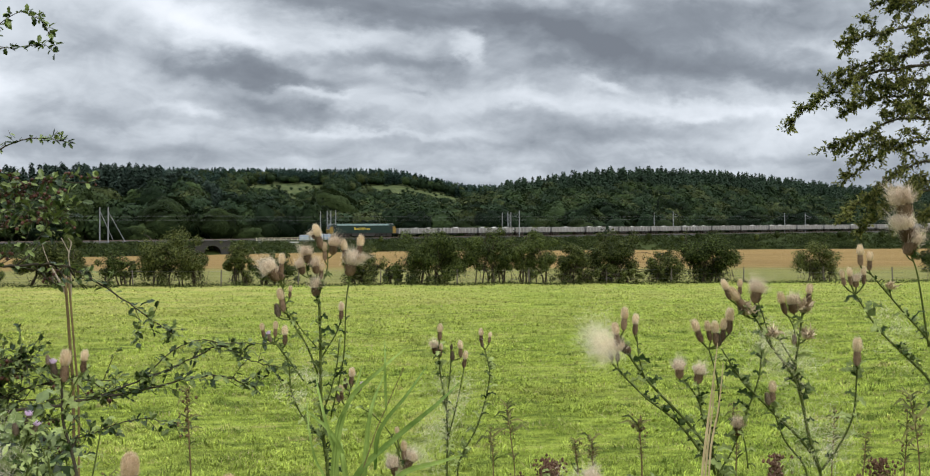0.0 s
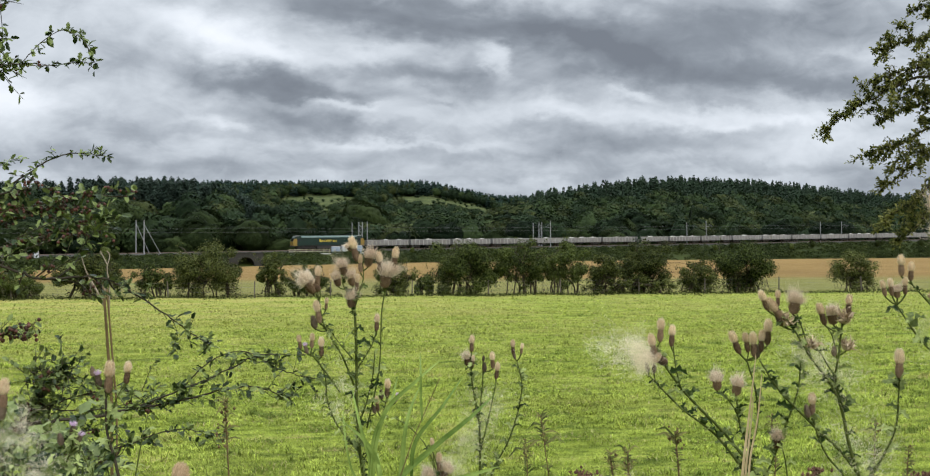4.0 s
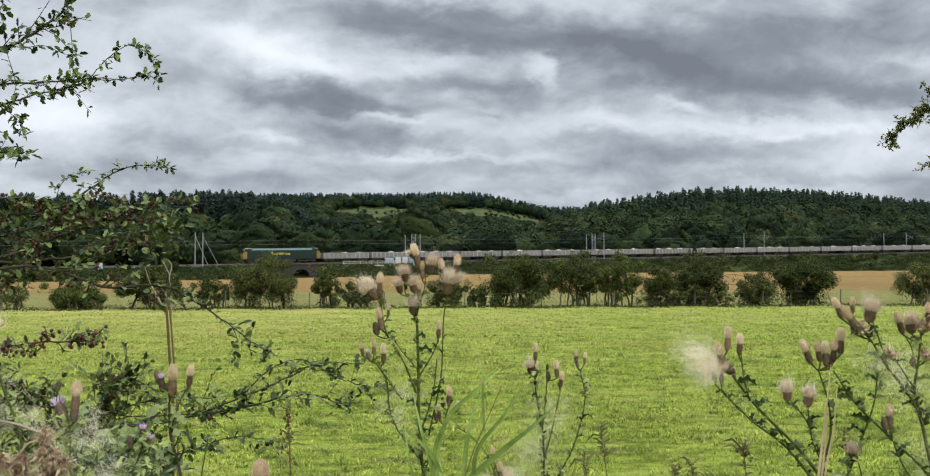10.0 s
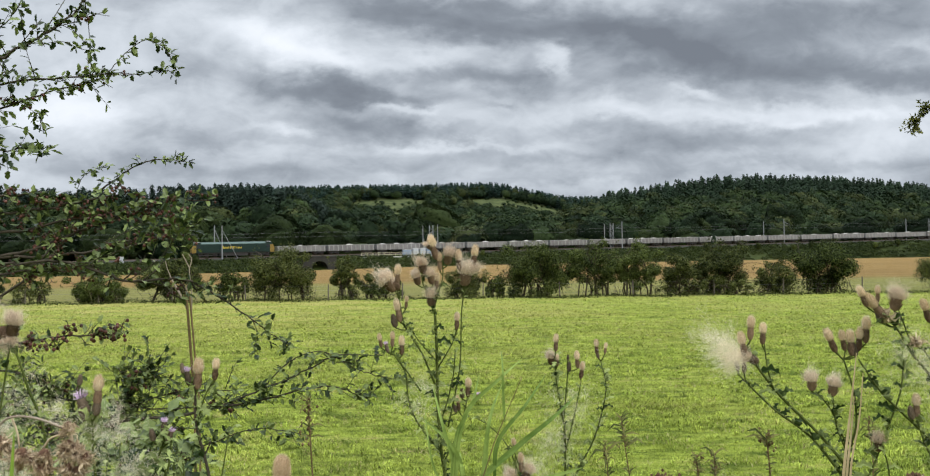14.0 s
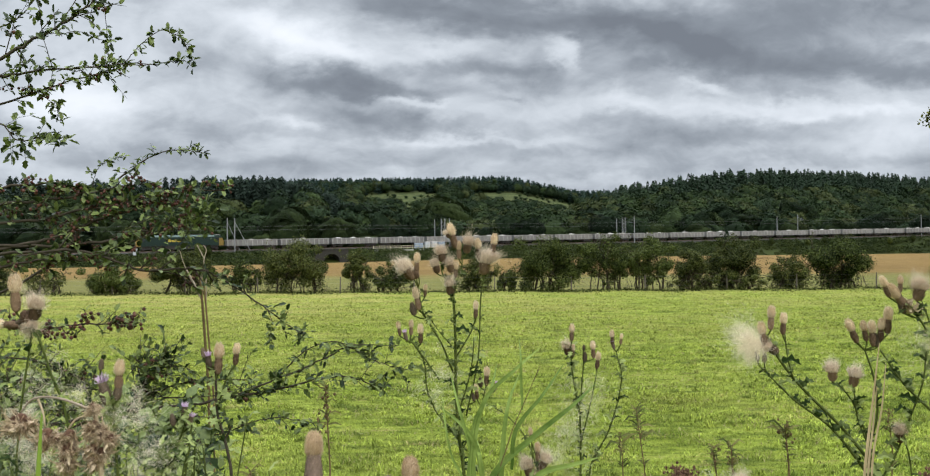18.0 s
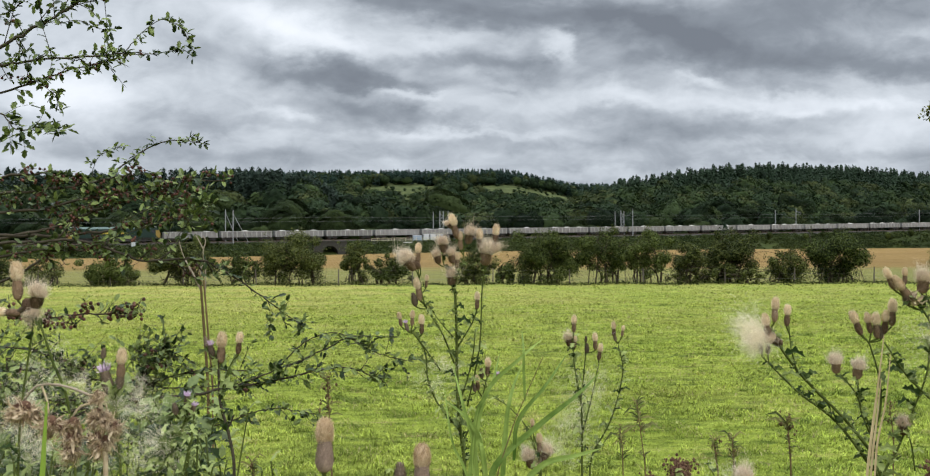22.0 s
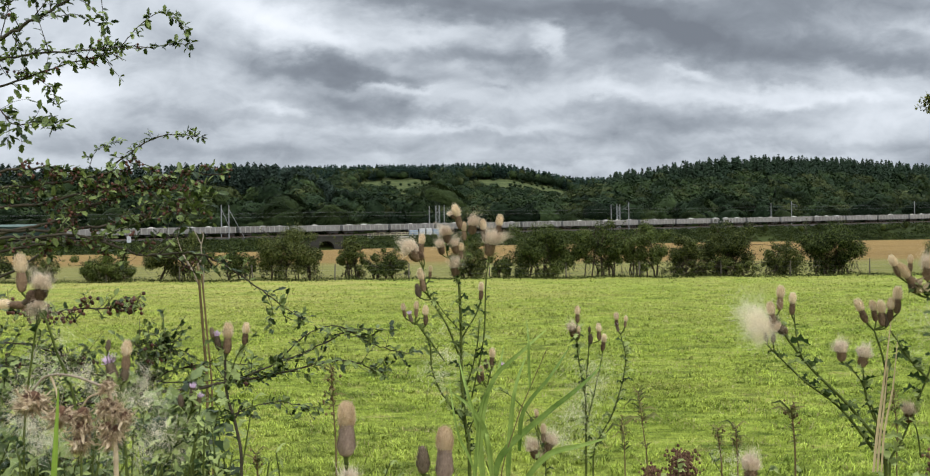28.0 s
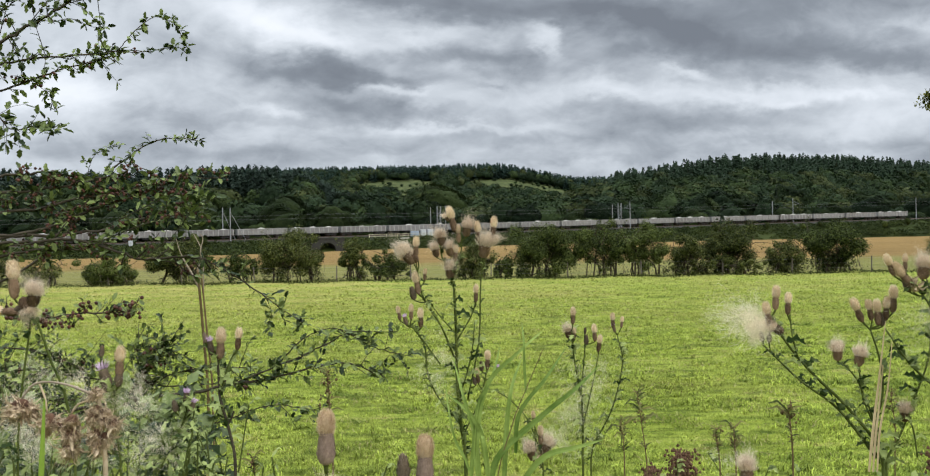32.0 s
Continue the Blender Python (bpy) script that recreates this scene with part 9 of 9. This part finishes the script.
def motions():
    # place of the engine's rear buffers along the line: the train slows as it passes
    times = (0.0, 3.0, 6.0, 9.0, 13.0, 16.0, 19.0, 23.0, 25.5, 28.0, 30.0, 32.0)
    rear = (-52.2, -67.1, -81.5, -95.6, -113.4, -125.8, -137.5, -152.0, -161.1, -170.2, -177.5, -184.8)
    walk(ENGINE, [(t, along(s - 10.75)) for t, s in zip(times, rear)])
    for k, w in enumerate(WAGONS):
        walk(w, [(t, along(s + 13.7 * (k + 0.5))) for t, s in zip(times, rear)])
    # the breeze rocks the thistles a little
    sway(tall_thistle, ((0, 0.009), (1, 0.008), (2, 0.005), (3, 0.039), (6, -0.060), (7, -0.034), (8, -0.013), (9, 0.016), (10, 0.047), (11, 0.011), (12, -0.003), (13, -0.014), (14, 0.000), (17, -0.022), (18, 0.050), (19, -0.022), (20, -0.017), (21, 0.008), (22, 0.004), (23, -0.007), (24, 0.003), (25, -0.009), (28, 0.008), (29, 0.023), (30, 0.038), (31, -0.008), (32, -0.018)))
    sway(slender_thistle, ((0, 0.002), (1, -0.171), (2, -0.003), (3, -0.172), (6, 0.010), (7, -0.073), (8, -0.109), (9, 0.005), (10, 0.036), (11, 0.053), (12, 0.032), (13, 0.013), (14, 0.060), (17, 0.193), (18, 0.006), (19, 0.018), (20, -0.013), (21, 0.005), (22, 0.013), (23, 0.036), (24, 0.020), (25, 0.013), (28, 0.027), (29, 0.048), (30, -0.060), (31, -0.077), (32, -0.026)))
    sway(spreading_thistle, ((0, 0.002), (1, 0.034), (2, -0.004), (3, 0.014), (6, 0.013), (7, 0.033), (8, 0.029), (9, -0.009), (10, -0.022), (11, -0.006), (12, 0.004), (13, -0.008), (14, -0.011), (17, -0.025), (18, -0.011), (19, 0.009), (20, 0.008), (21, 0.001), (22, 0.000), (23, -0.004), (24, -0.002), (25, 0.001), (28, -0.006), (29, -0.025), (30, 0.003), (31, 0.015), (32, 0.011)))
    sway(mauve_thistle, ((0, 0.022), (6, 0.022), (7, 0.010), (8, 0.010), (9, -0.020), (10, -0.146), (11, -0.022), (12, -0.008), (13, -0.003), (14, 0.004), (17, -0.010), (18, -0.004), (19, -0.004), (20, 0.008), (21, -0.011), (22, -0.015), (23, 0.010), (24, 0.019), (25, 0.025), (28, -0.016), (29, 0.018), (30, -0.012), (31, 0.002), (32, -0.005)))
    # loose down streams out of the burst heads when the breeze freshens, and falls back
    wisp = ((0, -10, -2), (1, -14, -8), (2, -24, 0), (3, -34, 4), (6, -34, 0), (7, -18, 4), (8, -20, 10), (9, -34, 8), (10, -16, 6), (11, -22, 20), (12, -20, 12), (14, -20, 11),
            (17, -4, 0), (20, -2, 0), (24, -2, 2), (28, -4, 2), (29, -14, 4), (29.5, -34, 14), (30, -28, 5), (31, -24, 2), (32, -26, 2))
    walk(FAR_WISP, [(t, pose(dx / 1000, 0, dz / 1000)) for t, dx, dz in wisp])
    walk(MID_WISP, [(t, pose(dx / 2000, 0, dz / 2200)) for t, dx, dz in wisp])
    # the clouds drift slowly across the hills
    walk(clouds, [(t, pose(0, 0, 0, 0, 0, 0.062 * (t - 19))) for t in (0, 8, 16, 24, 32)])
    # a fly that shoots past close to the lens
    walk(FLY, [
        (0.0, pose(1.6, 0.5, 3.2, 0, 0, 20)), (8.9, pose(2.9, 1.2, 3.2, 0, 0, 20)), (9.0, pose(0.378, 2.2, 3.020, 0, 0, 20)), (9.1, pose(-1.9, 1.4, 3.3, 0, 0, 20)),
        (10.0, pose(-1.6, -1.5, 3.2, 0, 0, 20)), (29.3, pose(1.5, 0.6, 3.0, 0, 0, 20)),
        (29.4, pose(0.420, 0.607, 2.677, 0, 0, 20)),
        (29.5, pose(0.229, 0.609, 2.634, 0, 0, 20)),
        (29.6, pose(0.056, 0.610, 2.580, 0, 0, 20)),
        (29.7, pose(-0.055, 0.610, 2.553, 0, 0, 20)),
        (29.8, pose(-0.120, 0.610, 2.529, 0, 0, 20)),
        (29.9, pose(-0.153, 0.610, 2.496, 0, 0, 20)),
        (30.0, pose(-0.151, 0.610, 2.436, 0, 0, 20)),
        (30.1, pose(-0.18, 0.30, 2.22, 0, 0, 20)), (30.25, pose(0.75, 0.35, 2.25, 0, 0, 20)),
        (30.4, pose(0.601, 0.726, 2.431, 0, 0, 20)),
        (30.5, pose(0.176, 0.728, 2.440, 0, 0, 20)),
        (30.6, pose(-0.506, 0.732, 2.454, 0, 0, 20)),
        (32.0, pose(-1.6, -0.8, 2.2, 0, 0, 20))])


motions()
